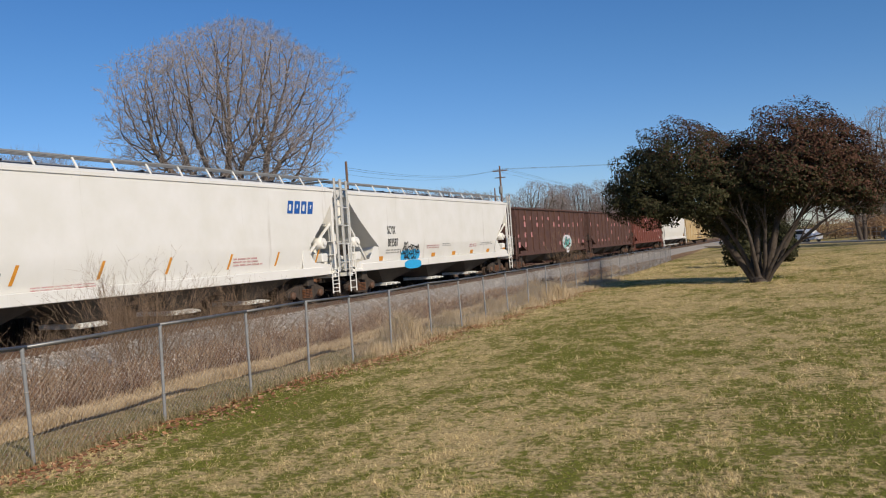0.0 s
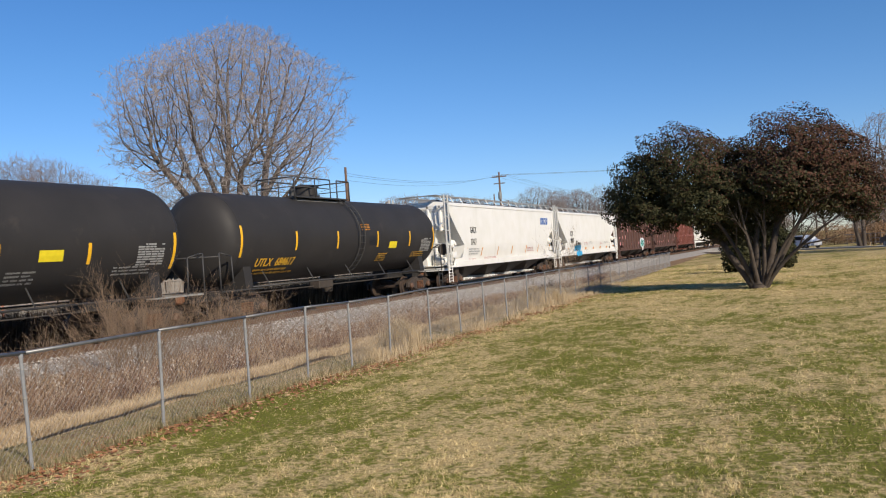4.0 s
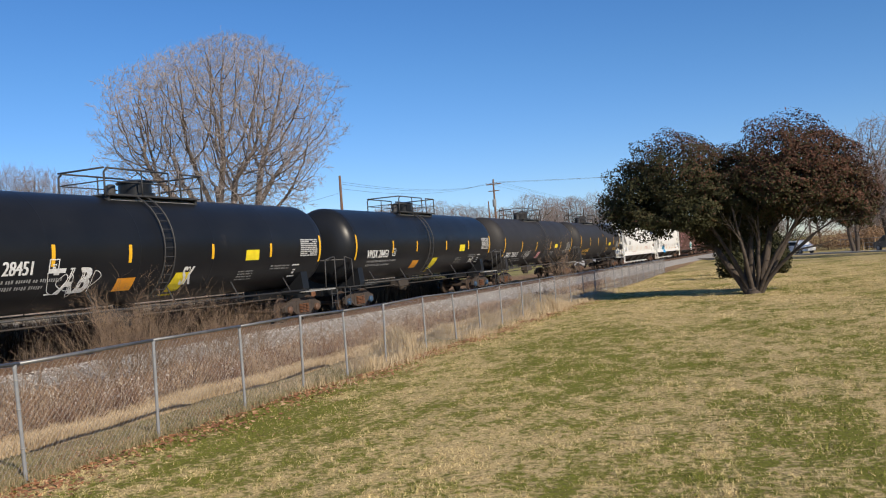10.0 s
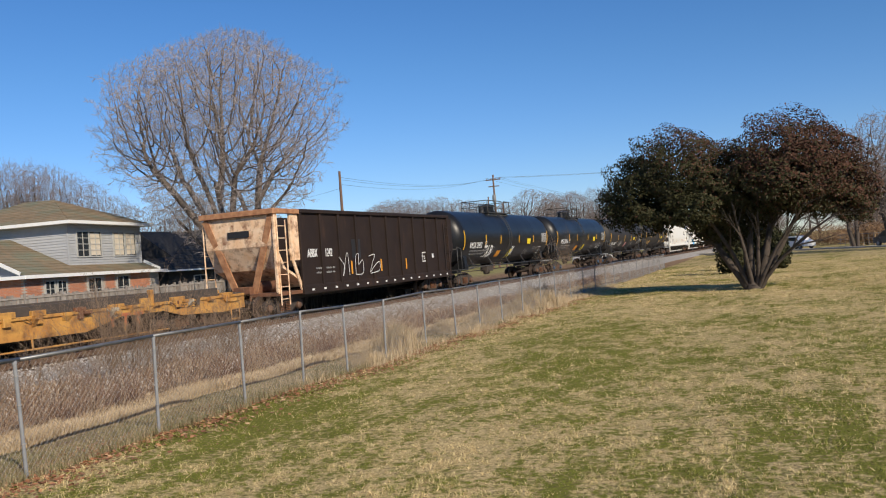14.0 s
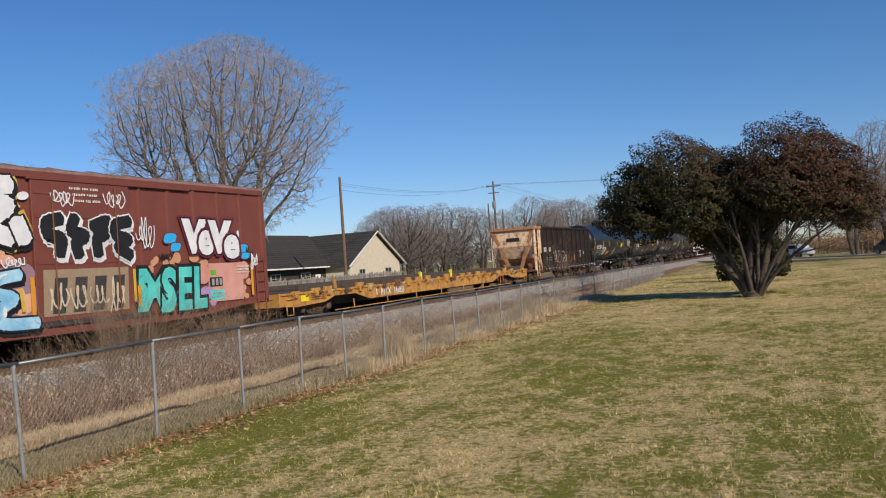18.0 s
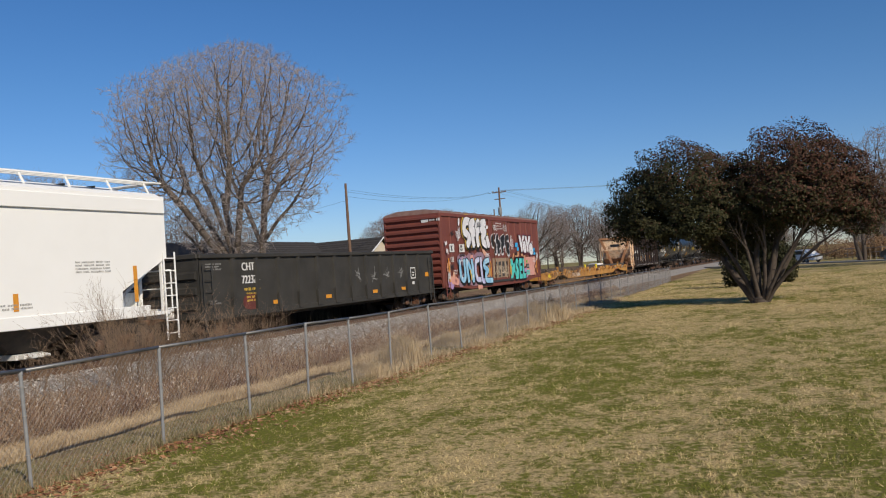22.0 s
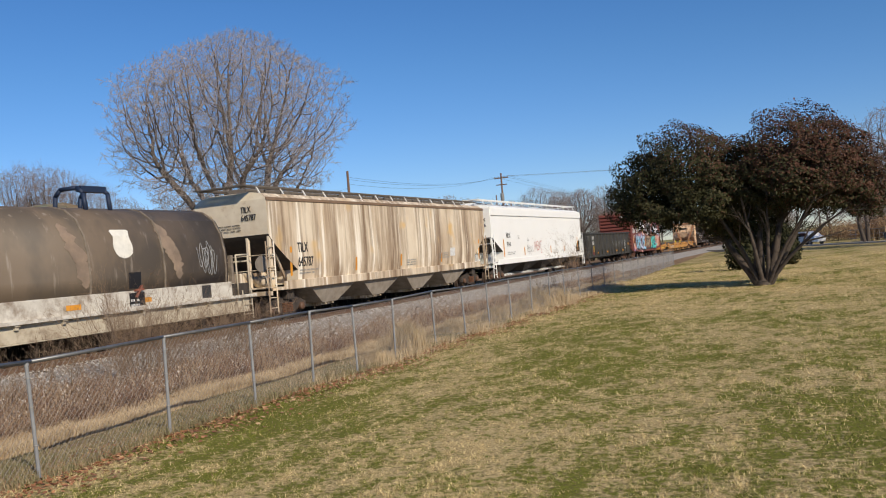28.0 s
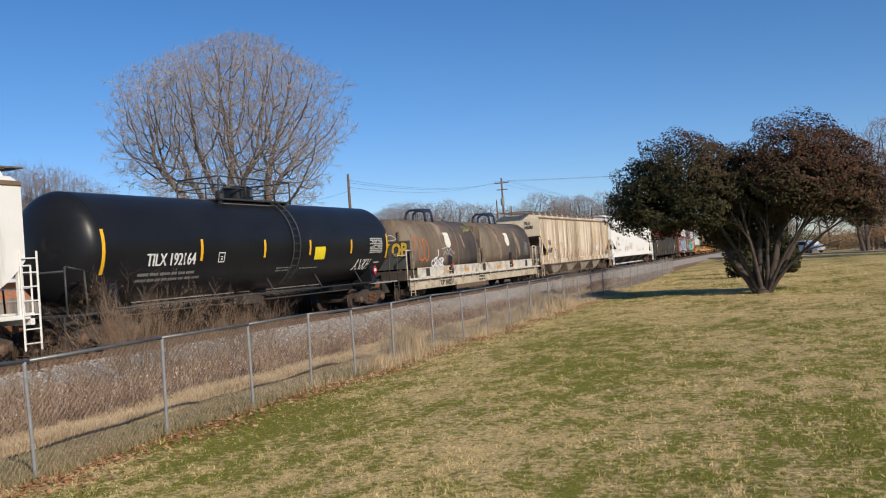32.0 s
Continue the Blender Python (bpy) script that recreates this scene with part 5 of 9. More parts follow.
for u, h in ((40.52, 1.1), (44.0, 0.5), (46.5, 0.5), (48.9, 0.45)):
    mark(car, "reflective_strip", rect(u - 0.06 - o, 1.35, u + 0.06 - o, 1.35 + h), flat_x(1.50), mark_amber, 0.008)
mark(car, "white_dots", [q for k in range(16) for q in rect(a + 0.5 + k * 0.82, 0.88, a + 0.66 + k * 0.82, 0.95)], flat_x(1.565), mark_white)
mark(car, "end_plate", rect(-0.45, 2.9, 0.45, 3.12), flat_x(0), mark_black).matrix_basis = pose(0, ea - 0.02 + 0.05, 0, 0, 0, -90)
gear(car, half, 2.1)

# long worn-yellow flat car
car, o, half = rail_car("flat_car", "long worn-yellow flat car with a dark timber deck and tie-down brackets", 9.0, 37.7)
a, b = 9.55 - o, 37.1 - o
bm = B()
low = 0.52
side = [(a, 1.02), (a, 0.62), (a + 1.0, 0.55), (a + 2.9, 0.62), (a + 3.6, 0.80), (a + 5.2, 0.80), (a + 6.4, low), (b - 6.4, low), (b - 5.2, 0.80), (b - 3.6, 0.80), (b - 2.9, 0.62), (b - 1.0, 0.55), (b, 0.62), (b, 1.02)]
for s in (-1, 1):
    prism(bm, side, "x", s * 1.36 - 0.03, s * 1.36 + 0.03)
    box(bm, s * 1.38 - 0.06, a, 0.98, s * 1.38 + 0.06, b, 1.06, 0.01)
bmesh.ops.recalc_face_normals(bm, faces=bm.faces)
part("side_sill", bm, flat_yellow, car)
part("deck", box(B(), -1.30, a, 1.0, 1.30, b, 1.10), deck_dark, car)
for s in (-1, 1):
    part("rub_rail", box(B(), s * 1.28 - 0.09, a + 1.2, 1.05, s * 1.28 + 0.08, b - 1.2, 1.30, 0.02), deck_dark, car)
for s in (-1, 1):
    e = b if s > 0 else a
    bm = box(B(), -1.38, e - 0.06, 0.6, 1.38, e + 0.06, 1.06, 0.01)
    box(bm, -0.4, e - 0.1, 1.0, 0.4, e + 0.1, 1.2, 0.02)
    part("end_sill", bm, flat_yellow, car)
    bm = B()
    for k in (-1, 1):
        pipe(bm, [(k * 1.42, e - s * 0.3, 0.6), (k * 1.42, e - s * 0.3, 0.3), (k * 1.42, e - s * 0.7, 0.3), (k * 1.42, e - s * 0.7, 0.6)], 0.02)
        pipe(bm, [(k * 1.44, e - s * 0.3, 0.85), (k * 1.44, e - s * 0.75, 0.85)], 0.018)
    part("step", bm, flat_yellow, car)
part("centre_sill", box(B(), -0.35, a + 0.3, 0.4, 0.35, b - 0.3, 1.0), grime_shade, car)
r = random.Random(3)
for k in range(24):
    y = a + 1.0 + (b - a - 2.0) * k / 23 + r.uniform(-0.2, 0.2)
    for s in (-1, 1):
        w, z = r.uniform(0.12, 0.30), r.uniform(1.10, 1.23)
        bm = box(B(), s * 1.40 - 0.05, y - w, 1.04, s * 1.40 + 0.06, y + w, z, 0.015)
        box(bm, s * 1.43 - 0.05, y - w * 0.4, 0.86, s * 1.43 + 0.05, y + w * 0.4, 1.06, 0.01)
        part("tie_down_bracket", bm, flat_yellow if r.random() < 0.66 else (rust if r.random() < 0.6 else deck_dark), car)
for k in range(34):
    y = a + 0.9 + (b - a - 1.8) * k / 33 + r.uniform(-0.12, 0.12)
    for s in (-1, 1):
        d, w = r.uniform(0.07, 0.15), r.choice((0.03, 0.05, 0.12))
        bm = prism(B(), [(s * 1.40, 1.05), (s * (1.40 + d), 1.05), (s * (1.40 + d), 0.98), (s * 1.40, 0.80 + 0.06 * (k % 3))], "y", y - w, y + w)
        if k % 3 == 0:
            rod(bm, (s * (1.38 + d), y - 0.3, 1.02), (s * 1.43, y + 0.02, 0.86), 0.015, 5)
        bmesh.ops.recalc_face_normals(bm, faces=bm.faces)
        part("tie_down_hook", bm, (flat_yellow, flat_yellow, rust, frame_cream)[k % 4], car)
for k in range(5):
    part("deck_timber", box(B(), -1.05, a + 2.5 + k * 5.2, 1.09, 1.05, a + 5.8 + k * 5.2, 1.17, 0.01), deck_dark, car)
for u in (13.2, 21.0, 24.6, 33.0):
    bm = box(B(), 1.3, u - o - 0.07, 1.05, 1.44, u - o + 0.07, 1.42, 0.02)
    part("stanchion", bm, mark_lemon if u in (21.0, 24.6) else flat_yellow, car)
bm = rod(B(), (1.42, a + 3.5, 0.26), (1.42, b - 3.5, 0.30), 0.024, 5)
for k in range(7):
    rod(bm, (1.42, a + 5 + k * 2.9, 0.27), (1.40, a + 5 + k * 2.9, 0.62), 0.024, 5)
part("brake_pipe", bm, flat_yellow, car)
sx = flat_x(1.392)
mark(car, "lettering", bold(letters("PTTX", 16.9 - o, 0.60, 0.28, 0.95), 0.025) + bold(letters("147056", 18.1 - o, 0.60, 0.28, 0.85), 0.025) + rect(16.5 - o, 0.62, 16.58 - o, 0.97), sx, mark_white)
mark(car, "red_emblem", [q for k in range(3) for q in rect(31.5 - o + k * 0.45, 0.55, 31.6 - o + k * 0.45, 0.88) + rect(31.4 - o + k * 0.45, 0.8, 31.75 - o + k * 0.45, 0.88)], sx, material("faded_red", (0.42, 0.09, 0.04), (0.48, 0.2, 0.06), 9.0, 0.7))
mark(car, "stencil", bars(11.5 - o, 0.92, 1.0, 3, 0.04, 0.8, 2) + bars(34.0 - o, 0.92, 0.9, 2, 0.04, 0.8, 2), sx, mark_black)
mark(car, "patch", rect(10.8 - o, 0.72, 11.3 - o, 0.95), sx, mark_lemon)
gear(car, half, 3.2)

# boxcars
def boxcar(label, u0, u1, l, r_, paint, h, door, rows):
    car, o, half = rail_car("boxcar", label, u0, u1)
    a, b = l - o, r_ - o
    bm = B()
    box(bm, -1.49, a, 0.98, 1.49, b, h - 0.1)
    part("body", bm, paint, car)
    bm = prism(B(), [(-1.53, h - 0.14), (1.53, h - 0.14), (1.53, h - 0.04), (0.75, h + 0.13), (-0.75, h + 0.13), (-1.53, h - 0.04)], "y", a - 0.03, b + 0.03)
    for k in range(1, 12):
        y = a + (b - a) * k / 12
        prism(bm, [(-1.5, h - 0.02), (1.5, h - 0.02), (0.75, h + 0.16), (-0.75, h + 0.16)], "y", y - 0.04, y + 0.04)
    bmesh.ops.recalc_face_normals(bm, faces=bm.faces)
    part("roof", bm, material("roof_" + paint.name, (0.30, 0.20, 0.17), (0.2, 0.1, 0.08), 3.0, 0.6, dirt=(0.42, 0.38, 0.34), dirt_amt=0.35), car)
    for k in range(rows):
        y = a + 0.1 + (b - a - 0.2) * k / (rows - 1)
        if door[0] - o - 0.15 < y < door[1] - o + 0.15:
            continue
        for s in (-1, 1):
            part("side_post", prism(B(), [(s * 1.48, y - 0.07), (s * 1.48, y + 0.07), (s * 1.54, y + 0.04), (s * 1.54, y - 0.04)], "z", 1.0, h - 0.16), paint, car)
    for s in (-1, 1):
        part("top_chord", box(B(), s * 1.51 - 0.04, a, h - 0.26, s * 1.51 + 0.05, b, h - 0.1, 0.01), paint, car)
        bm = prism(B(), [(a, 0.98), (a, 0.86), (a + 1.2, 0.86), (a + 3.6, 0.66), (b - 3.6, 0.66), (b - 1.2, 0.86), (b, 0.86), (b, 0.98)], "x", s * 1.49 - 0.03, s * 1.49 + 0.03)
        bmesh.ops.recalc_face_normals(bm, faces=bm.faces)
        part("side_sill", bm, paint, car)
        d0, d1 = door[0] - o, door[1] - o
        dr = part("door", box(B(), s * 1.52 - 0.03, d0, 0.98, s * 1.52 + 0.05, d1, h - 0.28, 0.01), paint, car, "ribbed sliding door")
        for z in np.linspace(1.25, h - 0.6, 6):
            part("door_rib", box(B(), s * 1.57 - 0.01, d0 + 0.06, z - 0.03, s * 1.57 + 0.015, d1 - 0.06, z + 0.03), paint, dr)
        part("lower_door_track", box(B(), s * 1.56 - 0.05, d0 - 0.7, 0.86, s * 1.56 + 0.03, d1 + 0.7, 0.98, 0.01), steel_dark, car)
        part("upper_door_track", box(B(), s * 1.56 - 0.05, d0 - 0.1, h - 0.3, s * 1.56 + 0.04, d1 + 2.4, h - 0.22, 0.01), paint, car)
        bm = B()
        for y in (d0 + 0.55, d1 - 0.55):
            rod(bm, (s * 1.62, y, 1.0), (s * 1.62, y, h - 0.35), 0.02, 5)
        part("lock_rod", bm, rust, dr)
    for y, s in ((a, -1), (b, 1)):
        bm = B()
        n = 11
        for k in range(n):
            z = 1.15 + (h - 1.45) * k / (n - 1) if n > 1 else 1.2
            d = 0.13
            rib = prism(B(), [(y, z - 0.14), (y + s * d, z - 0.05), (y + s * d, z + 0.05), (y, z + 0.14)], "x", -1.42, 1.42)
            bmesh.ops.recalc_face_normals(rib, faces=rib.faces)
            part("end_rib", rib, paint, car)
        box(bm, -1.5, y - 0.04, h - 0.3, 1.5, y + 0.06, h - 0.1)
        for k in (-1, 1):
            box(bm, k * 1.47 - 0.05, y - 0.08, 0.86, k * 1.47 + 0.05, y + 0.08, h - 0.12, 0.01)
        bmesh.ops.recalc_face_normals(bm, faces=bm.faces)
        part("end_wall", bm, paint, car, "corrugated end wall")
        for k in (-1, 1):
            part("ladder", ladder(k * 1.56, y - s * 0.6, y - s * 0.15, 0.42, 2.4 if s > 0 else 1.9, 6, 0.016), paint, car)
        bm = box(B(), -1.45, min(y, y + s * 0.35), 0.86, 1.45, max(y, y + s * 0.35), 0.9)
        box(bm, -0.3, min(y, y + s * 0.4), 0.66, 0.3, max(y, y + s * 0.4), 1.0, 0.02)
        part("end_platform", bm, grime_shade, car)
    part("brake_wheel", lathe(B(), [(0, 0.26), (0.03, 0.28), (0.06, 0.26), (0.03, 0.05)], (-0.9, a - 0.2, 1.7), "y", 16), steel_dark, car)
    part("centre_sill", box(B(), -0.35, a, 0.55, 0.35, b, 0.98), grime_shade, car)
    gear(car, half, 2.2)
    return car, o


car, o = boxcar("red-brown boxcar covered in bubble-letter graffiti", -7.6, 9.0, -7.0, 8.64, box_red, 4.62, (-0.5, 2.6), 15)
sx, px = flat_x(1.545), flat_x(1.49)


def lobes_piece(rows, fill, line, at, rim=None, edge=0.07, inner=(), swell=1.0):
    """A throw-up of swollen lobes that overlap one another, each with its own outline."""
    base = 0.006
    if rim:
        mark(car, "graffiti_halo", [q for y, z, w, h, ln in rows for q in blob(y - o, z, w * swell + edge * 1.9, h * swell + edge * 1.9, 12, 3.2, ln)], at, rim, 0.002)
    for y, z, w, h, ln in rows:
        mark(car, "graffiti_outline", blob(y - o, z, w * swell + edge, h * swell + edge, 12, 3.4, ln), at, line, base)
        mark(car, "graffiti_letter", blob(y - o, z, w * swell, h * swell, 12, 3.4, ln), at, fill, base + 0.0035)
        base += 0.006
    if inner:
        mark(car, "graffiti_line", [q for p in inner for q in stroke(curve([(y - o, z) for y, z in p]), 0.06)], at, line, base + 0.002)


r = random.Random(12)
for tone, places in ((spray_pink, ((-6.3, 1.9, 0.3), (-6.1, 1.3, 0.35), (-5.4, 1.15, 0.3), (-3.0, 2.15, 0.25), (-1.2, 2.5, 0.25), (-1.0, 1.5, 0.3), (-2.1, 1.0, 0.3))), (flat_paint("peach_spray", (0.58, 0.30, 0.16)), ((5.2, 2.2, 0.22), (7.5, 1.7, 0.16), (3.2, 2.25, 0.16), (4.1, 2.25, 0.2), (5.6, 2.3, 0.2), (7.5, 1.25, 0.15))), (flat_paint("lilac_spray", (0.42, 0.28, 0.52)), ((-6.2, 1.05, 0.25), (-4.6, 2.2, 0.2), (5.6, 1.2, 0.3)))):
    mark(car, "graffiti_ground", [q for y, z, s in places for k in range(3) for q in blob(y + r.uniform(-0.3, 0.3) - o, z + r.uniform(-0.18, 0.18), s * r.uniform(0.5, 1.0), s * r.uniform(0.4, 0.9), 8, 2.2, r.uniform(-0.3, 0.3))], sx, tone, 0.003)
def bubble(paths, w, fill, line, at, rim=None, edge=0.075, first=0.006):
    """Swollen letters: each a thick brush path with a heavy outline, one lapping the next."""
    def fat(p, d):
        c_ = curve(p, 4)
        return stroke(c_, d) + [q for y, z in c_[::2] for q in blob(y, z, d * 0.52, d * 0.48, 8, 2.2)]
    paths = [[(y - o, z) for y, z in p] for p in paths]
    if rim:
        mark(car, "graffiti_halo", [q for p in paths for q in fat(p, w + edge * 3.6)], at, rim, 0.001)
    mark(car, "graffiti_shadow", [q for p in paths for q in fat([(y + 0.05, z - 0.06) for y, z in p], w + edge * 2.2)], at, line, 0.005)
    for k, p in enumerate(paths):
        mark(car, "graffiti_outline", fat(p, w + edge * 1.3), at, line, first + 0.005 + 0.009 * k)
        mark(car, "graffiti_letter", fat(p, w), at, fill[k % len(fill)], first + 0.0095 + 0.009 * k)


# white throw-up with a gold rim
bubble([[(-3.28, 4.14), (-3.74, 4.18), (-4.04, 3.98), (-4.08, 3.65), (-3.74, 3.5), (-3.45, 3.3), (-3.7, 3.0)],
        [(-2.78, 4.14), (-3.1, 4.05), (-3.2, 3.79), (-2.75, 3.66), (-3.0, 3.4), (-2.93, 3.0)],
        [(-2.40, 3.9), (-2.11, 4.12), (-1.97, 3.91), (-2.32, 3.6), (-2.36, 3.3), (-2.3, 3.02)],
        [(-1.18, 4.15), (-1.6, 4.08), (-1.66, 3.77), (-1.2, 3.68), (-1.55, 3.4), (-1.55, 3.12), (-1.2, 2.98)],
        [(-0.92, 3.25), (-0.80, 2.98)]], 0.42, (spray_white,), spray_black, flat_x(1.548), spray_gold)
mark(car, "graffiti_drop", blob(-4.75 - o, 4.12, 0.11, 0.2, 10, 2, 0.2) + blob(-0.72 - o, 3.92, 0.16, 0.10, 10, 2, 0.3), flat_x(1.548), spray_white, 0.014)
mark(car, "graffiti_line", [q for k in range(3) for q in stroke(curve(scribble(-2.45 + 0.22 * k - o, 3.85, 0.3, 0.35, 2, 50 + k)), 0.035)], flat_x(1.61), spray_black, 0.008)
# blue and lilac letters with heavy outlines over a pale cloud
mark(car, "graffiti_ground", [q for y, z, a_, c_ in ((-4.6, 2.2, 0.7, 0.3), (-3.4, 2.25, 0.6, 0.3), (-2.2, 2.3, 0.7, 0.28), (-1.0, 2.1, 0.5, 0.3), (-4.9, 1.2, 0.4, 0.4), (-0.9, 1.5, 0.45, 0.5), (-3.0, 1.0, 0.8, 0.2)) for q in blob(y - o, z, a_, c_, 10, 2.2, 0.1)], sx, material("mauve_haze", (0.33, 0.17, 0.20), (0.24, 0.19, 0.26), 3.0, 0.6), 0.002)
bubble([[(-5.0, 2.1), (-4.98, 1.69), (-4.9, 1.3), (-4.58, 1.16), (-4.36, 1.42), (-4.40, 2.1)],
        [(-3.96, 1.12), (-4.04, 1.64), (-4.1, 2.1), (-3.74, 1.87), (-3.45, 1.36), (-3.28, 1.13), (-3.28, 1.66), (-3.36, 2.1)],
        [(-2.43, 2.16), (-2.82, 2.05), (-2.93, 1.64), (-2.78, 1.18), (-2.32, 1.09)],
        [(-2.11, 2.18), (-2.11, 1.66), (-2.01, 1.09), (-1.75, 1.0)],
        [(-1.02, 2.11), (-1.56, 2.01), (-1.66, 1.76), (-1.16, 1.59), (-1.5, 1.35), (-1.44, 1.05), (-0.6, 1.0)]], 0.27, (spray_bluegrad, spray_bluegrad, spray_lilac, spray_lilac, spray_bluegrad), spray_black, flat_x(1.55), None, 0.07)
mark(car, "graffiti_shine", [q for y in (-4.98, -4.1, -2.75, -2.1, -1.45) for q in stroke(curve([(y - 0.08 - o, 1.95), (y - o, 2.1), (y + 0.14 - o, 2.14)]), 0.05)] + [q for y in (-4.9, -3.4, -2.8, -1.4) for q in blob(y - o, 1.3, 0.05, 0.12, 8, 2)], flat_x(1.60), spray_white, 0.006)
mark(car, "graffiti_line", stroke([(-3.72 - o, 1.6), (-3.62 - o, 1.15)], 0.14) + stroke([(-0.95 - o, 1.75), (-0.9 - o, 1.3)], 0.1), flat_x(1.60), spray_gold, 0.004)
# black throw-up with white outlines on the door
bubble([[(0.22, 3.40), (-0.12, 3.3), (-0.08, 3.03), (0.27, 2.92), (0.22, 2.62)],
        [(0.68, 3.40), (0.60, 3.12), (0.97, 3.0), (0.72, 2.82), (0.76, 2.58)],
        [(1.30, 3.25), (1.72, 3.36), (1.66, 3.08), (1.38, 2.92), (1.38, 2.60)],
        [(2.42, 3.38), (2.02, 3.28), (2.02, 3.03), (2.40, 2.90), (2.08, 2.72), (2.42, 2.52)]], 0.33, (spray_black,), spray_white, flat_x(1.585), None, 0.05)
# a faded grey and tan piece below it
mark(car, "graffiti_ground", rect(-0.35 - o, 1.1, 2.35 - o, 2.2, 1, 0.05), flat_x(1.585), flat_paint("faded_tan_spray", (0.33, 0.24, 0.16)), 0.003)
mark(car, "graffiti_letter", [q for k in range(4) for q in rect(-0.1 + 0.62 * k - o, 1.15, 0.28 + 0.62 * k - o, 2.0, 1, 0.12)], flat_x(1.585), steel_dark, 0.006)
mark(car, "graffiti_line", [q for k in range(4) for q in stroke(curve(scribble(-0.2 + k * 0.62 - o, 1.15, 0.6, 0.9, 4, 30 + k)), 0.045)], flat_x(1.59), flat_paint("cream_spray", (0.62, 0.52, 0.38)), 0.006)
# teal letters
for k, (ch, y, w) in enumerate((("M", 2.65, 1.05), ("S", 3.6, 0.75), ("E", 4.25, 0.7), ("L", 4.9, 0.7))):
    sq = w / (0.62 * 1.1 / 0.7)
    mark(car, "graffiti_outline", letters(ch, y - o, 0.98, 1.1, sq, 0.11, 0.1), flat_x(1.55), spray_black, 0.004 + 0.006 * k)
    mark(car, "graffiti_letter", letters(ch, y - o, 0.98, 1.1, sq, 0.05, 0.1), flat_x(1.55), spray_teal, 0.008 + 0.006 * k)
mark(car, "graffiti_line", stroke([(2.6 - o, 2.1), (2.6 - o, 1.3)], 0.1), flat_x(1.59), spray_gold, 0.004)
# small white throw-up with a blue edge
lobes_piece([(4.1, 2.95, 0.25, 0.14, 0.3), (4.3, 2.7, 0.2, 0.12, 0.4), (7.35, 2.6, 0.28, 0.16, 0.4), (7.5, 2.4, 0.2, 0.1, 0.4)], spray_sky, spray_maroon, flat_x(1.546), None, 0.03)
for k, (ch, y, w) in enumerate((("V", 4.65, 0.85), ("e", 5.3, 0.75), ("V", 5.8, 0.85), ("e", 6.45, 0.85))):
    sq = w / (0.62 * 0.85 / 0.7)
    zz = (2.6, 2.55, 2.58, 2.42)[k]
    mark(car, "graffiti_halo", letters(ch, y - o, zz, 0.85, sq, 0.15, 0.1), flat_x(1.55), spray_maroon, 0.003 + 0.007 * k)
    mark(car, "graffiti_outline", letters(ch, y - o, zz, 0.85, sq, 0.115, 0.1), flat_x(1.55), spray_black, 0.005 + 0.007 * k)
    mark(car, "graffiti_letter", letters(ch, y - o, zz, 0.85, sq, 0.075, 0.1), flat_x(1.55), spray_white, 0.008 + 0.007 * k)
mark(car, "graffiti_drop", blob(7.15 - o, 3.0, 0.08, 0.2, 10, 2, 0.2) + blob(7.0 - o, 2.42, 0.1, 0.07, 10, 2, 0.3), flat_x(1.55), spray_white, 0.02)
# rose panel with small squares of colour
pale_rose = material("rose_spray", (0.62, 0.33, 0.28), (0.55, 0.25, 0.20), 2.2, 0.6)
mark(car, "graffiti_ground", rect(5.6 - o, 1.05, 7.3 - o, 2.2, 2, 0.04) + blob(7.4 - o, 1.95, 0.25, 0.28, 8) + blob(5.4 - o, 1.9, 0.3, 0.3, 8), sx, pale_rose, 0.005)
mark(car, "graffiti_square", rect(5.75 - o, 1.85, 6.0 - o, 2.0), flat_x(1.55), flat_paint("lime_spray", (0.10, 0.45, 0.03)), 0.006)
mark(car, "graffiti_square", rect(5.7 - o, 1.5, 6.3 - o, 1.78), flat_x(1.55), spray_black, 0.006)
mark(car, "graffiti_square", rect(5.7 - o, 1.1, 6.35 - o, 1.4), flat_x(1.55), spray_teal, 0.006)
mark(car, "graffiti_line", [q for k in range(3) for q in rect(5.78 + 0.18 * k - o, 1.54, 5.9 + 0.18 * k - o, 1.74)] + rect(5.8 - o, 1.18, 6.25 - o, 1.22) + rect(5.8 - o, 1.28, 6.25 - o, 1.32), flat_x(1.56), mark_grey, 0.006)
mark(car, "spray_tag", [q for y, z, w, h, s in ((-5.35, 3.2, 0.6, 0.7, 1), (0.0, 3.75, 0.7, 0.45, 2), (1.7, 3.75, 0.7, 0.45, 3), (2.75, 2.7, 0.7, 0.9, 4), (-6.8, 2.9, 0.3, 0.3, 5), (-6.7, 2.5, 0.3, 0.3, 6), (-6.7, 1.2, 0.4, 0.5, 7), (-1.4, 2.3, 0.6, 0.25, 8), (7.7, 2.0, 0.4, 0.5, 9)) for q in stroke(curve(scribble(y - o, z, w, h, 7, s)), 0.03)], flat_x(1.585), spray_white, 0.01)
mark(car, "spray_tag", [q for y, z, w, h, s in ((-5.95, 3.4, 0.4, 0.3, 1), (-3.7, 2.45, 0.6, 0.5, 2), (-2.6, 2.55, 0.5, 0.25, 6), (-5.0, 2.35, 0.8, 0.2, 7), (-6.3, 1.7, 0.5, 0.4, 8), (3.6, 2.35, 0.5, 0.2, 3), (7.4, 2.2, 0.5, 0.5, 4)) for q in stroke(curve(scribble(y - o, z, w, h, 7, s)), 0.03)], flat_x(1.56), spray_black, 0.01)
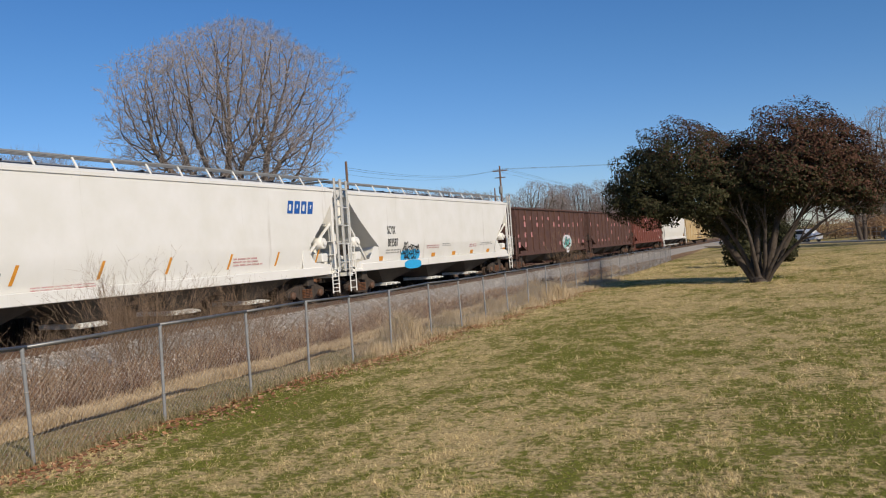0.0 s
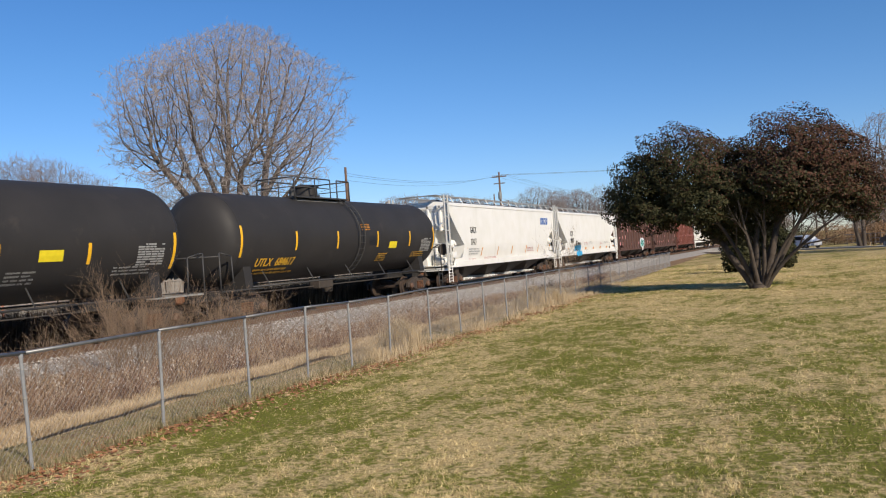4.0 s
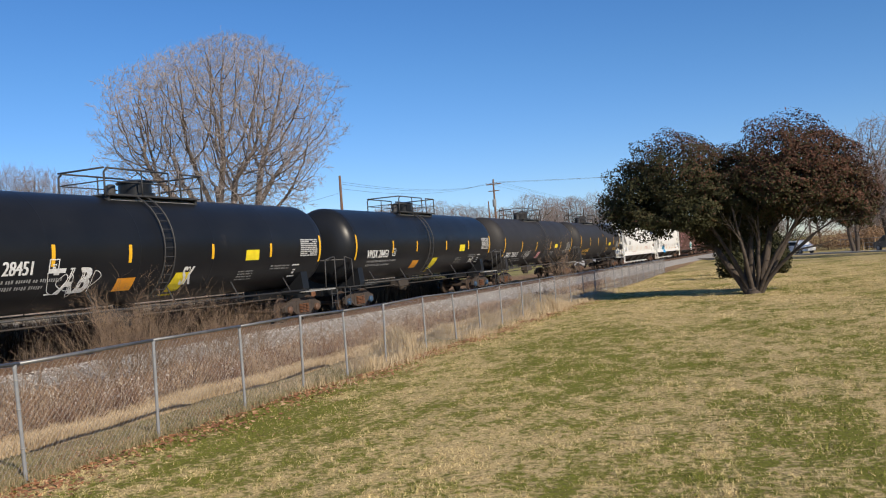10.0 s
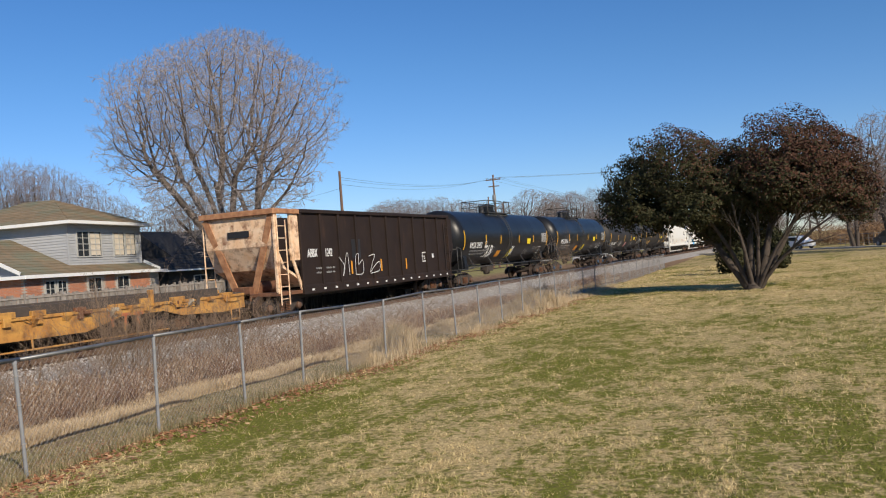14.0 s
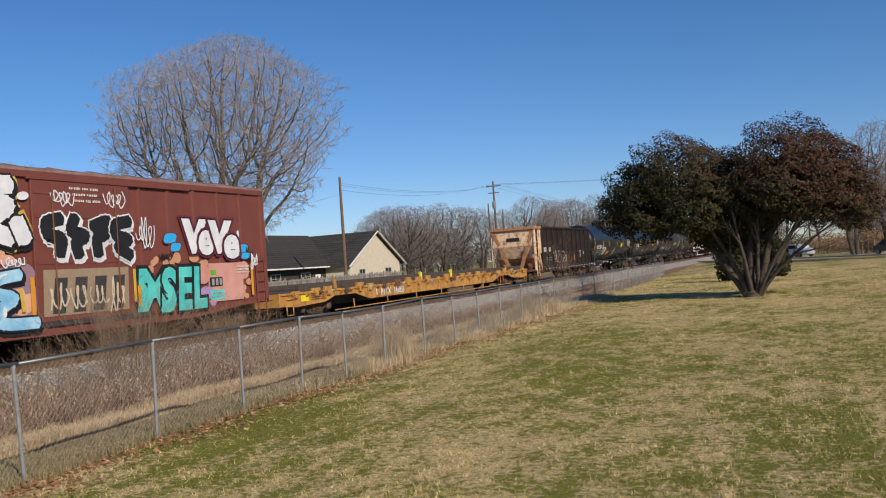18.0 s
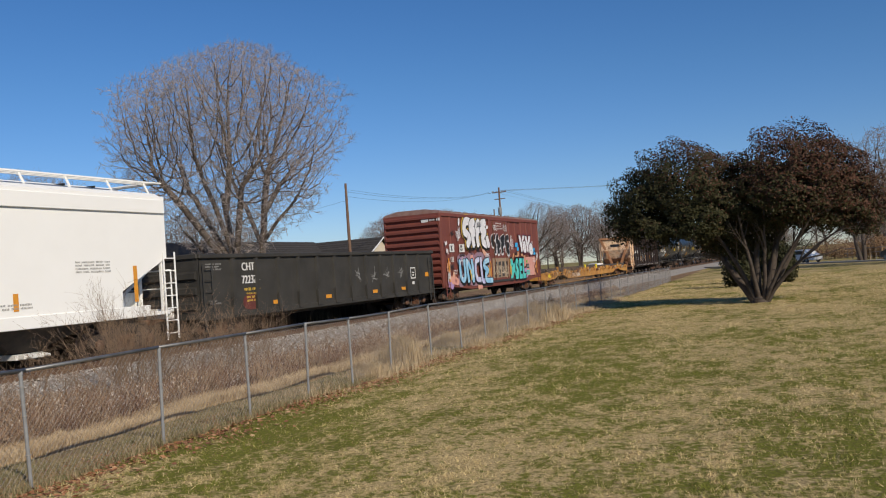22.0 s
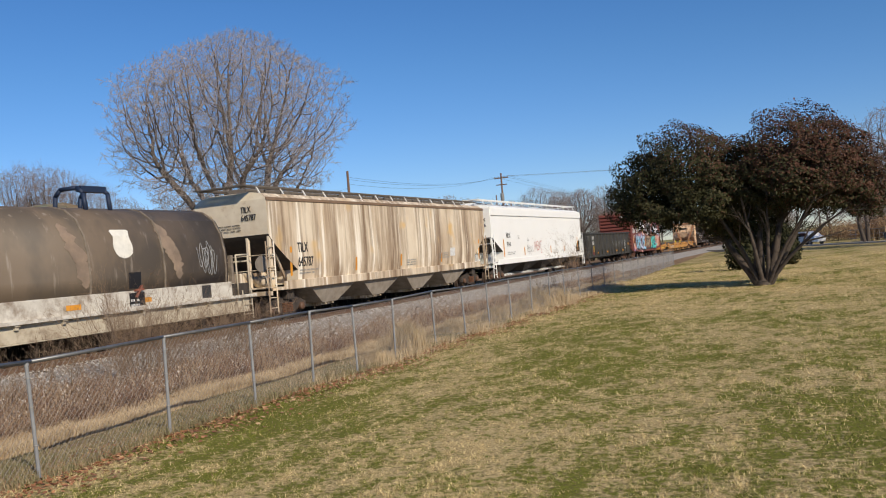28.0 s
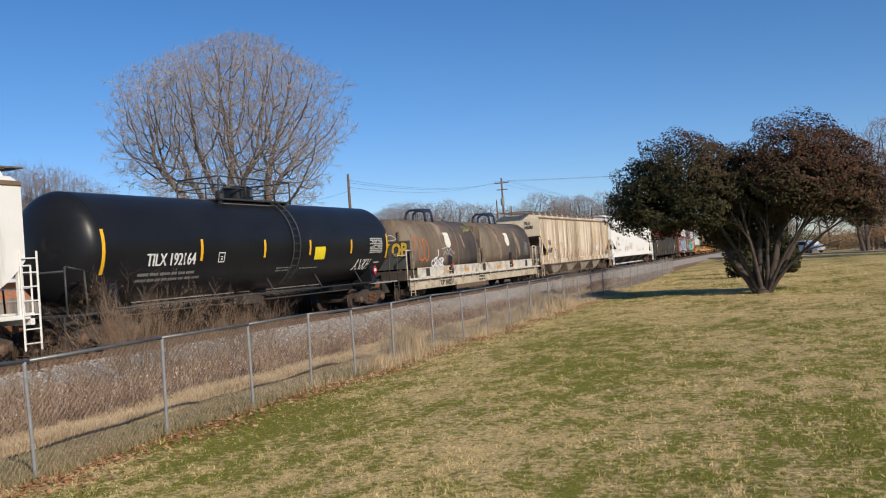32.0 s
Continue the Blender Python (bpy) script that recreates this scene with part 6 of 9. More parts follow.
mark(car, "emblem_panel", rect(-6.15 - o, 2.6, -5.55 - o, 3.0) + rect(-4.9 - o, 2.58, -4.2 - o, 2.98), sx, mark_white, 0.006)
mark(car, "panel_lettering", bold(letters("K", -6.0 - o, 2.67, 0.26, 0.9, 0.02), 0.03) + bold(letters("CS", -4.84 - o, 2.66, 0.26, 0.75, 0.02), 0.03), sx, spray_black, 0.010)
mark(car, "lettering", bold(letters("138", -6.15 - o, 2.1, 0.27, 0.7), 0.02) + bold(letters("67", -4.7 - o, 2.1, 0.27, 0.6), 0.02), sx, mark_white, 0.012)
mark(car, "stencil", bars(0.6 - o, 4.2, 0.9, 1, 0.07, 0.5, 1) + bars(0.7 - o, 4.05, 0.8, 1, 0.07, 0.5, 2) + bars(0.75 - o, 3.9, 0.8, 1, 0.07, 0.5, 3) + bars(-5.9 - o, 1.7, 0.5, 3, 0.05, 0.6, 5) + bars(7.0 - o, 2.1, 0.6, 3, 0.06, 0.5, 6), flat_x(1.585), mark_white, 0.004)
mark(car, "end_stencil", rect(0.0, 4.1, 0.38, 4.30) + bars(0.45, 4.28, 0.5, 1, 0.15, 0.5, 3), flat_x(0), mark_white).matrix_basis = pose(0.55, -7.08 - o, 0, 0, 0, -90)
for u, h in ((-6.45, 1.15), (-0.62, 0.9), (2.75, 0.55), (7.75, 1.0)):
    mark(car, "reflective_strip", rect(u - 0.06 - o, 1.15, u + 0.06 - o, 1.15 + h), flat_x(1.585), mark_amber, 0.008)
boxcar("long cream and ochre boxcar near the head of the train", 239.6, 268.0, 240.3, 267.3, material("ochre_cream", (0.50, 0.40, 0.24), (0.42, 0.27, 0.10), 0.8, 0.6, dirt=(0.30, 0.14, 0.06), dirt_amt=0.35, stretch=STREAK), 4.5, (251.5, 256), 16)

# coil car with two weathered hoods
car, o, half = rail_car("coil_car", "cream coil car with two weathered brown steel hoods", -86.5, -66.8)
a, b = -86.0 - o, -67.2 - o
ARCH = [(-1.42, 1.50), (-1.46, 1.9), (-1.44, 2.45), (-1.34, 2.95), (-1.12, 3.38), (-0.75, 3.66), (-0.3, 3.78), (0.3, 3.78), (0.75, 3.66), (1.12, 3.38), (1.34, 2.95), (1.44, 2.45), (1.46, 1.9), (1.42, 1.50)]


def arch_x(z):
    pts = sorted((z_, x_) for x_, z_ in ARCH if x_ > 0)
    return float(np.interp(z, [p[0] for p in pts], [p[1] for p in pts]))


band_tan = material("band_tan", (0.26, 0.21, 0.155), (0.13, 0.105, 0.08), 6.0, 0.7)
latch_rust = material("latch_rust", (0.30, 0.10, 0.06), (0.16, 0.06, 0.04), 8.0, 0.8)
cream = flat_paint("cream_patch", (0.80, 0.77, 0.68))
bare_tan = material("bare_tan", (0.30, 0.22, 0.155), (0.18, 0.135, 0.10), 2.6, 0.7)


def ragged(cy, cz, ry, rz, lean, seed):
    """A worn-through patch with an uneven edge."""
    r = random.Random(seed)
    edge = []
    for i in range(19):
        k = i / 18 * 2 - 1
        w = ry * math.sqrt(max(1 - k * k, 0))
        edge.append((rz * k, lean * rz * k - w * r.uniform(0.55, 1.15), lean * rz * k + w * r.uniform(0.5, 1.2)))
    return [[(cy + a0, cz + z0), (cy + b0, cz + z0), (cy + b1, cz + z1), (cy + a1, cz + z1)] for (z0, a0, b0), (z1, a1, b1) in zip(edge, edge[1:])]


def shield(y, z, w, h):
    """A badge with a notched crown and a rounded foot."""
    rows = [(0.0, 0.06), (0.06, 0.30), (0.16, 0.43), (0.32, 0.5), (0.5, 0.5), (0.64, 0.44), (0.78, 0.42), (0.87, 0.46), (0.95, 0.5), (1.0, 0.42)]
    return [[(y - w * a_, z + h * p), (y + w * a_, z + h * p), (y + w * c_, z + h * q), (y - w * c_, z + h * q)] for (p, a_), (q, c_) in zip(rows, rows[1:])]


for h0, h1 in ((-85.2, -77.3), (-76.4, -68.3)):
    y0, y1 = h0 - o, h1 - o
    bm = prism(B(), ARCH, "y", y0, y1)
    for f in bm.faces:
        f.smooth = abs(f.normal.y) < 0.5
    hood = part("hood", bm, hood_tan, car, "weathered brown steel hood")
    for k in range(4):
        y = y0 + 0.1 + (y1 - y0 - 0.2) * k / 3
        bm = prism(B(), [(x * 1.012, 1.5 + (z - 1.5) * 1.010) for x, z in ARCH], "y", y - 0.03, y + 0.03)
        part("hood_band", bm, band_tan, hood)
    ym = (y0 + y1) / 2
    for d in (-0.42, 0.42):
        bm = pipe(B(), [(-0.55, ym + d, 3.7), (-0.5, ym + d, 4.15), (-0.3, ym + d, 4.32), (0.3, ym + d, 4.32), (0.5, ym + d, 4.15), (0.55, ym + d, 3.7)], 0.06, 8)
        part("lifting_eye", bm, hood_blue, hood)
    part("lifting_bar", bar(B(), (0.35, ym - 0.42, 4.28), (0.35, ym + 0.42, 4.28), 0.22, 0.16), hood_blue, hood)
    mark(car, "white_patch", shield(ym + (0.12 if h0 < -80 else -0.1), 2.36, 0.66, 0.76), arch_x, cream, 0.012)
    for q, (dy, z, ry, rz, lean) in enumerate(((1.55, 2.75, 0.26, 0.6, -0.35), (1.85, 2.2, 0.22, 0.5, -0.1), (-1.75, 2.75, 0.24, 0.55, -0.35), (-1.5, 2.15, 0.24, 0.5, -0.1)) if h0 > -80 else ((2.0, 2.7, 0.12, 0.4, -0.3),)):
        mark(car, "bare_patch", ragged(ym + dy, z, ry, rz, lean, q), arch_x, bare_tan, 0.010)
    mark(car, "black_patch", rect(ym - 0.05, 1.56, ym + 0.4, 1.98, 2), arch_x, spray_black, 0.014)
    mark(car, "black_plate", rect(ym - 0.1, 1.09, ym + 0.45, 1.44), flat_x(1.482), spray_black, 0.008)
    mark(car, "plate_stencil", bars(ym - 0.06, 1.28, 0.3, 2, 0.07, 0.8, 4), flat_x(1.482), mark_white, 0.012)
    part("latch", bar(bar(B(), (1.5, ym + 0.12, 1.32), (1.56, ym + 0.3, 1.62), 0.1, 0.05), (1.52, ym + 0.08, 1.5), (1.55, ym + 0.36, 1.52), 0.09, 0.05), latch_rust, car, "rusty hood latch")
    if h0 > -80:
        mark(car, "spray_tag", stroke(curve(scribble(y1 - 1.3, 1.85, 0.8, 1.0, 11, 3)), 0.022), arch_x, mark_grey, 0.012)
orange_spray = flat_paint("orange_spray", (0.45, 0.14, 0.04))
loops = [(-85.0, 2.3), (-84.85, 2.75), (-84.55, 2.85), (-84.4, 2.5), (-84.6, 2.1), (-84.5, 1.85), (-84.1, 1.9), (-83.95, 2.3), (-84.05, 2.65), (-83.85, 2.8), (-83.6, 2.55), (-83.55, 2.1), (-83.75, 1.8), (-84.0, 1.95)]
mark(car, "orange_graffiti", stroke(curve([(y - o, z) for y, z in loops]), 0.10), arch_x, orange_spray, 0.012)
mark(car, "red_scrawl", stroke(curve([(-80.9 - o, 2.1), (-80.5 - o, 2.2), (-80.55 - o, 2.6), (-80.2 - o, 2.65), (-80.25 - o, 2.3), (-79.95 - o, 2.35)]), 0.035), arch_x, latch_rust, 0.011)
tag_lines = ([(-83.3, 1.78), (-83.5, 1.72), (-83.45, 1.56), (-83.2, 1.55)], [(-82.9, 1.86), (-83.15, 1.8), (-82.95, 1.66), (-83.1, 1.5), (-83.25, 1.56)], [(-82.95, 1.84), (-82.6, 1.9)], [(-82.78, 1.86), (-82.82, 1.5)],
             [(-82.6, 1.8), (-82.62, 1.52), (-82.4, 1.56), (-82.42, 1.8)], [(-82.05, 1.84), (-82.25, 1.76), (-82.22, 1.54), (-82.02, 1.58), (-82.1, 1.68)], [(-81.75, 1.85), (-81.95, 1.78), (-81.8, 1.68), (-81.95, 1.56), (-81.7, 1.54)], [(-81.62, 1.52), (-81.6, 1.84), (-81.4, 1.76), (-81.58, 1.66), (-81.38, 1.5), (-81.2, 1.52)], [(-82.38, 1.95), (-82.4, 2.2)])
mark(car, "white_graffiti", [q for p in tag_lines for q in stroke(curve([(-83.25 + 0.62 * (y + 83.5) + 0.25 * (z - 1.6) - o, 1.5 + 1.1 * (z - 1.5)) for y, z in p]), 0.075)], arch_x, spray_white, 0.014)
mark(car, "white_line", [q for p in ([(-81.6, 2.12), (-81.0, 2.16), (-80.85, 1.95), (-80.55, 2.1), (-80.2, 1.85), (-80.05, 1.98)], [(-81.5, 1.82), (-81.2, 1.98), (-81.05, 1.84), (-80.7, 1.9), (-80.5, 1.75)], [(-81.1, 2.3), (-80.95, 2.1), (-81.05, 2.02)], [(-80.75, 2.3), (-80.65, 2.12), (-80.5, 2.08)]) for q in stroke(curve([(y - 0.4 - o, z + 0.2) for y, z in p]), 0.022)], arch_x, spray_white, 0.014)
mark(car, "olive_tag", stroke(curve(scribble(-78.7 - o, 3.18, 1.1, 0.32, 7, 12)), 0.035), arch_x, flat_paint("olive_spray", (0.36, 0.34, 0.12)), 0.02)
mark(car, "dark_ring", stroke(curve([(-77.05 - o, 2.75), (-76.8 - o, 2.65), (-76.68 - o, 2.3), (-76.8 - o, 1.98), (-77.05 - o, 1.88)]), 0.12), flat_x(1.3), steel_dark, 0.012)
bm = box(B(), -1.3, -77.25 - o, 1.4, 1.3, -76.45 - o, 3.5, 0.03)
part("gap_panel", bm, hood_tan, car)
for u in (-77.15, -76.55, -85.35, -68.15):
    for s in (-1, 1):
        part("guide_post", box(B(), s * 1.45 - 0.07, u - o - 0.05, 1.45, s * 1.45 + 0.07, u - o + 0.05, 2.3, 0.01), band_tan, car)
for s in (-1, 1):
    part("side_panel", box(B(), s * 1.45 - 0.04, a + 1.2, 1.05, s * 1.45 + 0.03, b - 1.0, 1.5, 0.01), panel_pale, car)
    part("side_walkway", box(B(), s * 1.55 - 0.09, a, 1.0, s * 1.55 + 0.06, b, 1.06, 0.01), frame_cream, car)
    part("side_sill", box(B(), s * 1.46 - 0.04, a + 0.2, 0.55, s * 1.46 + 0.03, b - 0.2, 0.98, 0.02), frame_cream, car)
    part("sill_flange", box(B(), s * 1.49 - 0.06, a + 0.2, 0.53, s * 1.49 + 0.04, b - 0.2, 0.56, 0.005), frame_cream, car)
    part("walkway_edge", box(B(), s * 1.625 - 0.01, a, 0.975, s * 1.625 + 0.012, b, 1.065, 0.004), panel_pale, car)
for k in range(14):
    y = a + 0.9 + (b - a - 1.8) * k / 13
    for s in (-1, 1):
        part("side_bracket", box(box(B(), s * 1.54 - 0.08, y - 0.08, 0.93, s * 1.54 + 0.06, y + 0.08, 1.0, 0.01), s * 1.52 - 0.05, y - 0.05, 0.86, s * 1.52 + 0.04, y + 0.05, 0.94), frame_cream, car)
for k in range(7):
    y = a + 2.2 + (b - a - 4.4) * k / 6
    mark(car, "panel_mark", rect(y - 0.2, 1.09, y + 0.2, 1.46) if k % 3 == 0 else rect(y - 0.3, 1.16, y + 0.15, 1.29), flat_x(1.482), steel_dark if k % 3 == 0 else mark_amber, 0.006)
mark(car, "lettering", bold(letters("UP 210237", -82.45 - o, 0.60, 0.25, 0.95), 0.03) + bars(-77.5 - o, 0.85, 0.9, 2, 0.1, 0.5, 3), flat_x(1.492), mark_black, 0.006)
part("floor", box(B(), -1.42, a, 0.98, 1.42, b, 1.42, 0.01), grime_shade, car)
part("centre_sill", box(B(), -0.35, a, 0.5, 0.35, b, 0.98), grime_shade, car)
for y, s in ((a, -1), (b, 1)):
    bm = B()
    for k in (-1, 1):
        pipe(bm, [(k * 1.46, y - s * 0.1, 0.7), (k * 1.46, y - s * 0.1, 2.3), (k * 1.46, y - s * 0.7, 2.3), (k * 1.46, y - s * 0.7, 1.0)], 0.03)
    pipe(bm, [(-1.46, y - s * 0.1, 2.1), (1.46, y - s * 0.1, 2.1)], 0.025)
    part("end_rail", bm, frame_cream, car)
    part("ladder", ladder(1.55, min(y - s * 0.15, y - s * 0.6), max(y - s * 0.15, y - s * 0.6), 0.3, 1.2, 3), frame_cream, car)
    yh = (-85.2 if s < 0 else -68.3) - o
    bm = B()
    for k in (-1, 0, 1):
        box(bm, k * 0.8 - 0.05, yh + s * 0.02 - 0.05, 1.4, k * 0.8 + 0.05, yh + s * 0.02 + 0.05, 3.2, 0.01)
    part("end_stiffener", bm, hood_tan, car)
end_dark = material("end_dark", (0.075, 0.075, 0.07), (0.055, 0.055, 0.05), 2.0, 0.7)
mark(car, "end_panel", rect(-1.3, 1.5, 1.38, 2.75), flat_x(0), end_dark, 0.004).matrix_basis = pose(0, -85.28 - o, 0, 0, 0, -90)
mark(car, "gold_graffiti_outline", [q for k, ch in enumerate("PEYOP") for q in letters(ch, -0.95 + k * 0.46, 2.1, 0.55, 0.72, 0.11, 0.1)], flat_x(0), spray_black, 0.010).matrix_basis = pose(0, -85.28 - o, 0, 0, 0, -90)
mark(car, "gold_graffiti", [q for k, ch in enumerate("PEYOP") for q in letters(ch, -0.95 + k * 0.46, 2.1, 0.55, 0.72, 0.05, 0.1)], flat_x(0), spray_gold, 0.016).matrix_basis = pose(0, -85.28 - o, 0, 0, 0, -90)
mark(car, "spray_tag", stroke(curve(scribble(-0.5, 2.75, 0.4, 0.5, 5, 4)), 0.03) + stroke(curve([(0.1, 2.85), (0.4, 3.05), (0.7, 2.85), (0.3, 2.8)]), 0.025), flat_x(0), spray_white, 0.012).matrix_basis = pose(0, -85.28 - o, 0, 0, 0, -90)
gear(car, half, 2.0)

# ---- chain-link fence ----
POSTS = [-0.6, 1.9, 4.2, 6.26, 8.32, 10.25, 11.97, 13.59, 15.33, 17.59, 19.7, 21.71, 23.89, 26.3, 28.85, 31.27, 34.12, 37.0, 40.0, 43.0, 46.0, 49.0, 52.0, 55.5, 59.0, 62.5, 66.0, 70.0, 74.0]
fence = thing("chain_link_fence", "galvanised chain-link fence along the edge of the lawn", "fence")
rail_grey = material("fence_rail", (0.20, 0.205, 0.21), (0.14, 0.14, 0.14), 9.0, 0.45, metal=0.5, dirt=(0.12, 0.10, 0.09), dirt_amt=0.3)
wire_mat = material("fence_wire", (0.36, 0.35, 0.33), (0.27, 0.25, 0.23), 20.0, 0.6, metal=0.1)
for i, y in enumerate(POSTS):
    p = shared("fence_post", "post", lambda: lathe(B(), [(-0.3, 0.020), (1.17, 0.020), (1.17, 0.025), (1.2, 0.025), (1.22, 0.020), (1.23, 0.008)], (0, 0, 0), "z", 10), galvanised, fence)
    p.matrix_basis = pose(fence_x(y), y, float(ground_z(fence_x(y), y)), rng.uniform(-1, 1) + (3.5 if i == 3 else 0), rng.uniform(-1.5, 1.5))
    for z in (0.35, 0.75, 1.05):
        tie = shared("tie", "tie_band", lambda: lathe(B(), [(-0.006, 0.027), (0.006, 0.027)], (0, 0, 0), "z", 10), wire_mat, p)
        tie.matrix_basis = pose(0, 0, z)


def wires(y0, y1):
    """Woven diagonal wires of one span, each a thin three-sided rod."""
    H, P, R = 1.14, 0.078, 0.0021
    out = []
    for d in (-1, 1):
        k0 = math.floor((y0 - H) / P)
        for k in range(k0, math.ceil((y1 + H) / P)):
            s = k * P
            ts = [0.0, H]
            a, b = (s, s + H) if d > 0 else (s, s - H)
            lo, hi = min(a, b), max(a, b)
            if hi <= y0 or lo >= y1:
                continue
            t0 = max(0.0, (y0 - s) if d > 0 else (s - y1))
            t1 = min(H, (y1 - s) if d > 0 else (s - y0))
            if t1 > t0:
                out.append((s + d * t0, t0, s + d * t1, t1, d))
    w = np.array(out)
    za = ground_z(fence_x(w[:, 0]), w[:, 0]) + 0.03
    zb = ground_z(fence_x(w[:, 2]), w[:, 2]) + 0.03
    p = np.stack([fence_x(w[:, 0]) - 0.035 + w[:, 4] * R * 0.8, w[:, 0], za + w[:, 1]], 1)
    q = np.stack([fence_x(w[:, 2]) - 0.035 + w[:, 4] * R * 0.8, w[:, 2], zb + w[:, 3]], 1)
    off = np.array([(R, 0, 0), (-R * 0.5, R * 0.6, -R * 0.6), (-R * 0.5, -R * 0.6, R * 0.6)])
    v = np.concatenate([p[:, None] + off, q[:, None] + off], 1)
    n = np.arange(len(w))[:, None, None] * 6
    f = n + np.array([(0, 1, 4), (0, 4, 3), (1, 2, 5), (1, 5, 4), (2, 0, 3), (2, 3, 5)])
    return v, f


for y0, y1 in zip(POSTS, POSTS[1:]):
    v, f = wires(y0, y1)
    tri_mesh("mesh_panel", v, f, wire_mat, fence)
    z0, z1 = float(ground_z(fence_x(y0), y0)), float(ground_z(fence_x(y1), y1))
    part("top_rail", rod(B(), (fence_x(y0), y0, z0 + 1.21), (fence_x(y1), y1, z1 + 1.21), 0.021, 8), rail_grey, fence)

# ---- plants ----
npr = np.random.RandomState(11)


def leaf_material(name, tones, spot=1.2, rough=0.6, gloss=0.3, through=0.0):
    """Leaf colours: a tone by drifts in space, changed from leaf to leaf."""
    m = bpy.data.materials.new(name)
    m.use_nodes = True
    nt = m.node_tree
    bsdf = nt.nodes["Principled BSDF"]
    co = nt.nodes.new("ShaderNodeTexCoord").outputs["Object"]
    isl = nt.nodes.new("ShaderNodeNewGeometry").outputs["Random Per Island"]
    col = mixed(nt, band(nt, noise_at(nt, co, spot, 3.0), 0.4, 0.6), tones[0], tones[1])
    col = mixed(nt, band(nt, isl, 0.55, 0.75), col, tones[2])
    if len(tones) > 3:
        col = mixed(nt, band(nt, isl, 0.86, 0.93), col, tones[3])
    nt.links.new(col, bsdf.inputs["Base Color"])
    bsdf.inputs["Roughness"].default_value = rough
    bsdf.inputs["Specular IOR Level"].default_value = gloss
    return m


def blades(name, pts, height, width, lean, mat_, curl=0.5, bent=True):
    """Grass: each blade a narrow ribbon that bends over to its tip, or (not bent) one narrow triangle."""
    n = len(pts)
    w = npr.uniform(0, math.tau, n)
    side = np.stack([np.cos(w), np.sin(w), np.zeros(n)], 1) * (width * npr.uniform(0.6, 1.2, n))[:, None]
    v = npr.uniform(0, math.tau, n)
    tilt = np.stack([np.cos(v), np.sin(v), np.zeros(n)], 1) * (height * lean * npr.uniform(0.1, 1.0, n))[:, None]
    up = np.zeros((n, 3))
    up[:, 2] = height
    mid = pts + up * 0.6 + tilt * curl * 0.6
    tip = pts + up + tilt
    tip[:, 2] -= height * lean * 0.25
    if bent:
        verts = np.stack([pts - side, pts + side, mid - side * 0.75, mid + side * 0.75, tip], 1)
        f = np.arange(n)[:, None, None] * 5 + np.array([(0, 1, 3), (0, 3, 2), (2, 3, 4)])
    else:
        verts = np.stack([pts - side, pts + side, tip], 1)
        f = np.arange(n)[:, None, None] * 3 + np.array([(0, 1, 2)])
    return tagged(tri_mesh(name, verts, f, mat_), kind="stuff")


def branch_mesh(segs, sides):
    """Tapered rods from rows of (p, q, r1, r2)."""
    P, Q = np.array([s[0] for s in segs]), np.array([s[1] for s in segs])
    r1, r2 = np.array([s[2] for s in segs]), np.array([s[3] for s in segs])
    d = Q - P
    d /= np.linalg.norm(d, axis=1, keepdims=True) + 1e-9
    ref = np.where(np.abs(d[:, 2:3]) < 0.9, [[0, 0, 1.0]], [[1.0, 0, 0]])
    a = np.cross(d, ref)
    a /= np.linalg.norm(a, axis=1, keepdims=True)
    b = np.cross(d, a)
    w = np.arange(sides) * math.tau / sides
    ring = a[:, None] * np.cos(w)[None, :, None] + b[:, None] * np.sin(w)[None, :, None]
    v = np.concatenate([P[:, None] + ring * r1[:, None, None], Q[:, None] + ring * r2[:, None, None]], 1)
    i = np.arange(sides)
    j = (i + 1) % sides
    quad = np.concatenate([np.stack([i, j, j + sides], 1), np.stack([i, j + sides, i + sides], 1)])
    f = np.arange(len(segs))[:, None, None] * 2 * sides + quad[None]
    return v, f


def on_ground(x, y, sink=0.005):
    return np.stack([x, y, ground_z(x, y) - sink], 1)


def grass_material():
    m = bpy.data.materials.new("grass")
    m.use_nodes = True
    nt = m.node_tree
    bsdf = nt.nodes["Principled BSDF"]
    co = nt.nodes.new("ShaderNodeTexCoord").outputs["Object"]
    isl = nt.nodes.new("ShaderNodeNewGeometry").outputs["Random Per Island"]
    col = lawn_colour(nt, co)
    col = mixed(nt, band(nt, isl, 0.78, 0.84), col, (0.55, 0.44, 0.23))
    col = mixed(nt, band(nt, isl, 0.90, 0.95), col, (0.20, 0.14, 0.07))
    tone_ = nt.nodes.new("ShaderNodeHueSaturation")
    spread_ = nt.nodes.new("ShaderNodeMapRange")
    spread_.inputs[3].default_value, spread_.inputs[4].default_value = 0.62, 1.38
    nt.links.new(isl, spread_.inputs[0])
    nt.links.new(spread_.outputs[0], tone_.inputs["Value"])
    nt.links.new(col, tone_.inputs["Color"])
    nt.links.new(tone_.outputs[0], bsdf.inputs["Base Color"])
    bsdf.inputs["Roughness"].default_value = 0.85
    bsdf.inputs["Specular IOR Level"].default_value = 0.06
    return m


# the lawn, denser near the standing place
grass_mat = grass_material()
N = 780000
d = 3.5 + 70 * npr.uniform(0, 1, N) ** 2.3
ang = np.radians(npr.uniform(-6, 58, N))
x, y = -d * np.sin(ang) * 1.02, d * np.cos(ang)
keep = x > fence_x(y) + 0.1
x, y = x[keep], y[keep]
clump = 0.5 + 0.5 * np.sin(3.1 * x + 1.3 * np.sin(2.2 * y)) * np.sin(2.7 * y + 1.1 * np.sin(1.9 * x))
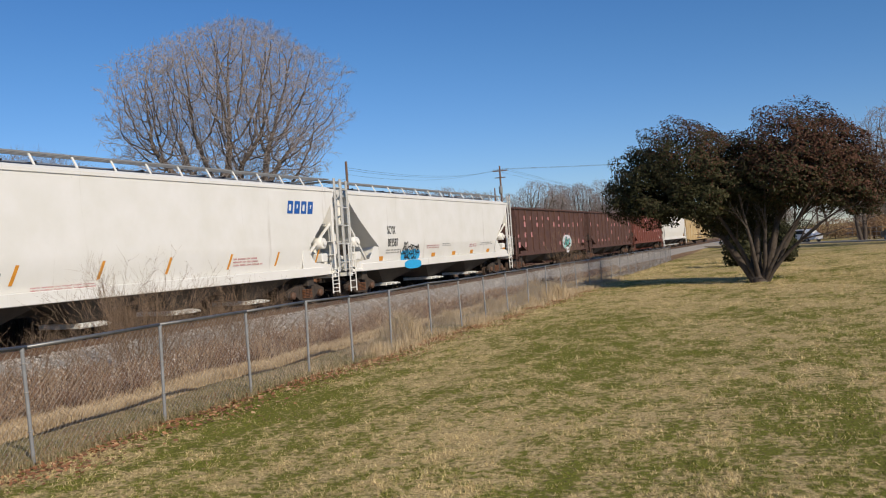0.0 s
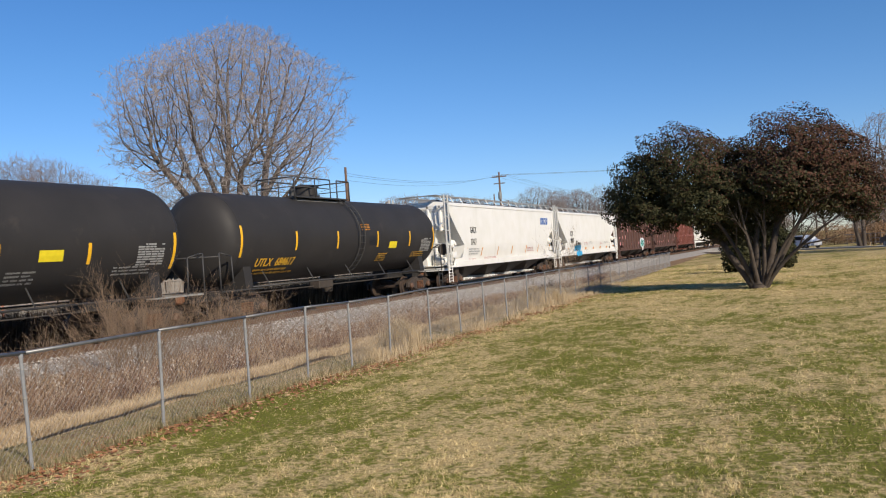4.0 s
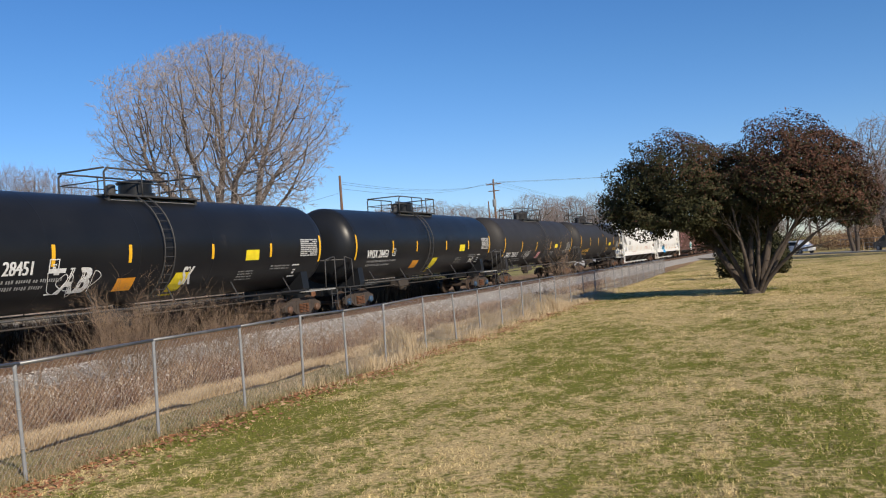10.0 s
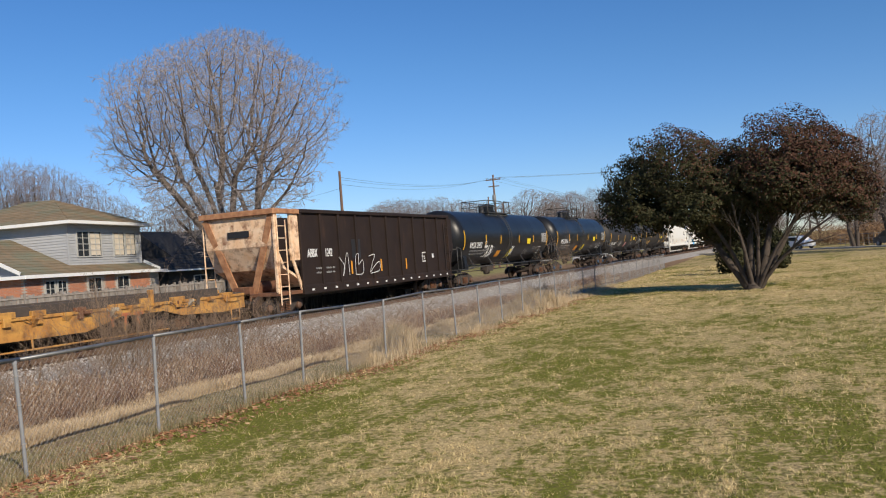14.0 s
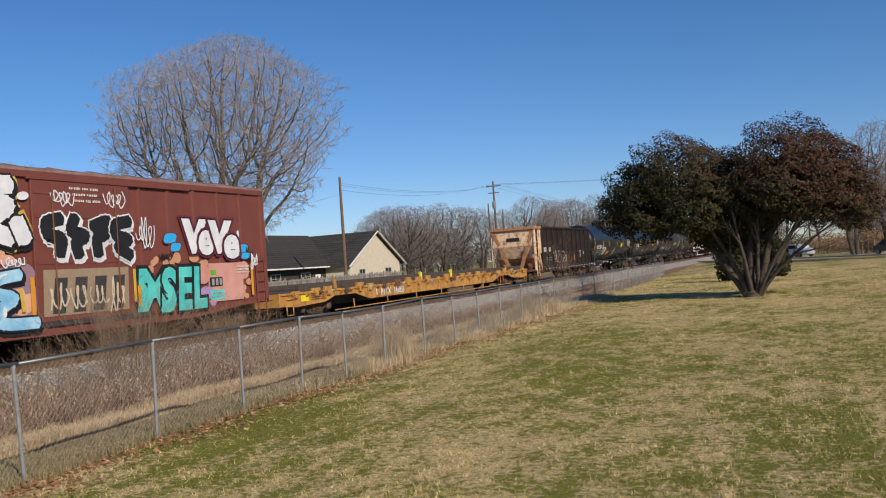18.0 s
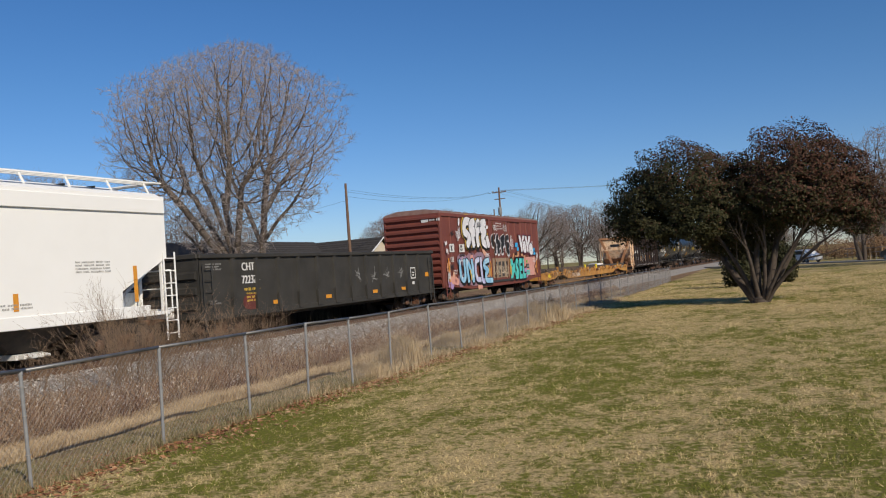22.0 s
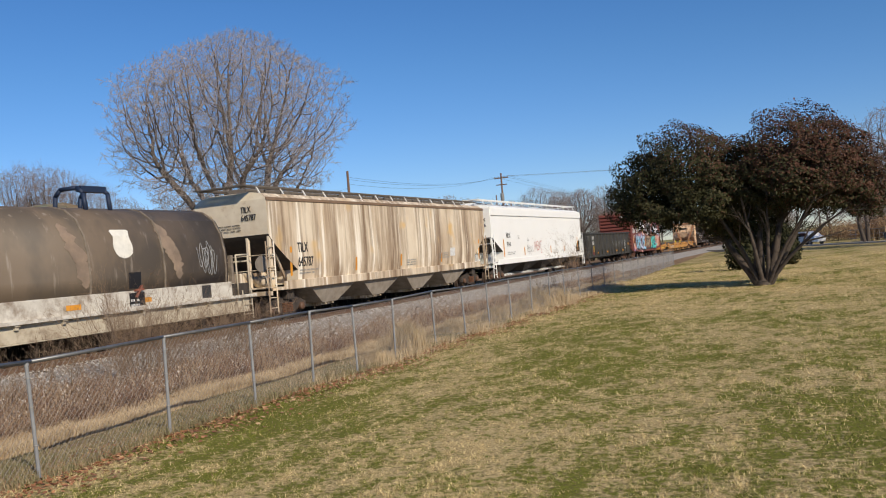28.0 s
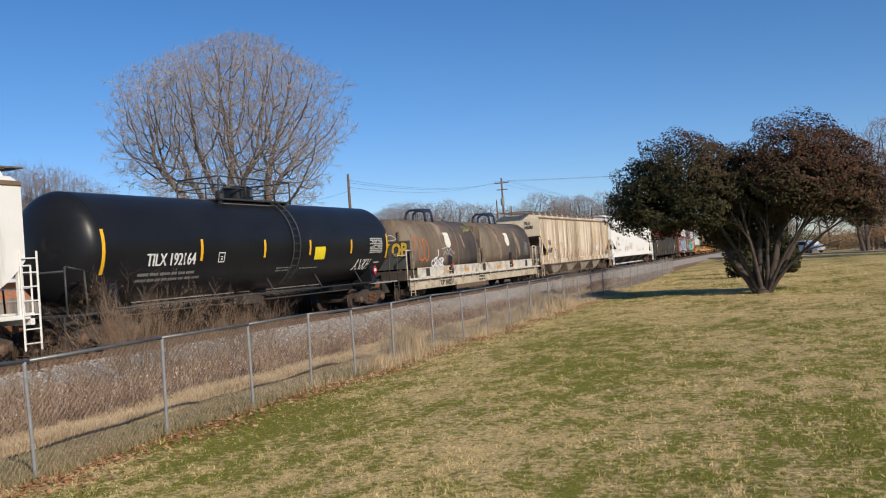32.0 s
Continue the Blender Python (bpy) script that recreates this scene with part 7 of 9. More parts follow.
tufts = np.sin(15 * x + 2.1 * np.sin(6.1 * y)) * np.sin(13 * y + 1.9 * np.sin(7.3 * x)) + 0.6 * np.sin(31 * x + 2 * np.sin(9 * y)) * np.sin(27 * y + 1.4)
h = npr.uniform(0.012, 0.040, len(x)) * (0.7 + 0.5 * clump) * (0.95 + 0.75 * np.clip(tufts, -1, 1)) * (1 + d[keep] / 45)
lawn = blades("lawn_grass", on_ground(x, y), h, 0.0020 + 0.00032 * d[keep], 1.2, grass_mat, bent=False)
tagged(lawn, "short winter lawn grass, straw and green", "grass")

straw_mat = leaf_material("straw", ((0.52, 0.40, 0.25), (0.42, 0.305, 0.18), (0.58, 0.46, 0.30), (0.30, 0.20, 0.11)), 0.8, 0.7)
tuft_mat = leaf_material("dry_clump", ((0.50, 0.385, 0.24), (0.44, 0.33, 0.20), (0.54, 0.43, 0.28)), 1.5, 0.75)
weed_mat = leaf_material("weeds", ((0.28, 0.165, 0.11), (0.48, 0.345, 0.22), (0.13, 0.075, 0.055), (0.58, 0.47, 0.35)), 1.6, 0.85)
sedge_mat = leaf_material("grey_green_grass", ((0.24, 0.205, 0.115), (0.33, 0.25, 0.145), (0.15, 0.15, 0.06), (0.46, 0.37, 0.23)), 1.5, 0.8)
# rough grass behind the fence, low towards the straw
N = 190000
y = 1 + 47 * npr.uniform(0, 1, N) ** 1.6
k = npr.uniform(0, 1, N)
x = fence_x(y) + 0.15 - 2.1 * k
tall = (0.85 - 0.5 * k) * (0.9 + 0.4 * np.sin(2.1 * x + 1.7 * y) * np.sin(1.3 * y + 0.5))
b_ = blades("rough_grass", on_ground(x, y), npr.uniform(0.04, 0.17, N) * tall, 0.0015 + 0.00022 * y, 0.8, sedge_mat)
tagged(b_, "grey-green and brown rough grass behind the fence", "grass")
# a band of pale straw, its front edge a low wall of stems
N = 210000
y = 2 + 58 * npr.uniform(0, 1, N) ** 1.5
k = npr.uniform(0, 1, N) ** 1.5
x = fence_x(y) - 1.86 - 1.25 * k - 0.07 * np.sin(y * 1.1) - 0.05 * np.sin(y * 2.7 + 1)
b_ = blades("straw_band", on_ground(x, y), npr.uniform(0.07, 0.25, N) * (1.05 - 0.35 * k) * (0.85 + 0.3 * np.sin(y * 0.9) ** 2), 0.0016 + 0.00022 * y, 0.7, straw_mat)
tagged(b_, "band of pale dry straw beside the track", "grass")
# tall tan grass caught in the fence farther along
N = 26000
y = 11 + 34 * npr.uniform(0, 1, N)
x = fence_x(y) - 0.15 + npr.normal(0, 0.33, N)
drift = np.sin(1.7 * y + 0.6) * np.sin(0.53 * y) + npr.uniform(-0.5, 0.5, N)
keep = drift > 0.05 - 0.02 * (y - 11)
x, y, drift = x[keep], y[keep], drift[keep]
b_ = blades("fence_grass", on_ground(x, y), npr.uniform(0.08, 0.30, len(x)) * (0.7 + 0.35 * np.clip(drift, 0, 1.5)), 0.0014 + 0.00015 * y, 0.8, tuft_mat)
tagged(b_, "tan dry grass standing along the fence", "grass")
# dead weeds up to the stone bed: tangled clumps of tan and red-brown stalks, bare stones between them
M = 3900
y = 3 + 58 * npr.uniform(0, 1, M) ** 1.45
u_ = npr.uniform(0, 1, M)
left = np.minimum(-12.6 - 2.2 * np.clip((20 - y) / 10, 0, 1), fence_x(y) - 2.6)
x = np.minimum(left * u_ + (fence_x(y) - 2.75) * (1 - u_), fence_x(y) - 0.3)
patch = np.sin(1.9 * x + 0.9 * y + 1.2 * np.sin(0.8 * y)) * np.sin(0.7 * y - 1.3 * x)
keep = patch + 0.9 * (1 - u_) + npr.uniform(-0.7, 0.7, M) > 0.2
x, y, M = x[keep], y[keep], int(keep.sum())
per = 22
big = np.repeat(npr.uniform(0.14, 0.56, M), per)
cx, cy = np.repeat(x, per), np.repeat(y, per)
N = M * per
a_, d_ = npr.uniform(0, math.tau, N), np.abs(npr.normal(0, 0.5, N))
root = on_ground(cx + 0.3 * big * d_ * np.cos(a_), cy + 0.3 * big * d_ * np.sin(a_))
h = big * npr.uniform(0.45, 1.05, N) * (1.05 - 0.3 * np.clip(d_, 0, 1.5))
out = 0.75 * d_ + npr.uniform(0, 0.25, N)
tip = root + np.stack([out * np.cos(a_) * h + npr.normal(0, 0.04, N), out * np.sin(a_) * h + npr.normal(0, 0.04, N), h], 1)
bend = (root + tip) / 2 + npr.normal(0, 0.03, (N, 3))
rad = 0.0026 + 0.00018 * cy
v1, f1 = branch_mesh([(root[i], bend[i], rad[i], rad[i] * 0.8) for i in range(N)] + [(bend[i], tip[i], rad[i] * 0.8, rad[i] * 0.5) for i in range(N)], 3)
b_ = tagged(tri_mesh("dead_weeds", v1, f1, weed_mat), kind="stuff")
tagged(b_, "tan and red-brown dead weed clumps along the stone bed", "weeds")
# beyond the track: tall brown brush at the near end, short tan growth farther on
N = 40000
y = npr.uniform(5, 47, N)
x = -20.0 - 2.4 * npr.uniform(0, 1, N) ** 1.2
b_ = blades("far_brush", on_ground(x, y), npr.uniform(1.25, 1.95, N) * (0.92 + 0.1 * np.sin(y * 1.3) * np.sin(y * 0.37)), 0.014 + 0 * x, 0.45, leaf_material("brush", ((0.10, 0.068, 0.046), (0.15, 0.105, 0.068), (0.06, 0.042, 0.03)), 1.0, 0.9))
tagged(b_, "tall brown dead brush beyond the track", "weeds")
N = 24000
y = npr.uniform(45, 95, N)
x = -20.0 - 2.4 * npr.uniform(0, 1, N) ** 1.2
b_ = blades("far_weeds", on_ground(x, y), npr.uniform(0.15, 0.5, N), 0.016 + 0 * x, 0.5, leaf_material("far_straw", ((0.30, 0.22, 0.12), (0.38, 0.29, 0.16), (0.20, 0.145, 0.085)), 1.0, 0.9))
tagged(b_, "short tan dead weeds beyond the track", "weeds")
# pale seed heads among the weeds
N = 9000
y = npr.uniform(3, 60, N)
x = fence_x(y) - npr.uniform(2.9, 6.2, N)
pts = on_ground(x, y)
pts[:, 2] += npr.uniform(0.12, 0.42, N)
b_ = blades("seed_heads", pts, npr.uniform(0.02, 0.045, N), 0.009 + 0 * pts[:, 0], 0.8, leaf_material("seed_head", ((0.58, 0.52, 0.46), (0.46, 0.40, 0.35), (0.66, 0.60, 0.54)), 1.0, 0.9))
tagged(b_, "pale seed heads on dead weeds", "weeds")
# fallen leaves under the fence
N = 15000
y = npr.uniform(2, 36, N)
x = fence_x(y) + npr.normal(0.10, 0.34, N) + 0.12 * np.sin(2.3 * y)
pts = on_ground(x, y, -0.015)
w = npr.uniform(0, math.tau, N)
s = npr.uniform(0.014, 0.042, N)
e1 = np.stack([np.cos(w), np.sin(w), npr.uniform(-0.4, 0.4, N)], 1) * s[:, None]
e2 = np.stack([-np.sin(w), np.cos(w), npr.uniform(-0.4, 0.6, N)], 1) * (s * 0.6)[:, None]
v = np.stack([pts - e1, pts - e2, pts + e1, pts + e2], 1)
f = np.arange(N)[:, None, None] * 4 + np.array([(0, 1, 2), (0, 2, 3)])
lv = tri_mesh("fallen_leaves", v, f, leaf_material("fallen_leaf", ((0.30, 0.13, 0.06), (0.22, 0.10, 0.055), (0.42, 0.21, 0.10), (0.55, 0.36, 0.2)), 2.0, 0.8))
tagged(lv, "brown fallen leaves gathered along the fence", "leaves", kind="stuff")


def tuft(label, x, y, r, h, n, mat_):
    """An airy clump of tall dry grass, highest in its middle and leaning outwards."""
    a, d_ = npr.uniform(0, math.tau, n), np.clip(np.abs(npr.normal(0, 0.45, n)), 0, 1.3)
    p = on_ground(x + r * d_ * np.cos(a), y + r * d_ * np.sin(a))
    hh = h * npr.uniform(0.35, 1.1, n) * (1.05 - 0.45 * d_)
    ob = blades("dry_grass_clump", p, hh, 0.0014 + 0.00013 * y, 0.6, mat_, 0.3)
    return tagged(ob, label, "grass", "dry grass clumps")


for x, y, r, h in ((-8.4, 16.6, 0.62, 0.85), (-8.75, 17.5, 0.55, 0.55), (-8.1, 14.6, 0.5, 0.38), (-9.0, 20.6, 0.6, 0.5), (-9.1, 24.0, 0.6, 0.55), (-9.0, 26.6, 0.7, 0.6), (-9.2, 28.6, 0.8, 0.95), (-9.0, 30.2, 0.7, 0.75), (-9.5, 31.6, 0.8, 0.7), (-9.6, 34.0, 0.8, 0.5)):
    tuft("tall clump of pale dry grass at the fence", x, y, r, h, 2200, tuft_mat)


# ---- trees ----
def grow(r, start, direction, length, radius, level, shape, out):
    """One limb, bending, with side limbs; shape holds the habit."""
    n = shape["steps"][level]
    p, d = np.array(start, float), np.array(direction, float)
    kids = shape["kids"][level] if level < len(shape["kids"]) else 0
    spots = sorted(r.uniform(shape["bare"][level], 1.0) for _ in range(kids)) if kids else []
    for i in range(n):
        k0, k1 = i / n, (i + 1) / n
        d = d + np.array([r.gauss(0, 1), r.gauss(0, 1), r.gauss(0, 1)]) * shape["wander"] + np.array([0, 0, shape["lift"][level]]) / n
        d /= np.linalg.norm(d)
        q = p + d * length / n
        out.append((p, q, radius * (1 - 0.75 * k0), radius * (1 - 0.75 * k1), level))
        while spots and spots[0] <= k1:
            s = spots.pop(0)
            side = np.cross(d, [r.gauss(0, 1), r.gauss(0, 1), r.gauss(0, 1)])
            side /= np.linalg.norm(side) + 1e-9
            sp = r.uniform(*shape["angle"][level])
            nd = d * math.cos(sp) + side * math.sin(sp)
            base = p + (q - p) * ((s - k0) / (k1 - k0))
            grow(r, base, nd, length * r.uniform(*shape["ratio"][level]) * (1.1 - 0.45 * s), max(radius * (1 - 0.75 * s) * shape.get("taper", 0.62), shape["thin"]), level + 1, shape, out)
        p = q


def bare_tree(name, label, m, seed, stems, shape, bark, twig, split=2, group="", keep=None):
    """A leafless tree: trunk with limbs, and a crown of fine twigs."""
    r = random.Random(seed)
    segs = []
    for start, direction, length, radius in stems:
        grow(r, start, direction, length, radius, 0, shape, segs)
    if keep:
        segs = [s for s in segs if keep(s[1])]
    t = thing(name, label, "tree", m, group)
    big = [s for s in segs if s[4] < split]
    fine = [s for s in segs if s[4] >= split]
    v, f = branch_mesh(big, 7)
    trunk = tri_mesh("trunk" if len(stems) < 11 or name == "bare_tree" else "stem", v, f, bark, t)
    trunk.data.shade_smooth()
    if len(stems) > 5:
        trunk["kind"] = "stuff"
    v, f = branch_mesh(fine, 3)
    tri_mesh("crown", v, f, twig, t)
    return t


# the great bare tree beyond the track
SIDE, AWAY = np.array((0.797, 0.605, 0)), np.array((-0.605, 0.797, 0))
# height, half width and sideways shift of a crown
GREAT = [(3.0, 0.6, -0.3), (5.0, 3.0, -0.4), (7.0, 5.3, -0.2), (8.6, 6.6, 0.0), (10.8, 7.6, 0.0), (13.2, 8.5, -0.5), (14.6, 7.8, -0.2), (16.0, 6.6, 0.3), (17.3, 5.0, 0.5), (18.3, 3.2, 0.6), (19.0, 0.8, 0.8)]
DOME = [(2.5, 0.5, 0), (5.0, 4.2, 0), (8.0, 7.2, 0), (11.5, 8.2, 0), (14.5, 7.0, 0), (17.0, 4.4, 0), (18.6, 1.2, 0)]
BROOM = [(2.5, 0.4, 0), (6.0, 2.2, 0), (10.0, 4.2, 0), (14.0, 5.6, 0), (16.5, 5.2, 0), (18.0, 4.0, 0), (18.8, 2.4, 0)]


def colonised(seed, n, stems_, step, reach, kill, habit, rise):
    """Branches that grow towards free points of the crown; gives nodes and their parents."""
    r = np.random.RandomState(seed)
    zs, ws, cs = (np.array(k, float) for k in zip(*habit))
    z = zs[0] + (zs[-1] - zs[0]) * r.uniform(0, 1, n * 3) ** 0.8
    a, k = r.uniform(0, math.tau, n * 3), np.sqrt(r.uniform(0, 1, n * 3)) ** 0.85
    lump = 1 + 0.09 * np.sin(3 * a + 0.9 * z) + 0.07 * np.sin(5 * a - 1.3 * z + 1) + 0.05 * np.sin(9 * a + 2.1 * z)
    R = np.interp(z, zs, ws) * lump
    free = np.stack([R * k * np.cos(a), R * k * np.sin(a), z], 1) + np.interp(z, zs, cs)[:, None] * SIDE
    free = free[(R > 0.3) & (r.uniform(0, ws.max(), n * 3) < R)][:n]
    nodes, up = [], []
    for line_ in stems_:
        prev = -1
        for p in line_:
            if isinstance(p, int):
                prev = p
                continue
            nodes.append(np.array(p, float))
            up.append(prev)
            prev = len(nodes) - 1
    pos = np.array(nodes)
    best = np.full(len(free), 1e9)
    near_ = np.zeros(len(free), int)
    first = 0
    for _ in range(170):
        d = np.linalg.norm(free[:, None] - pos[None, first:], axis=2)
        i = d.argmin(1)
        v = d[np.arange(len(free)), i]
        better = v < best
        best = np.where(better, v, best)
        near_ = np.where(better, i + first, near_)
        live = best > kill
        free, best, near_ = free[live], best[live], near_[live]
        pull = best < reach
        if len(free) == 0 or not pull.any():
            break
        ids = np.unique(near_[pull])
        ids = ids[np.bincount(np.maximum(up, 0), minlength=len(pos))[ids] < 3]
        if len(ids) == 0:
            break
        acc = np.zeros((len(pos), 3))
        d = free[pull] - pos[near_[pull]]
        np.add.at(acc, near_[pull], d / np.linalg.norm(d, axis=1, keepdims=True))
        g = acc[ids]
        g = g / (np.linalg.norm(g, axis=1, keepdims=True) + 1e-6) + r.normal(0, 0.16, (len(ids), 3)) + np.array((0, 0, rise))
        g /= np.linalg.norm(g, axis=1, keepdims=True)
        first = len(pos)
        pos = np.concatenate([pos, pos[ids] + g * step])
        up += list(ids)
    return pos, np.array(up)


def dome_tree(name, label, m, seed, n, stems_, bark, twig, thin=0.011, twigs=(6, 2), step=0.30, kill=0.36, group="", habit=DOME, girth=0.0, spur=(0.35, 0.85), rise=0.1):
    pos, up = colonised(seed, n, stems_, step, 4.0, kill, habit, rise)
    r = np.random.RandomState(seed + 1)
    thick = np.zeros(len(pos))
    kids = np.bincount(up[up >= 0], minlength=len(pos))
    thick[kids == 0] = thin ** 2.0
    for i in range(len(pos) - 1, -1, -1):
        thick[i] = max(thick[i], thin ** 2.0)
        if up[i] >= 0:
            thick[up[i]] += thick[i]
    rad = np.minimum(thick ** (1 / 2.0), 0.36)
    first = 0
    for j, line_ in enumerate(stems_ if girth else ()):
        last = first + len(line_)
        z = pos[first:last, 2]
        rad[first:last] = np.maximum(rad[first:last], girth * (1.0 if j < 2 else 0.5) * np.clip(1 - z / 19, 0.05, 1) ** 1.4)
        first = last
    segs = [(pos[up[i]], pos[i], min(rad[up[i]], rad[i] * 1.5), rad[i]) for i in range(len(pos)) if up[i] >= 0]
    fine = [s for s in segs if s[3] < thin * 2.5]
    big = [s for s in segs if s[3] >= thin * 2.5]
    tips = np.nonzero((kids == 0) | (rad < thin * 1.6))[0]
    for i in tips:
        out = pos[i] - pos[up[i]] if up[i] >= 0 else np.array((0, 0, 1.0))
        out = out / (np.linalg.norm(out) + 1e-6)
        for _ in range(twigs[0] if kids[i] == 0 else twigs[1]):
            d = out + r.normal(0, 0.55, 3) + np.array((0, 0, 0.15))
            d /= np.linalg.norm(d)
            p, L = pos[i], r.uniform(*spur)
            q = p + d * L * 0.5
            e = q + (d + r.normal(0, 0.3, 3)) * L * 0.5
            fine += [(p, q, thin * 0.86, thin * 0.73), (q, e, thin * 0.73, thin * 0.55)]
    t = thing(name, label, "tree", m, group)
    v, f = branch_mesh(big, 7)
    tri_mesh("trunk", v, f, bark, t).data.shade_smooth()
    v, f = branch_mesh(fine, 3)
    tri_mesh("crown", v, f, twig, t)
    return t


def stem_line(points, n=4):
    out = []
    for p, q in zip(points, points[1:]):
        out += [tuple(p[k] + (q[k] - p[k]) * i / n for k in range(3)) for i in range(n)]
    return out + [points[-1]]


def limb(*rows):
    """A limb through points given as (sideways, away, height)."""
    return stem_line([tuple(SIDE * l + AWAY * d + np.array((0, 0, z))) for l, d, z in rows])


dome_tree("bare_tree", "large bare winter tree with a rounded crown behind the track", pose(-36.9, 48.6, -0.3), 5, 11500, [
    limb((0, 0, -0.3), (-0.1, 0, 3.0), (-0.4, 0, 6.5), (-0.7, 0.3, 8.6)),
    limb((1.7, 0.8, -0.3), (1.8, 0.9, 4.0), (2.2, 1.0, 8.0), (2.5, 1.0, 10.0)),
    limb((-0.5, 0.1, 7.4), (-0.1, -0.4, 10.2)),
    limb((2.15, 1.0, 7.2), (3.4, 1.6, 9.3)),
    limb((-0.1, -0.1, 2.0), (-1.2, -0.8, 4.6), (-3.2, -1.5, 7.6), (-4.4, -1.7, 9.2)),
    limb((-0.2, 0.1, 3.4), (-1.4, 0.8, 6.0), (-2.6, 1.4, 8.6)),
    limb((-0.3, 0, 4.8), (-1.3, -1.0, 8.0), (-1.9, -1.4, 9.6)),
    limb((-0.1, 0, 2.4), (-2.0, 0.3, 4.5), (-3.4, 0.6, 6.2)),
    limb((1.85, 0.9, 5.0), (3.0, 0.2, 6.6), (3.8, 0, 7.4)),
    limb((0, -0.1, 4.0), (0.4, -2.0, 7.0), (0.6, -2.8, 8.6)),
    limb((1.8, 0.9, 5.0), (0.9, 3.0, 8.0))], bark_grey, twig_mat, 0.0105, (6, 2), 0.28, 0.33, habit=GREAT, girth=0.36, spur=(0.22, 0.6), rise=0.14)

# woods of smaller bare trees
wood_twig = material("wood_twig", (0.28, 0.235, 0.22), (0.19, 0.155, 0.14), 0.4, 0.95)
kinds = []
for i in range(5):
    r = random.Random(60 + i)
    st = [stem_line([(x0, y0, -0.3), (x0 * 1.8 + r.uniform(-0.3, 0.3), y0 * 1.8 + r.uniform(-0.3, 0.3), 3.0), (x0 * 3.5 + r.uniform(-0.8, 0.8), y0 * 3.5 + r.uniform(-0.8, 0.8), 7.0)]) for x0, y0 in ((0.2, 0.1), (-0.3, 0.2), (0.1, -0.4))[:1 + i % 3]]
    kinds.append(dome_tree("bare_tree", "bare brown winter tree in the woods beyond the yards", None, 80 + i, 1000 if i % 2 else 1600, st, bark_dark, wood_twig, 0.0145 if i % 2 else 0.021, (3, 1), 0.42, 0.45, "bare trees of the woods", (DOME, BROOM, DOME, BROOM, DOME)[i], 0.2, (0.5, 1.2), 0.75 if i % 2 else 0.3))
spots = []   # place, height, and the habit where it shows
r = random.Random(5)
for x, y, h, k in ((-76.4, 64.6, 15.0, 1), (-79.5, 66.5, 15.6, 3), (-78.7, 69.5, 16.1, 1), (-74.9, 66.0, 14.6, 3), (-73.7, 67.6, 14.9, 1), (-70.9, 67.6, 13.6, 3), (-67.5, 66.9, 12.9, 1), (-64.1, 66.0, 11.0, 3), (-62.8, 67.3, 10.2, 0), (-60.1, 69.7, 10.6, 3), (-59.8, 73.8, 10.9, 0), (-58.0, 77.0, 9.5, 2), (-81.0, 60.0, 15.0, 1), (-84.0, 56.0, 15.0, 3),
                   (-55.2, 106.8, 10.4, 0), (-56.2, 111.7, 11.8, 2), (-52.9, 110.1, 11.9, 0), (-52.9, 116.5, 12.0, 4), (-53.0, 124.2, 12.2, 2), (-51.9, 130.0, 12.4, 0), (-52.9, 140.4, 12.6, 4), (-60.9, 180.0, 9.4, 2), (-50.0, 162.5, 15.6, 0), (-49.5, 173.1, 12.6, 4), (-51.6, 182.9, 14.8, 1), (-49.9, 193.7, 15.6, 2), (-44.8, 194.9, 15.8, 3), (-41.8, 205.8, 16.0, 0), (-37.1, 216.9, 15.6, 1), (-33.0, 226.0, 15.0, 2),
                   (7.4, 94.8, 13.4, 0), (9.5, 89.7, 12.2, 2), (5.2, 112.0, 12.6, 4), (0.5, 150.0, 11.5, 1)):
    spots.append((x, y, h / 9.9, k))
for _ in range(22):   # thicket beyond the second house
    k = r.random()
    spots.append((-60 - r.uniform(0, 20) - 6 * k, 116 + 60 * k + r.uniform(-6, 6), r.uniform(0.95, 1.2), None))
for _ in range(26):   # far row along the track
    k = r.random()
    spots.append((-48 - r.uniform(0, 34), 190 + 190 * k, r.uniform(1.35, 1.8), None))
for _ in range(9):   # behind the first house
    k = r.random()
    spots.append((-74 - r.uniform(0, 18), 44 + 34 * k, r.uniform(1.0, 1.3), 1 + 2 * r.randint(0, 1)))
for _ in range(28):   # beyond the road
    spots.append((r.uniform(-8, 60), r.uniform(150, 200), r.uniform(1.1, 1.7), None))
for _ in range(12):   # by the far end of the track
    spots.append((r.uniform(-14, -6), r.uniform(150, 320), r.uniform(0.9, 1.3), None))
for _ in range(34):   # low growth at the feet of the thicket
    k = r.random()
    spots.append((-53 - r.uniform(0, 26) - 6 * k, 110 + 90 * k + r.uniform(-4, 6), r.uniform(0.45, 0.75), None))
for _ in range(20):
    spots.append((-64 - r.uniform(0, 20), 52 + 28 * r.random(), r.uniform(0.45, 0.7), None))
spots = [q for q in spots if q[1] < 95 or q[0] > -0.5 * q[1] or q[3] is not None]
placed = set()
for i, (x, y, s, kind_) in enumerate(spots):
    k = i % len(kinds) if kind_ is None else kind_
    m = pose(x, y, float(ground_z(x, y)) - 0.1, 0, 0, r.uniform(0, 360)) @ Matrix.Diagonal((s * (0.34 if k in (1, 3) else 0.52), s * (0.34 if k in (1, 3) else 0.52), s * 0.52 * r.uniform(0.95, 1.05), 1))
    tree = copy_thing(kinds[k], pose(0, 0, 0)) if k in placed else kinds[k]
    placed.add(k)
    tree.matrix_basis = m

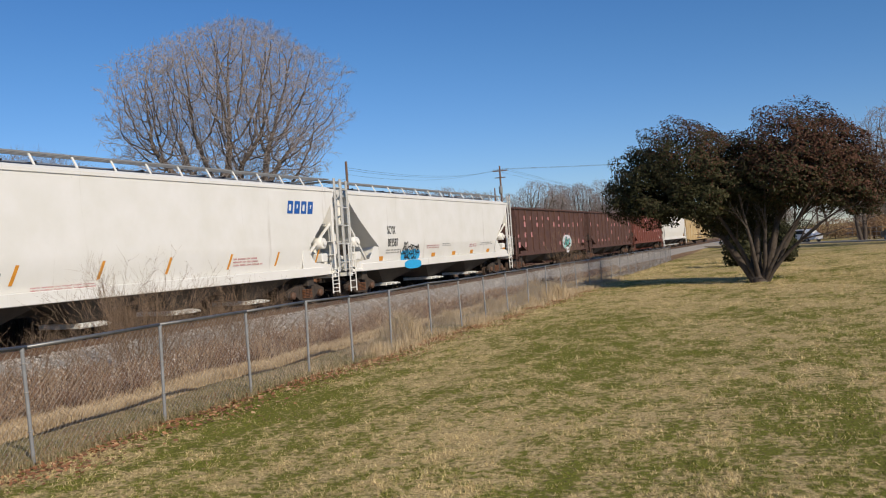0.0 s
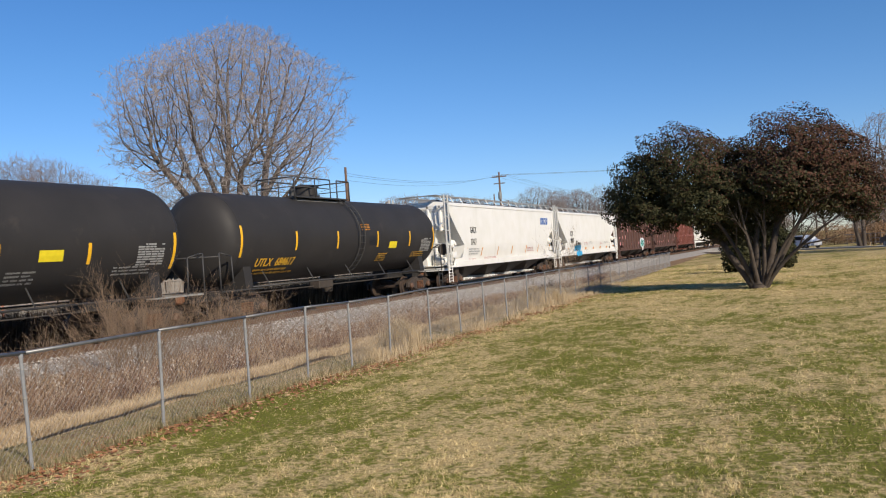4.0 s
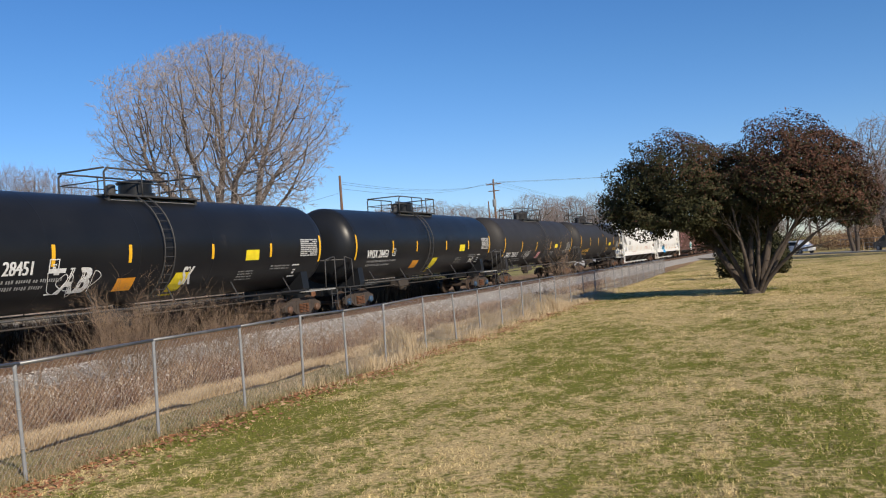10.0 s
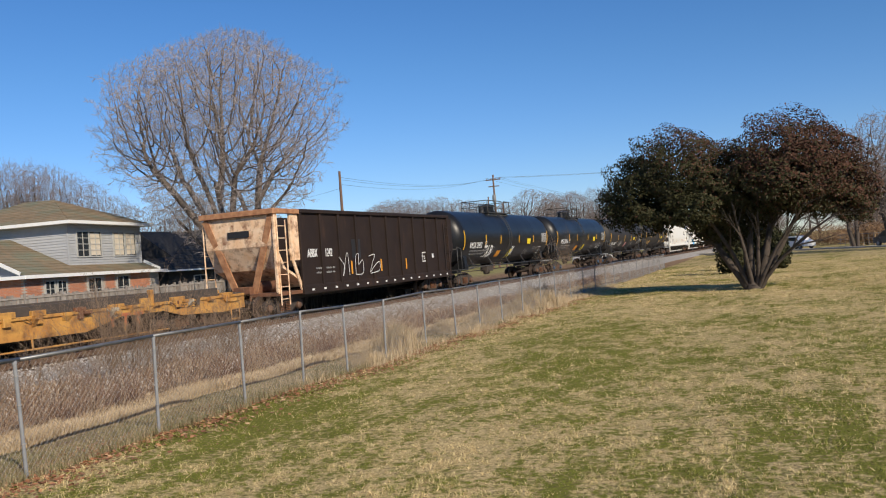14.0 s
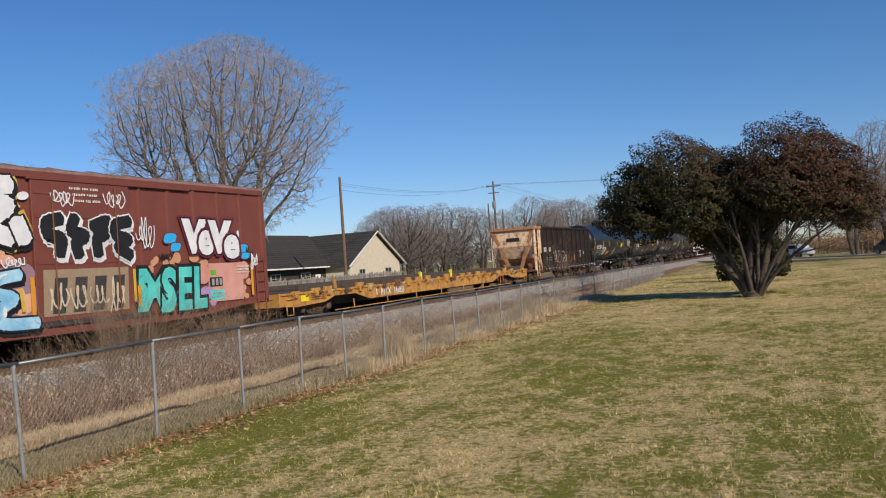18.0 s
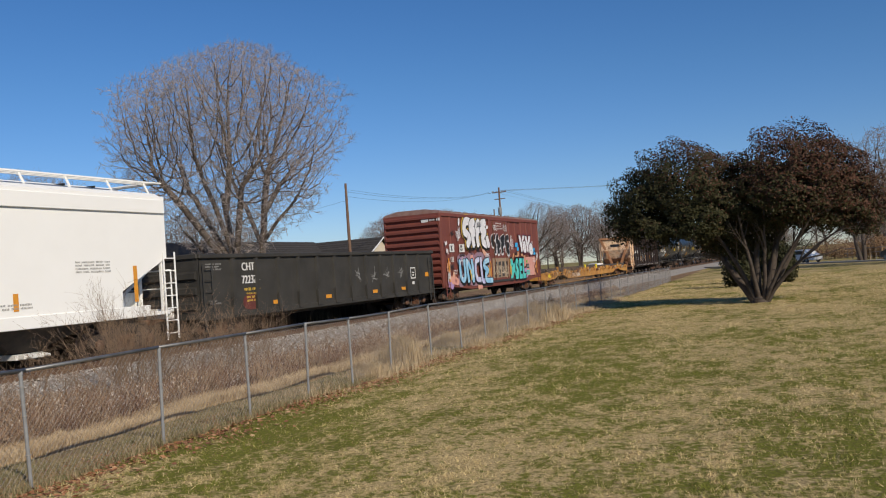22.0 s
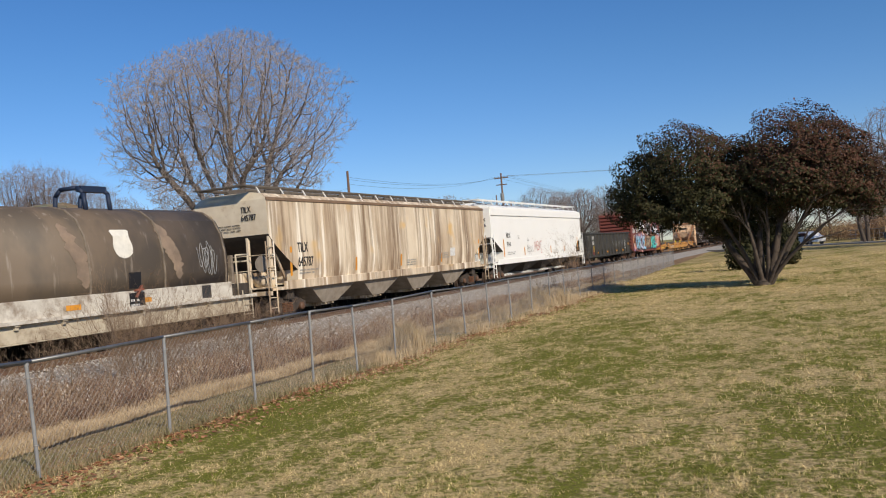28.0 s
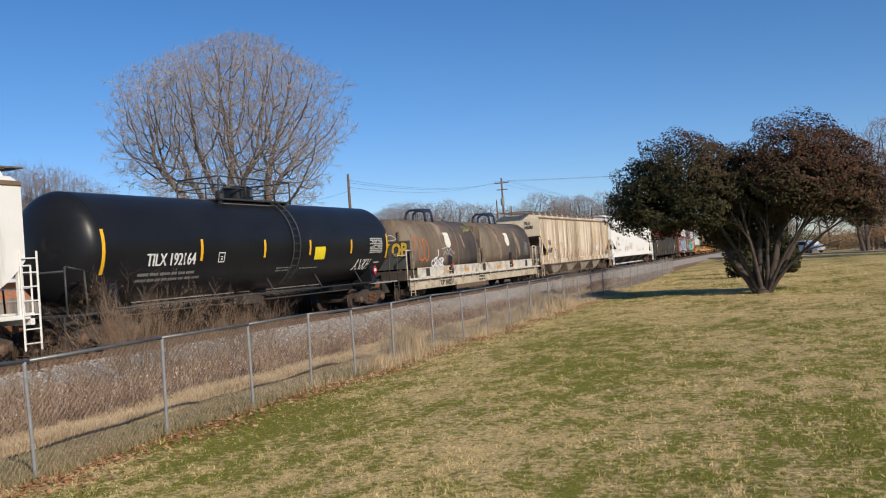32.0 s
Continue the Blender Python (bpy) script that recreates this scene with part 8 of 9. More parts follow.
# shrubs and saplings between the fence and the track
SHRUB = dict(steps=(5, 4, 3), kids=(7, 5), bare=(0.15, 0.1), wander=0.13, lift=(0.2, 0.2, 0.1), angle=((0.25, 0.7), (0.3, 0.8)), ratio=((0.4, 0.7), (0.35, 0.6)), thin=0.0023)
shrub_twig = material("shrub_twig", (0.32, 0.225, 0.145), (0.20, 0.135, 0.09), 3.0, 0.95)


def shrub(label, x, y, n, h, spread_, seed, name="bare_shrub", thick=0.008):
    r = random.Random(seed)
    st = []
    for _ in range(n):
        a, k = r.uniform(0, math.tau), r.uniform(0, 1) ** 0.7
        st.append(((0.45 * spread_ * k * math.cos(a), 0.45 * spread_ * k * math.sin(a), -0.05), (0.55 * k * math.cos(a), 0.55 * k * math.sin(a), 1), h * r.uniform(0.55, 1.0), thick * r.uniform(0.6, 1.2)))
    return bare_tree(name, label, pose(x, y, float(ground_z(x, y))), seed, st, SHRUB, bark_dark if name == "sapling" else shrub_twig, shrub_twig, 1, "shrubs by the track")


for i, (x, y, n, h, sp) in enumerate(((-13.0, 12.2, 16, 1.3, 1.3), (-13.1, 13.5, 36, 2.2, 1.4), (-13.4, 14.3, 32, 1.9, 1.4), (-13.6, 15.6, 18, 1.3, 1.4), (-13.3, 16.8, 34, 1.75, 1.4), (-13.5, 18.0, 20, 1.5, 1.4), (-13.8, 19.2, 10, 1.1, 1.2), (-12.8, 10.6, 14, 1.3, 1.4), (-12.9, 9.2, 12, 1.2, 1.4), (-13.6, 21.0, 8, 0.9, 1.2), (-13.2, 47.5, 7, 3.2, 1.0), (-13.4, 49.5, 6, 3.4, 1.2), (-12.6, 44.5, 6, 1.6, 1.0), (-11.6, 38.0, 9, 1.3, 1.5), (-11.0, 34.0, 8, 1.1, 1.2), (-12.3, 53.0, 8, 2.0, 1.5))):
    shrub("leafless brown shrub beside the stone bed", x, y, n, h, sp, 300 + i)
# sprawling sticks in the weeds
N = 1500
segs = []
for _ in range(N):
    y = npr.uniform(4, 34)
    x = fence_x(y) - npr.uniform(2.7, 6.6)
    z = float(ground_z(x, y))
    a, L = npr.uniform(0, math.tau), npr.uniform(0.4, 1.1)
    p = np.array((x, y, z + npr.uniform(0, 0.15)))
    q = p + np.array((math.cos(a), math.sin(a), npr.uniform(0.05, 0.9))) * L
    segs.append((p, q, 0.007, 0.003))
v, f = branch_mesh(segs, 3)
tagged(tri_mesh("fallen_sticks", v, f, shrub_twig), "thin dead sticks lying in the weeds", "sticks", kind="stuff")


# the broad evergreen on the lawn
def crown_points(lobes, n, r, shell=0.55):
    """Points in the outer shell of overlapping lumpy ellipsoids, and the way out of each."""
    out, way_ = [], []
    vol = np.array([a * b * c for _, (a, b, c) in lobes]) ** (2 / 3)
    counts = (vol / vol.sum() * n).astype(int)
    for i, ((cx, cy, cz), (a, b, c)) in enumerate(lobes):
        d_ = r.normal(0, 1, (counts[i], 3))
        d_ /= np.linalg.norm(d_, axis=1, keepdims=True)
        lump = 1 + 0.10 * np.sin(4 * d_[:, 0] + i) * np.sin(5 * d_[:, 1]) + 0.09 * np.sin(9 * d_[:, 2] + 7 * d_[:, 0] + 2 * i)
        k = shell + (1 - shell) * r.uniform(0, 1, counts[i]) ** 0.6
        out.append(np.array((cx, cy, cz)) + d_ * (k * lump)[:, None] * np.array((a, b, c)))
        way_.append(d_)
    return np.concatenate(out), np.concatenate(way_)


def leaves(name, pts, way_, size, mat_, parent, r):
    """Pointed leaves, each folded along its midrib, most of them facing outwards and up."""
    n = len(pts)
    up = way_ + np.array((0, 0, 0.35)) + r.normal(0, 0.55, (n, 3))
    up /= np.linalg.norm(up, axis=1, keepdims=True) + 1e-9
    d_ = np.cross(up, r.normal(0, 1, (n, 3)))
    d_ /= np.linalg.norm(d_, axis=1, keepdims=True) + 1e-9
    e = np.cross(d_, up)
    s = size * r.uniform(0.6, 1.25, n)
    base, tip = pts - d_ * s[:, None], pts + d_ * s[:, None]
    l = pts + e * (s * 0.5)[:, None] + up * (s * 0.15)[:, None]
    q = pts - e * (s * 0.5)[:, None] + up * (s * 0.15)[:, None]
    v = np.stack([base, l, tip, q], 1)
    f = np.arange(n)[:, None, None] * 4 + np.array([(0, 1, 2), (0, 2, 3)])
    return tri_mesh(name, v, f, mat_, parent)


ER = (-2.07, 35.2)
EZ = float(ground_z(*ER))
lobes = [((-2.6, 0, 4.9), (2.2, 2.2, 1.8)), ((-4.1, 0.2, 4.3), (1.6, 1.7, 1.5)), ((-5.1, 0.2, 3.6), (0.85, 1.1, 1.0)), ((-3.6, -0.5, 3.2), (1.3, 1.3, 0.85)), ((-1.0, 0.3, 4.2), (1.8, 2.1, 1.8)), ((1.4, -0.1, 4.9), (2.25, 2.3, 1.95)), ((2.6, 0.2, 4.5), (1.85, 2.1, 1.75)), ((0.2, 0.5, 4.0), (2.0, 1.9, 1.6)), ((3.4, 0.4, 3.8), (1.4, 1.6, 1.3)), ((3.7, 0.3, 3.0), (0.95, 1.2, 0.8)), ((1.4, -1.0, 4.0), (1.7, 1.4, 1.1)), ((-2.0, -0.8, 3.4), (1.5, 1.3, 0.95)), ((-1.4, 0.7, 2.75), (1.2, 1.2, 1.1)), ((-0.3, 0.9, 2.7), (1.1, 1.1, 1.2)), ((2.5, 0.3, 3.2), (1.3, 1.3, 0.8))]
evergreen = thing("evergreen_tree", "broad many-stemmed evergreen with dark green and russet leaves", "tree", pose(ER[0], ER[1], EZ))
stems, r = [], random.Random(4)
for dx, dy, x0, L, rad_ in ((-0.55, 0.0, -0.2, 3.9, 0.15), (-0.36, -0.25, -0.16, 3.6, 0.09), (-0.24, 0.2, -0.10, 4.0, 0.10), (-0.05, -0.1, 0.0, 4.2, 0.13), (0.12, 0.15, 0.08, 4.4, 0.12), (0.36, -0.05, 0.16, 4.4, 0.14), (0.62, 0.1, 0.22, 4.4, 0.11), (0.75, -0.3, 0.2, 4.2, 0.08), (0.5, -0.5, 0.15, 4.2, 0.07), (0.42, 0.4, 0.14, 3.8, 0.085), (-0.14, -0.4, -0.05, 3.6, 0.085), (0.22, -0.45, 0.10, 3.8, 0.08)):
    stems.append(((x0, dy * 0.2, 0.05), (dx * 0.94, dy, 1.0), L, rad_ * 1.22))
stems.append(((0.0, 0, -0.25), (0.02, 0, 1), 1.3, 0.40))
EV = dict(steps=(7, 4, 3), kids=(5, 4), bare=(0.45, 0.2), wander=0.07, lift=(0.15, 0.1, 0.1), angle=((0.3, 0.8), (0.3, 0.8)), ratio=((0.25, 0.45), (0.3, 0.5)), thin=0.008)
segs = []
for s in stems:
    grow(r, *s, 0, EV, segs)
v, f = branch_mesh([s for s in segs if s[4] == 0], 8)
tri_mesh("trunk", v, f, bark_dark, evergreen).data.shade_smooth()
v, f = branch_mesh([s for s in segs if s[4] > 0], 4)
tri_mesh("limb", v, f, bark_dark, evergreen)["kind"] = "stuff"
lr = np.random.RandomState(9)
pts, ways = crown_points(lobes, 230000, lr, 0.35)
under = np.interp(pts[:, 0], [-6, -4.5, -2.5, -1.0, 0.3, 1.0, 2.0, 3.0, 3.8, 5.2], [2.9, 2.2, 2.3, 1.6, 1.6, 2.4, 2.85, 2.65, 2.3, 2.4])
keep = pts[:, 2] > under + 0.16 * np.sin(4 * pts[:, 1]) + 0.12 * np.sin(7 * pts[:, 0])
pts, ways = pts[keep], ways[keep]
clump = np.sin(5.1 * pts[:, 0] + 2 * np.sin(3 * pts[:, 2])) * np.sin(4.7 * pts[:, 1] + 1.2) * np.sin(5.3 * pts[:, 2])
pits = np.sin(2.5 * pts[:, 0] + 1.5 * np.sin(1.9 * pts[:, 2])) * np.sin(2.2 * pts[:, 1] + 0.7) * np.sin(2.9 * pts[:, 2] + 0.8 * pts[:, 0])
keep = (clump > -0.30) & (pits < 0.34)
pts, ways = pts[keep], ways[keep]
red_k = np.clip(0.5 + 0.13 * (pts[:, 0] - 0.4) + 0.28 * (pts[:, 2] - 4.6), 0.05, 0.85)
is_red = lr.uniform(0, 1, len(pts)) < red_k
green_leaf = leaf_material("evergreen_leaf", ((0.038, 0.040, 0.016), (0.050, 0.047, 0.020), (0.030, 0.032, 0.013), (0.064, 0.056, 0.027)), 1.3, 0.62, 0.15)
russet_leaf = leaf_material("russet_leaf", ((0.092, 0.045, 0.029), (0.070, 0.040, 0.025), (0.105, 0.048, 0.032), (0.12, 0.07, 0.048)), 1.3, 0.65, 0.13)
leaves("green_leaves", pts[~is_red], ways[~is_red], 0.060, green_leaf, evergreen, lr)
leaves("russet_leaves", pts[is_red], ways[is_red], 0.055, russet_leaf, evergreen, lr)
dry_leaf = leaf_material("dry_leaf", ((0.22, 0.14, 0.085), (0.17, 0.115, 0.075), (0.27, 0.17, 0.10), (0.34, 0.20, 0.10)), 1.0, 0.8, 0.15)
# low shrubs beyond it
for x, y, w_, h_, tone in ((-1.9, 58.0, 0.7, 2.5, green_leaf), (-2.9, 60.0, 0.9, 2.9, green_leaf), (-4.4, 54.0, 0.95, 2.6, green_leaf), (6.5, 116.0, 2.5, 3.2, dry_leaf), (2.5, 134.0, 4.0, 3.0, dry_leaf), (8.0, 140.0, 4.5, 4.0, dry_leaf), (16.0, 138.0, 4.5, 4.2, dry_leaf), (-4.0, 146.0, 4.5, 4.0, green_leaf), (24.0, 132.0, 4.5, 4.0, dry_leaf)):
    b_ = thing("evergreen_shrub", ("dark leafy" if tone is green_leaf else "tan dry-leaved") + " shrub standing at the edge of the lawn", "shrub", pose(x, y, float(ground_z(x, y))), "leafy shrubs")
    p, ways = crown_points([((0, 0, h_ * 0.5), (w_, w_, h_ * 0.55)), ((w_ * 0.4, 0, h_ * 0.4), (w_ * 0.8, w_, h_ * 0.42))], 5000, lr, 0.4)
    leaves("leaves", p[p[:, 2] > 0.02], ways[p[:, 2] > 0.02], 0.11, tone, b_, lr)
    part("trunk", rod(B(), (0, 0, -0.1), (0, 0, h_ * 0.6), 0.08, 7, 0.04), bark_dark, b_)

# ---- yards, houses, poles ----
siding = material("grey_siding", (0.40, 0.41, 0.42), (0.36, 0.37, 0.38), 3.0, 0.7, dirt=(0.27, 0.27, 0.27), dirt_amt=0.2, vary=0.05)
brick_mat = material("brick", (0.52, 0.22, 0.12), (0.40, 0.16, 0.09), 4.0, 0.9, vary=0.18)
mortar = material("mortar", (0.42, 0.38, 0.33), (0.36, 0.32, 0.28), 8.0, 0.95)
shingle_tan = material("tan_shingle", (0.27, 0.20, 0.13), (0.19, 0.155, 0.105), 1.6, 0.95, dirt=(0.17, 0.19, 0.14), dirt_scale=0.45, dirt_amt=0.6, vary=0.12)
shingle_dark = material("dark_shingle", (0.062, 0.058, 0.055), (0.045, 0.042, 0.040), 5.0, 0.9, dirt=(0.11, 0.11, 0.11), dirt_amt=0.3, vary=0.1)
trim_white = material("trim_white", (0.80, 0.80, 0.78), (0.74, 0.74, 0.72), 4.0, 0.6)
trim_grey = material("trim_grey", (0.42, 0.42, 0.40), (0.36, 0.36, 0.34), 4.0, 0.6)
cream_wall = material("cream_wall", (0.62, 0.55, 0.44), (0.55, 0.48, 0.38), 2.0, 0.8, dirt=(0.4, 0.34, 0.27), dirt_amt=0.25)
dark_glass = material("window_glass", (0.02, 0.025, 0.03), (0.03, 0.035, 0.04), 2.0, 0.08, rough_vary=0.02)
fence_wood = material("weathered_board", (0.27, 0.245, 0.22), (0.19, 0.17, 0.15), 5.0, 0.95, island=0.3, dirt=(0.13, 0.11, 0.095), dirt_amt=0.3, stretch=STREAK)
pole_wood = material("pole_wood", (0.19, 0.115, 0.075), (0.13, 0.08, 0.055), 3.0, 0.95, bump=0.4)
YARD = -0.3
for m_ in (shingle_dark, shingle_tan):
    m_.node_tree.nodes["Principled BSDF"].inputs["Specular IOR Level"].default_value = 0.15


def roof_courses(parent, a, b, c, d, mat_, rows, thick=0.05):
    """Shingle courses between the eave a-b and the top d-c, each lapping the one below."""
    a, b, c, d = map(Vector, (a, b, c, d))
    nrm = (b - a).cross(d - a).normalized()
    if nrm.z < 0:
        nrm = -nrm
    for k in range(rows):
        s, e = k / rows, min((k + 1.12) / rows, 1)
        p = [a.lerp(d, s), b.lerp(c, s), b.lerp(c, e), a.lerp(d, e)]
        lo, hi = thick, thick * 0.35
        v = [p[0] + nrm * lo, p[1] + nrm * lo, p[2] + nrm * hi, p[3] + nrm * hi, p[0], p[1], p[2], p[3]]
        raw("shingle_course", v, [(0, 1, 2, 3), (4, 5, 1, 0), (5, 6, 2, 1), (6, 7, 3, 2), (7, 4, 0, 3), (7, 6, 5, 4)], mat_, parent)


def window(parent, m, w, h, panes=(2, 3)):
    """A framed window in the plane x = 0, centred on its sill's middle."""
    bm = B()
    for y0, y1, z0, z1 in ((-w / 2 - 0.08, -w / 2, -0.08, h + 0.08), (w / 2, w / 2 + 0.08, -0.08, h + 0.08), (-w / 2, w / 2, -0.08, 0), (-w / 2, w / 2, h, h + 0.08)):
        box(bm, -0.03, y0, z0, 0.06, y1, z1)
    for k in range(1, panes[0]):
        y = -w / 2 + w * k / panes[0]
        box(bm, 0.0, y - 0.025, 0, 0.045, y + 0.025, h)
    for k in range(1, panes[1]):
        z = h * k / panes[1]
        box(bm, 0.0, -w / 2, z - 0.02, 0.04, w / 2, z + 0.02)
    f = part("window", bm, trim_grey, parent)
    f.matrix_basis = m
    part("pane", box(B(), 0.0, -w / 2, 0, 0.015, w / 2, h), dark_glass, f)
    return f


def house_one():
    """Two storeys: grey siding above, brick below, hipped tan roofs."""
    h = thing("house", "two-storey house with grey siding over brick and tan hipped roofs", "house", pose(-42.2, 39.4, YARD, 0, 0, 11.0))
    # local: +x faces the track, y along the front, upper storey from y 0 to 9.2, depth to -8
    L, D, z1, z2 = 8.0, 9.5, 3.1, 6.1
    core = box(B(), -D, 0, 2.6, 0, L, z2)
    part("upper_wall", core, siding, h)
    n = 17
    for k in range(n):
        z = z1 + (z2 - z1) * k / n
        bm = B()
        prism(bm, [(0.0, z), (0.045, z + 0.005), (0.012, z + (z2 - z1) / n), (0.0, z + (z2 - z1) / n)], "y", -0.03, L + 0.03)
        prism(bm, [(-0.002, z), (-0.045, z + 0.005), (-0.012, z + (z2 - z1) / n), (-0.002, z + (z2 - z1) / n)], "x", -D, 0.03)
        bmesh.ops.recalc_face_normals(bm, faces=bm.faces)
        part("siding_board", bm, siding, h)
    for y in (0, L):
        part("corner_board", box(B(), -0.02, y - 0.07, z1, 0.065, y + 0.07, z2), siding, h)
    o = 0.75
    roof = part("roof", prism(B(), [(-D - o, -o), (o, -o), (o, L + o), (-D - o, L + o)], "z", z2 - 0.02, z2 + 0.06), trim_white, h)
    A, Bc, C, Dd = (o, -o, z2 + 0.06), (o, L + o, z2 + 0.06), (-D - o, L + o, z2 + 0.06), (-D - o, -o, z2 + 0.06)
    R1, R2 = (-D / 2 - 1.2, L / 2, z2 + 2.0), (-D / 2 + 1.0, L / 2, z2 + 2.0)
    for q in ((A, Bc, R2, R2), (C, Dd, R1, R1), (Dd, A, R2, R1), (Bc, C, R1, R2)):
        roof_courses(roof, *q, shingle_tan, 14)
    bm = B()
    for p, q in ((A, Bc), (Dd, A), (Bc, C)):
        bar(bm, p, q, 0.05, 0.2)
    part("fascia", bm, trim_white, roof)
    for wy in (1.45, 2.75, 5.4, 6.75):
        window(h, pose(0.04, wy, 4.05), 1.15, 1.55, (2, 4))
    for wy in (2.75, 5.4, 6.75):
        part("blind", box(B(), 0.05, wy - 0.5, 4.1, 0.058, wy + 0.5, 5.55), cream_wall, h, "pale drawn blind")
    # ground floor
    gy0, gy1, gx0, gx1 = -5.0, 7.95, -9.0, 0.7
    part("lower_wall", box(B(), gx0, gy0, 0, gx1, gy1, 2.85), mortar, h)
    o2 = 0.5
    low = part("lower_roof", prism(B(), [(gx0, gy0 - o2), (gx1 + o2, gy0 - o2), (gx1 + o2, gy1 + o2), (gx0, gy1 + o2)], "z", 2.82, 2.92), trim_white, h)
    zt, ze = 3.48, 2.92
    zr = 5.35
    roof_courses(low, (gx1 + o2, -0.05, ze), (gx1 + o2, gy1 + o2, ze), (0.05, L + 0.05, zt), (0.05, -0.05, zt), shingle_tan, 6)
    part("rear_wall", box(B(), gx0, gy1 + 0.02, 0, -0.9, 11.7, 2.85), mortar, h)
    roof_courses(low, (-0.4, gy1 + 0.1, ze), (-0.4, 12.2, ze), (-4.5, 10.0, 4.7), (-4.5, gy1 + 0.1, 4.7), shingle_dark, 9)
    roof_courses(low, (gx1 + o2, gy0 - o2, ze), (gx1 + o2, -0.05, ze), (-4.0, -0.05, zr), (-4.0, gy0 - o2, zr), shingle_tan, 14)
    roof_courses(low, (-9.2, -0.05, ze), (-9.2, gy0 - o2, ze), (-4.0, gy0 - o2, zr), (-4.0, -0.05, zr), shingle_tan, 14)
    gable = prism(B(), [(gx1 + 0.1, ze - 0.02), (-4.0, zr - 0.15), (gx0, ze - 0.02)], "y", gy0, gy0 + 0.2)
    bmesh.ops.recalc_face_normals(gable, faces=gable.faces)
    part("gable_wall", gable, siding, h)
    bm = B()
    for p, q in (((gx1 + o2, gy0 - o2, 2.88), (gx1 + o2, gy1 + o2, 2.88)), ((-0.4, gy1 + 0.3, 2.88), (-0.4, 12.2, 2.88)), ((gx1 + o2, gy0 - o2, 2.88), (gx0, gy0 - o2, 2.88)), ((gx1 + o2, gy1 + o2, 3.0), (0.1, L + 0.2, 3.62)), ((gx1 + o2 - 0.3, gy0 - o2 - 0.02, ze + 0.16), (-4.0, gy0 - o2 - 0.02, zr + 0.08))):
        bar(bm, p, q, 0.06, 0.2)
    part("fascia", bm, trim_white, low)
    for y in (-2.9, -1.8):
        window(h, pose(gx1 + 0.03, y, 1.25), 0.75, 1.3)
    for y in (1.4, 4.5):
        window(h, pose(gx1 + 0.03, y, 0.5), 1.3, 2.1)
    # brick courses in view above the yard fence
    k = 0
    me = None
    for row in range(15):
        z = 1.62 + row * 0.08
        for i in range(24):
            y = -4.8 + i * 0.30 + (0.15 if row % 2 else 0)
            if any(abs(y - w) < hw for w, hw in ((-2.9, 0.6), (-1.8, 0.6), (1.4, 0.85))):
                continue
            ob = shared("brick", "brick", lambda: box(B(), -0.005, -0.14, 0.0, 0.012, 0.14, 0.066), brick_mat, h)
            ob.matrix_basis = pose(gx1, y, z)
    bm = B()
    for row in range(35):
        z = 0.02 + row * 0.08
        for i in range(43):
            y = gy0 + 0.15 + i * 0.30 + (0.15 if row % 2 else 0)
            if -5.2 < y < 2.5 and z > 1.6 or abs(y - 4.5) < 0.85 or y > gy1 - 0.15:
                continue
            box(bm, gx1 - 0.005, y - 0.14, z, gx1 + 0.012, y + 0.14, z + 0.066)
    for row in range(35):
        for i in range(30):
            x = gx1 - 0.2 - i * 0.30 - (0.15 if row % 2 else 0)
            box(bm, x - 0.14, gy0 - 0.012, 0.02 + row * 0.08, x + 0.14, gy0 + 0.005, 0.086 + row * 0.08)
    ob = part("brick_courses", bm, brick_mat, h)
    ob["kind"] = "stuff"


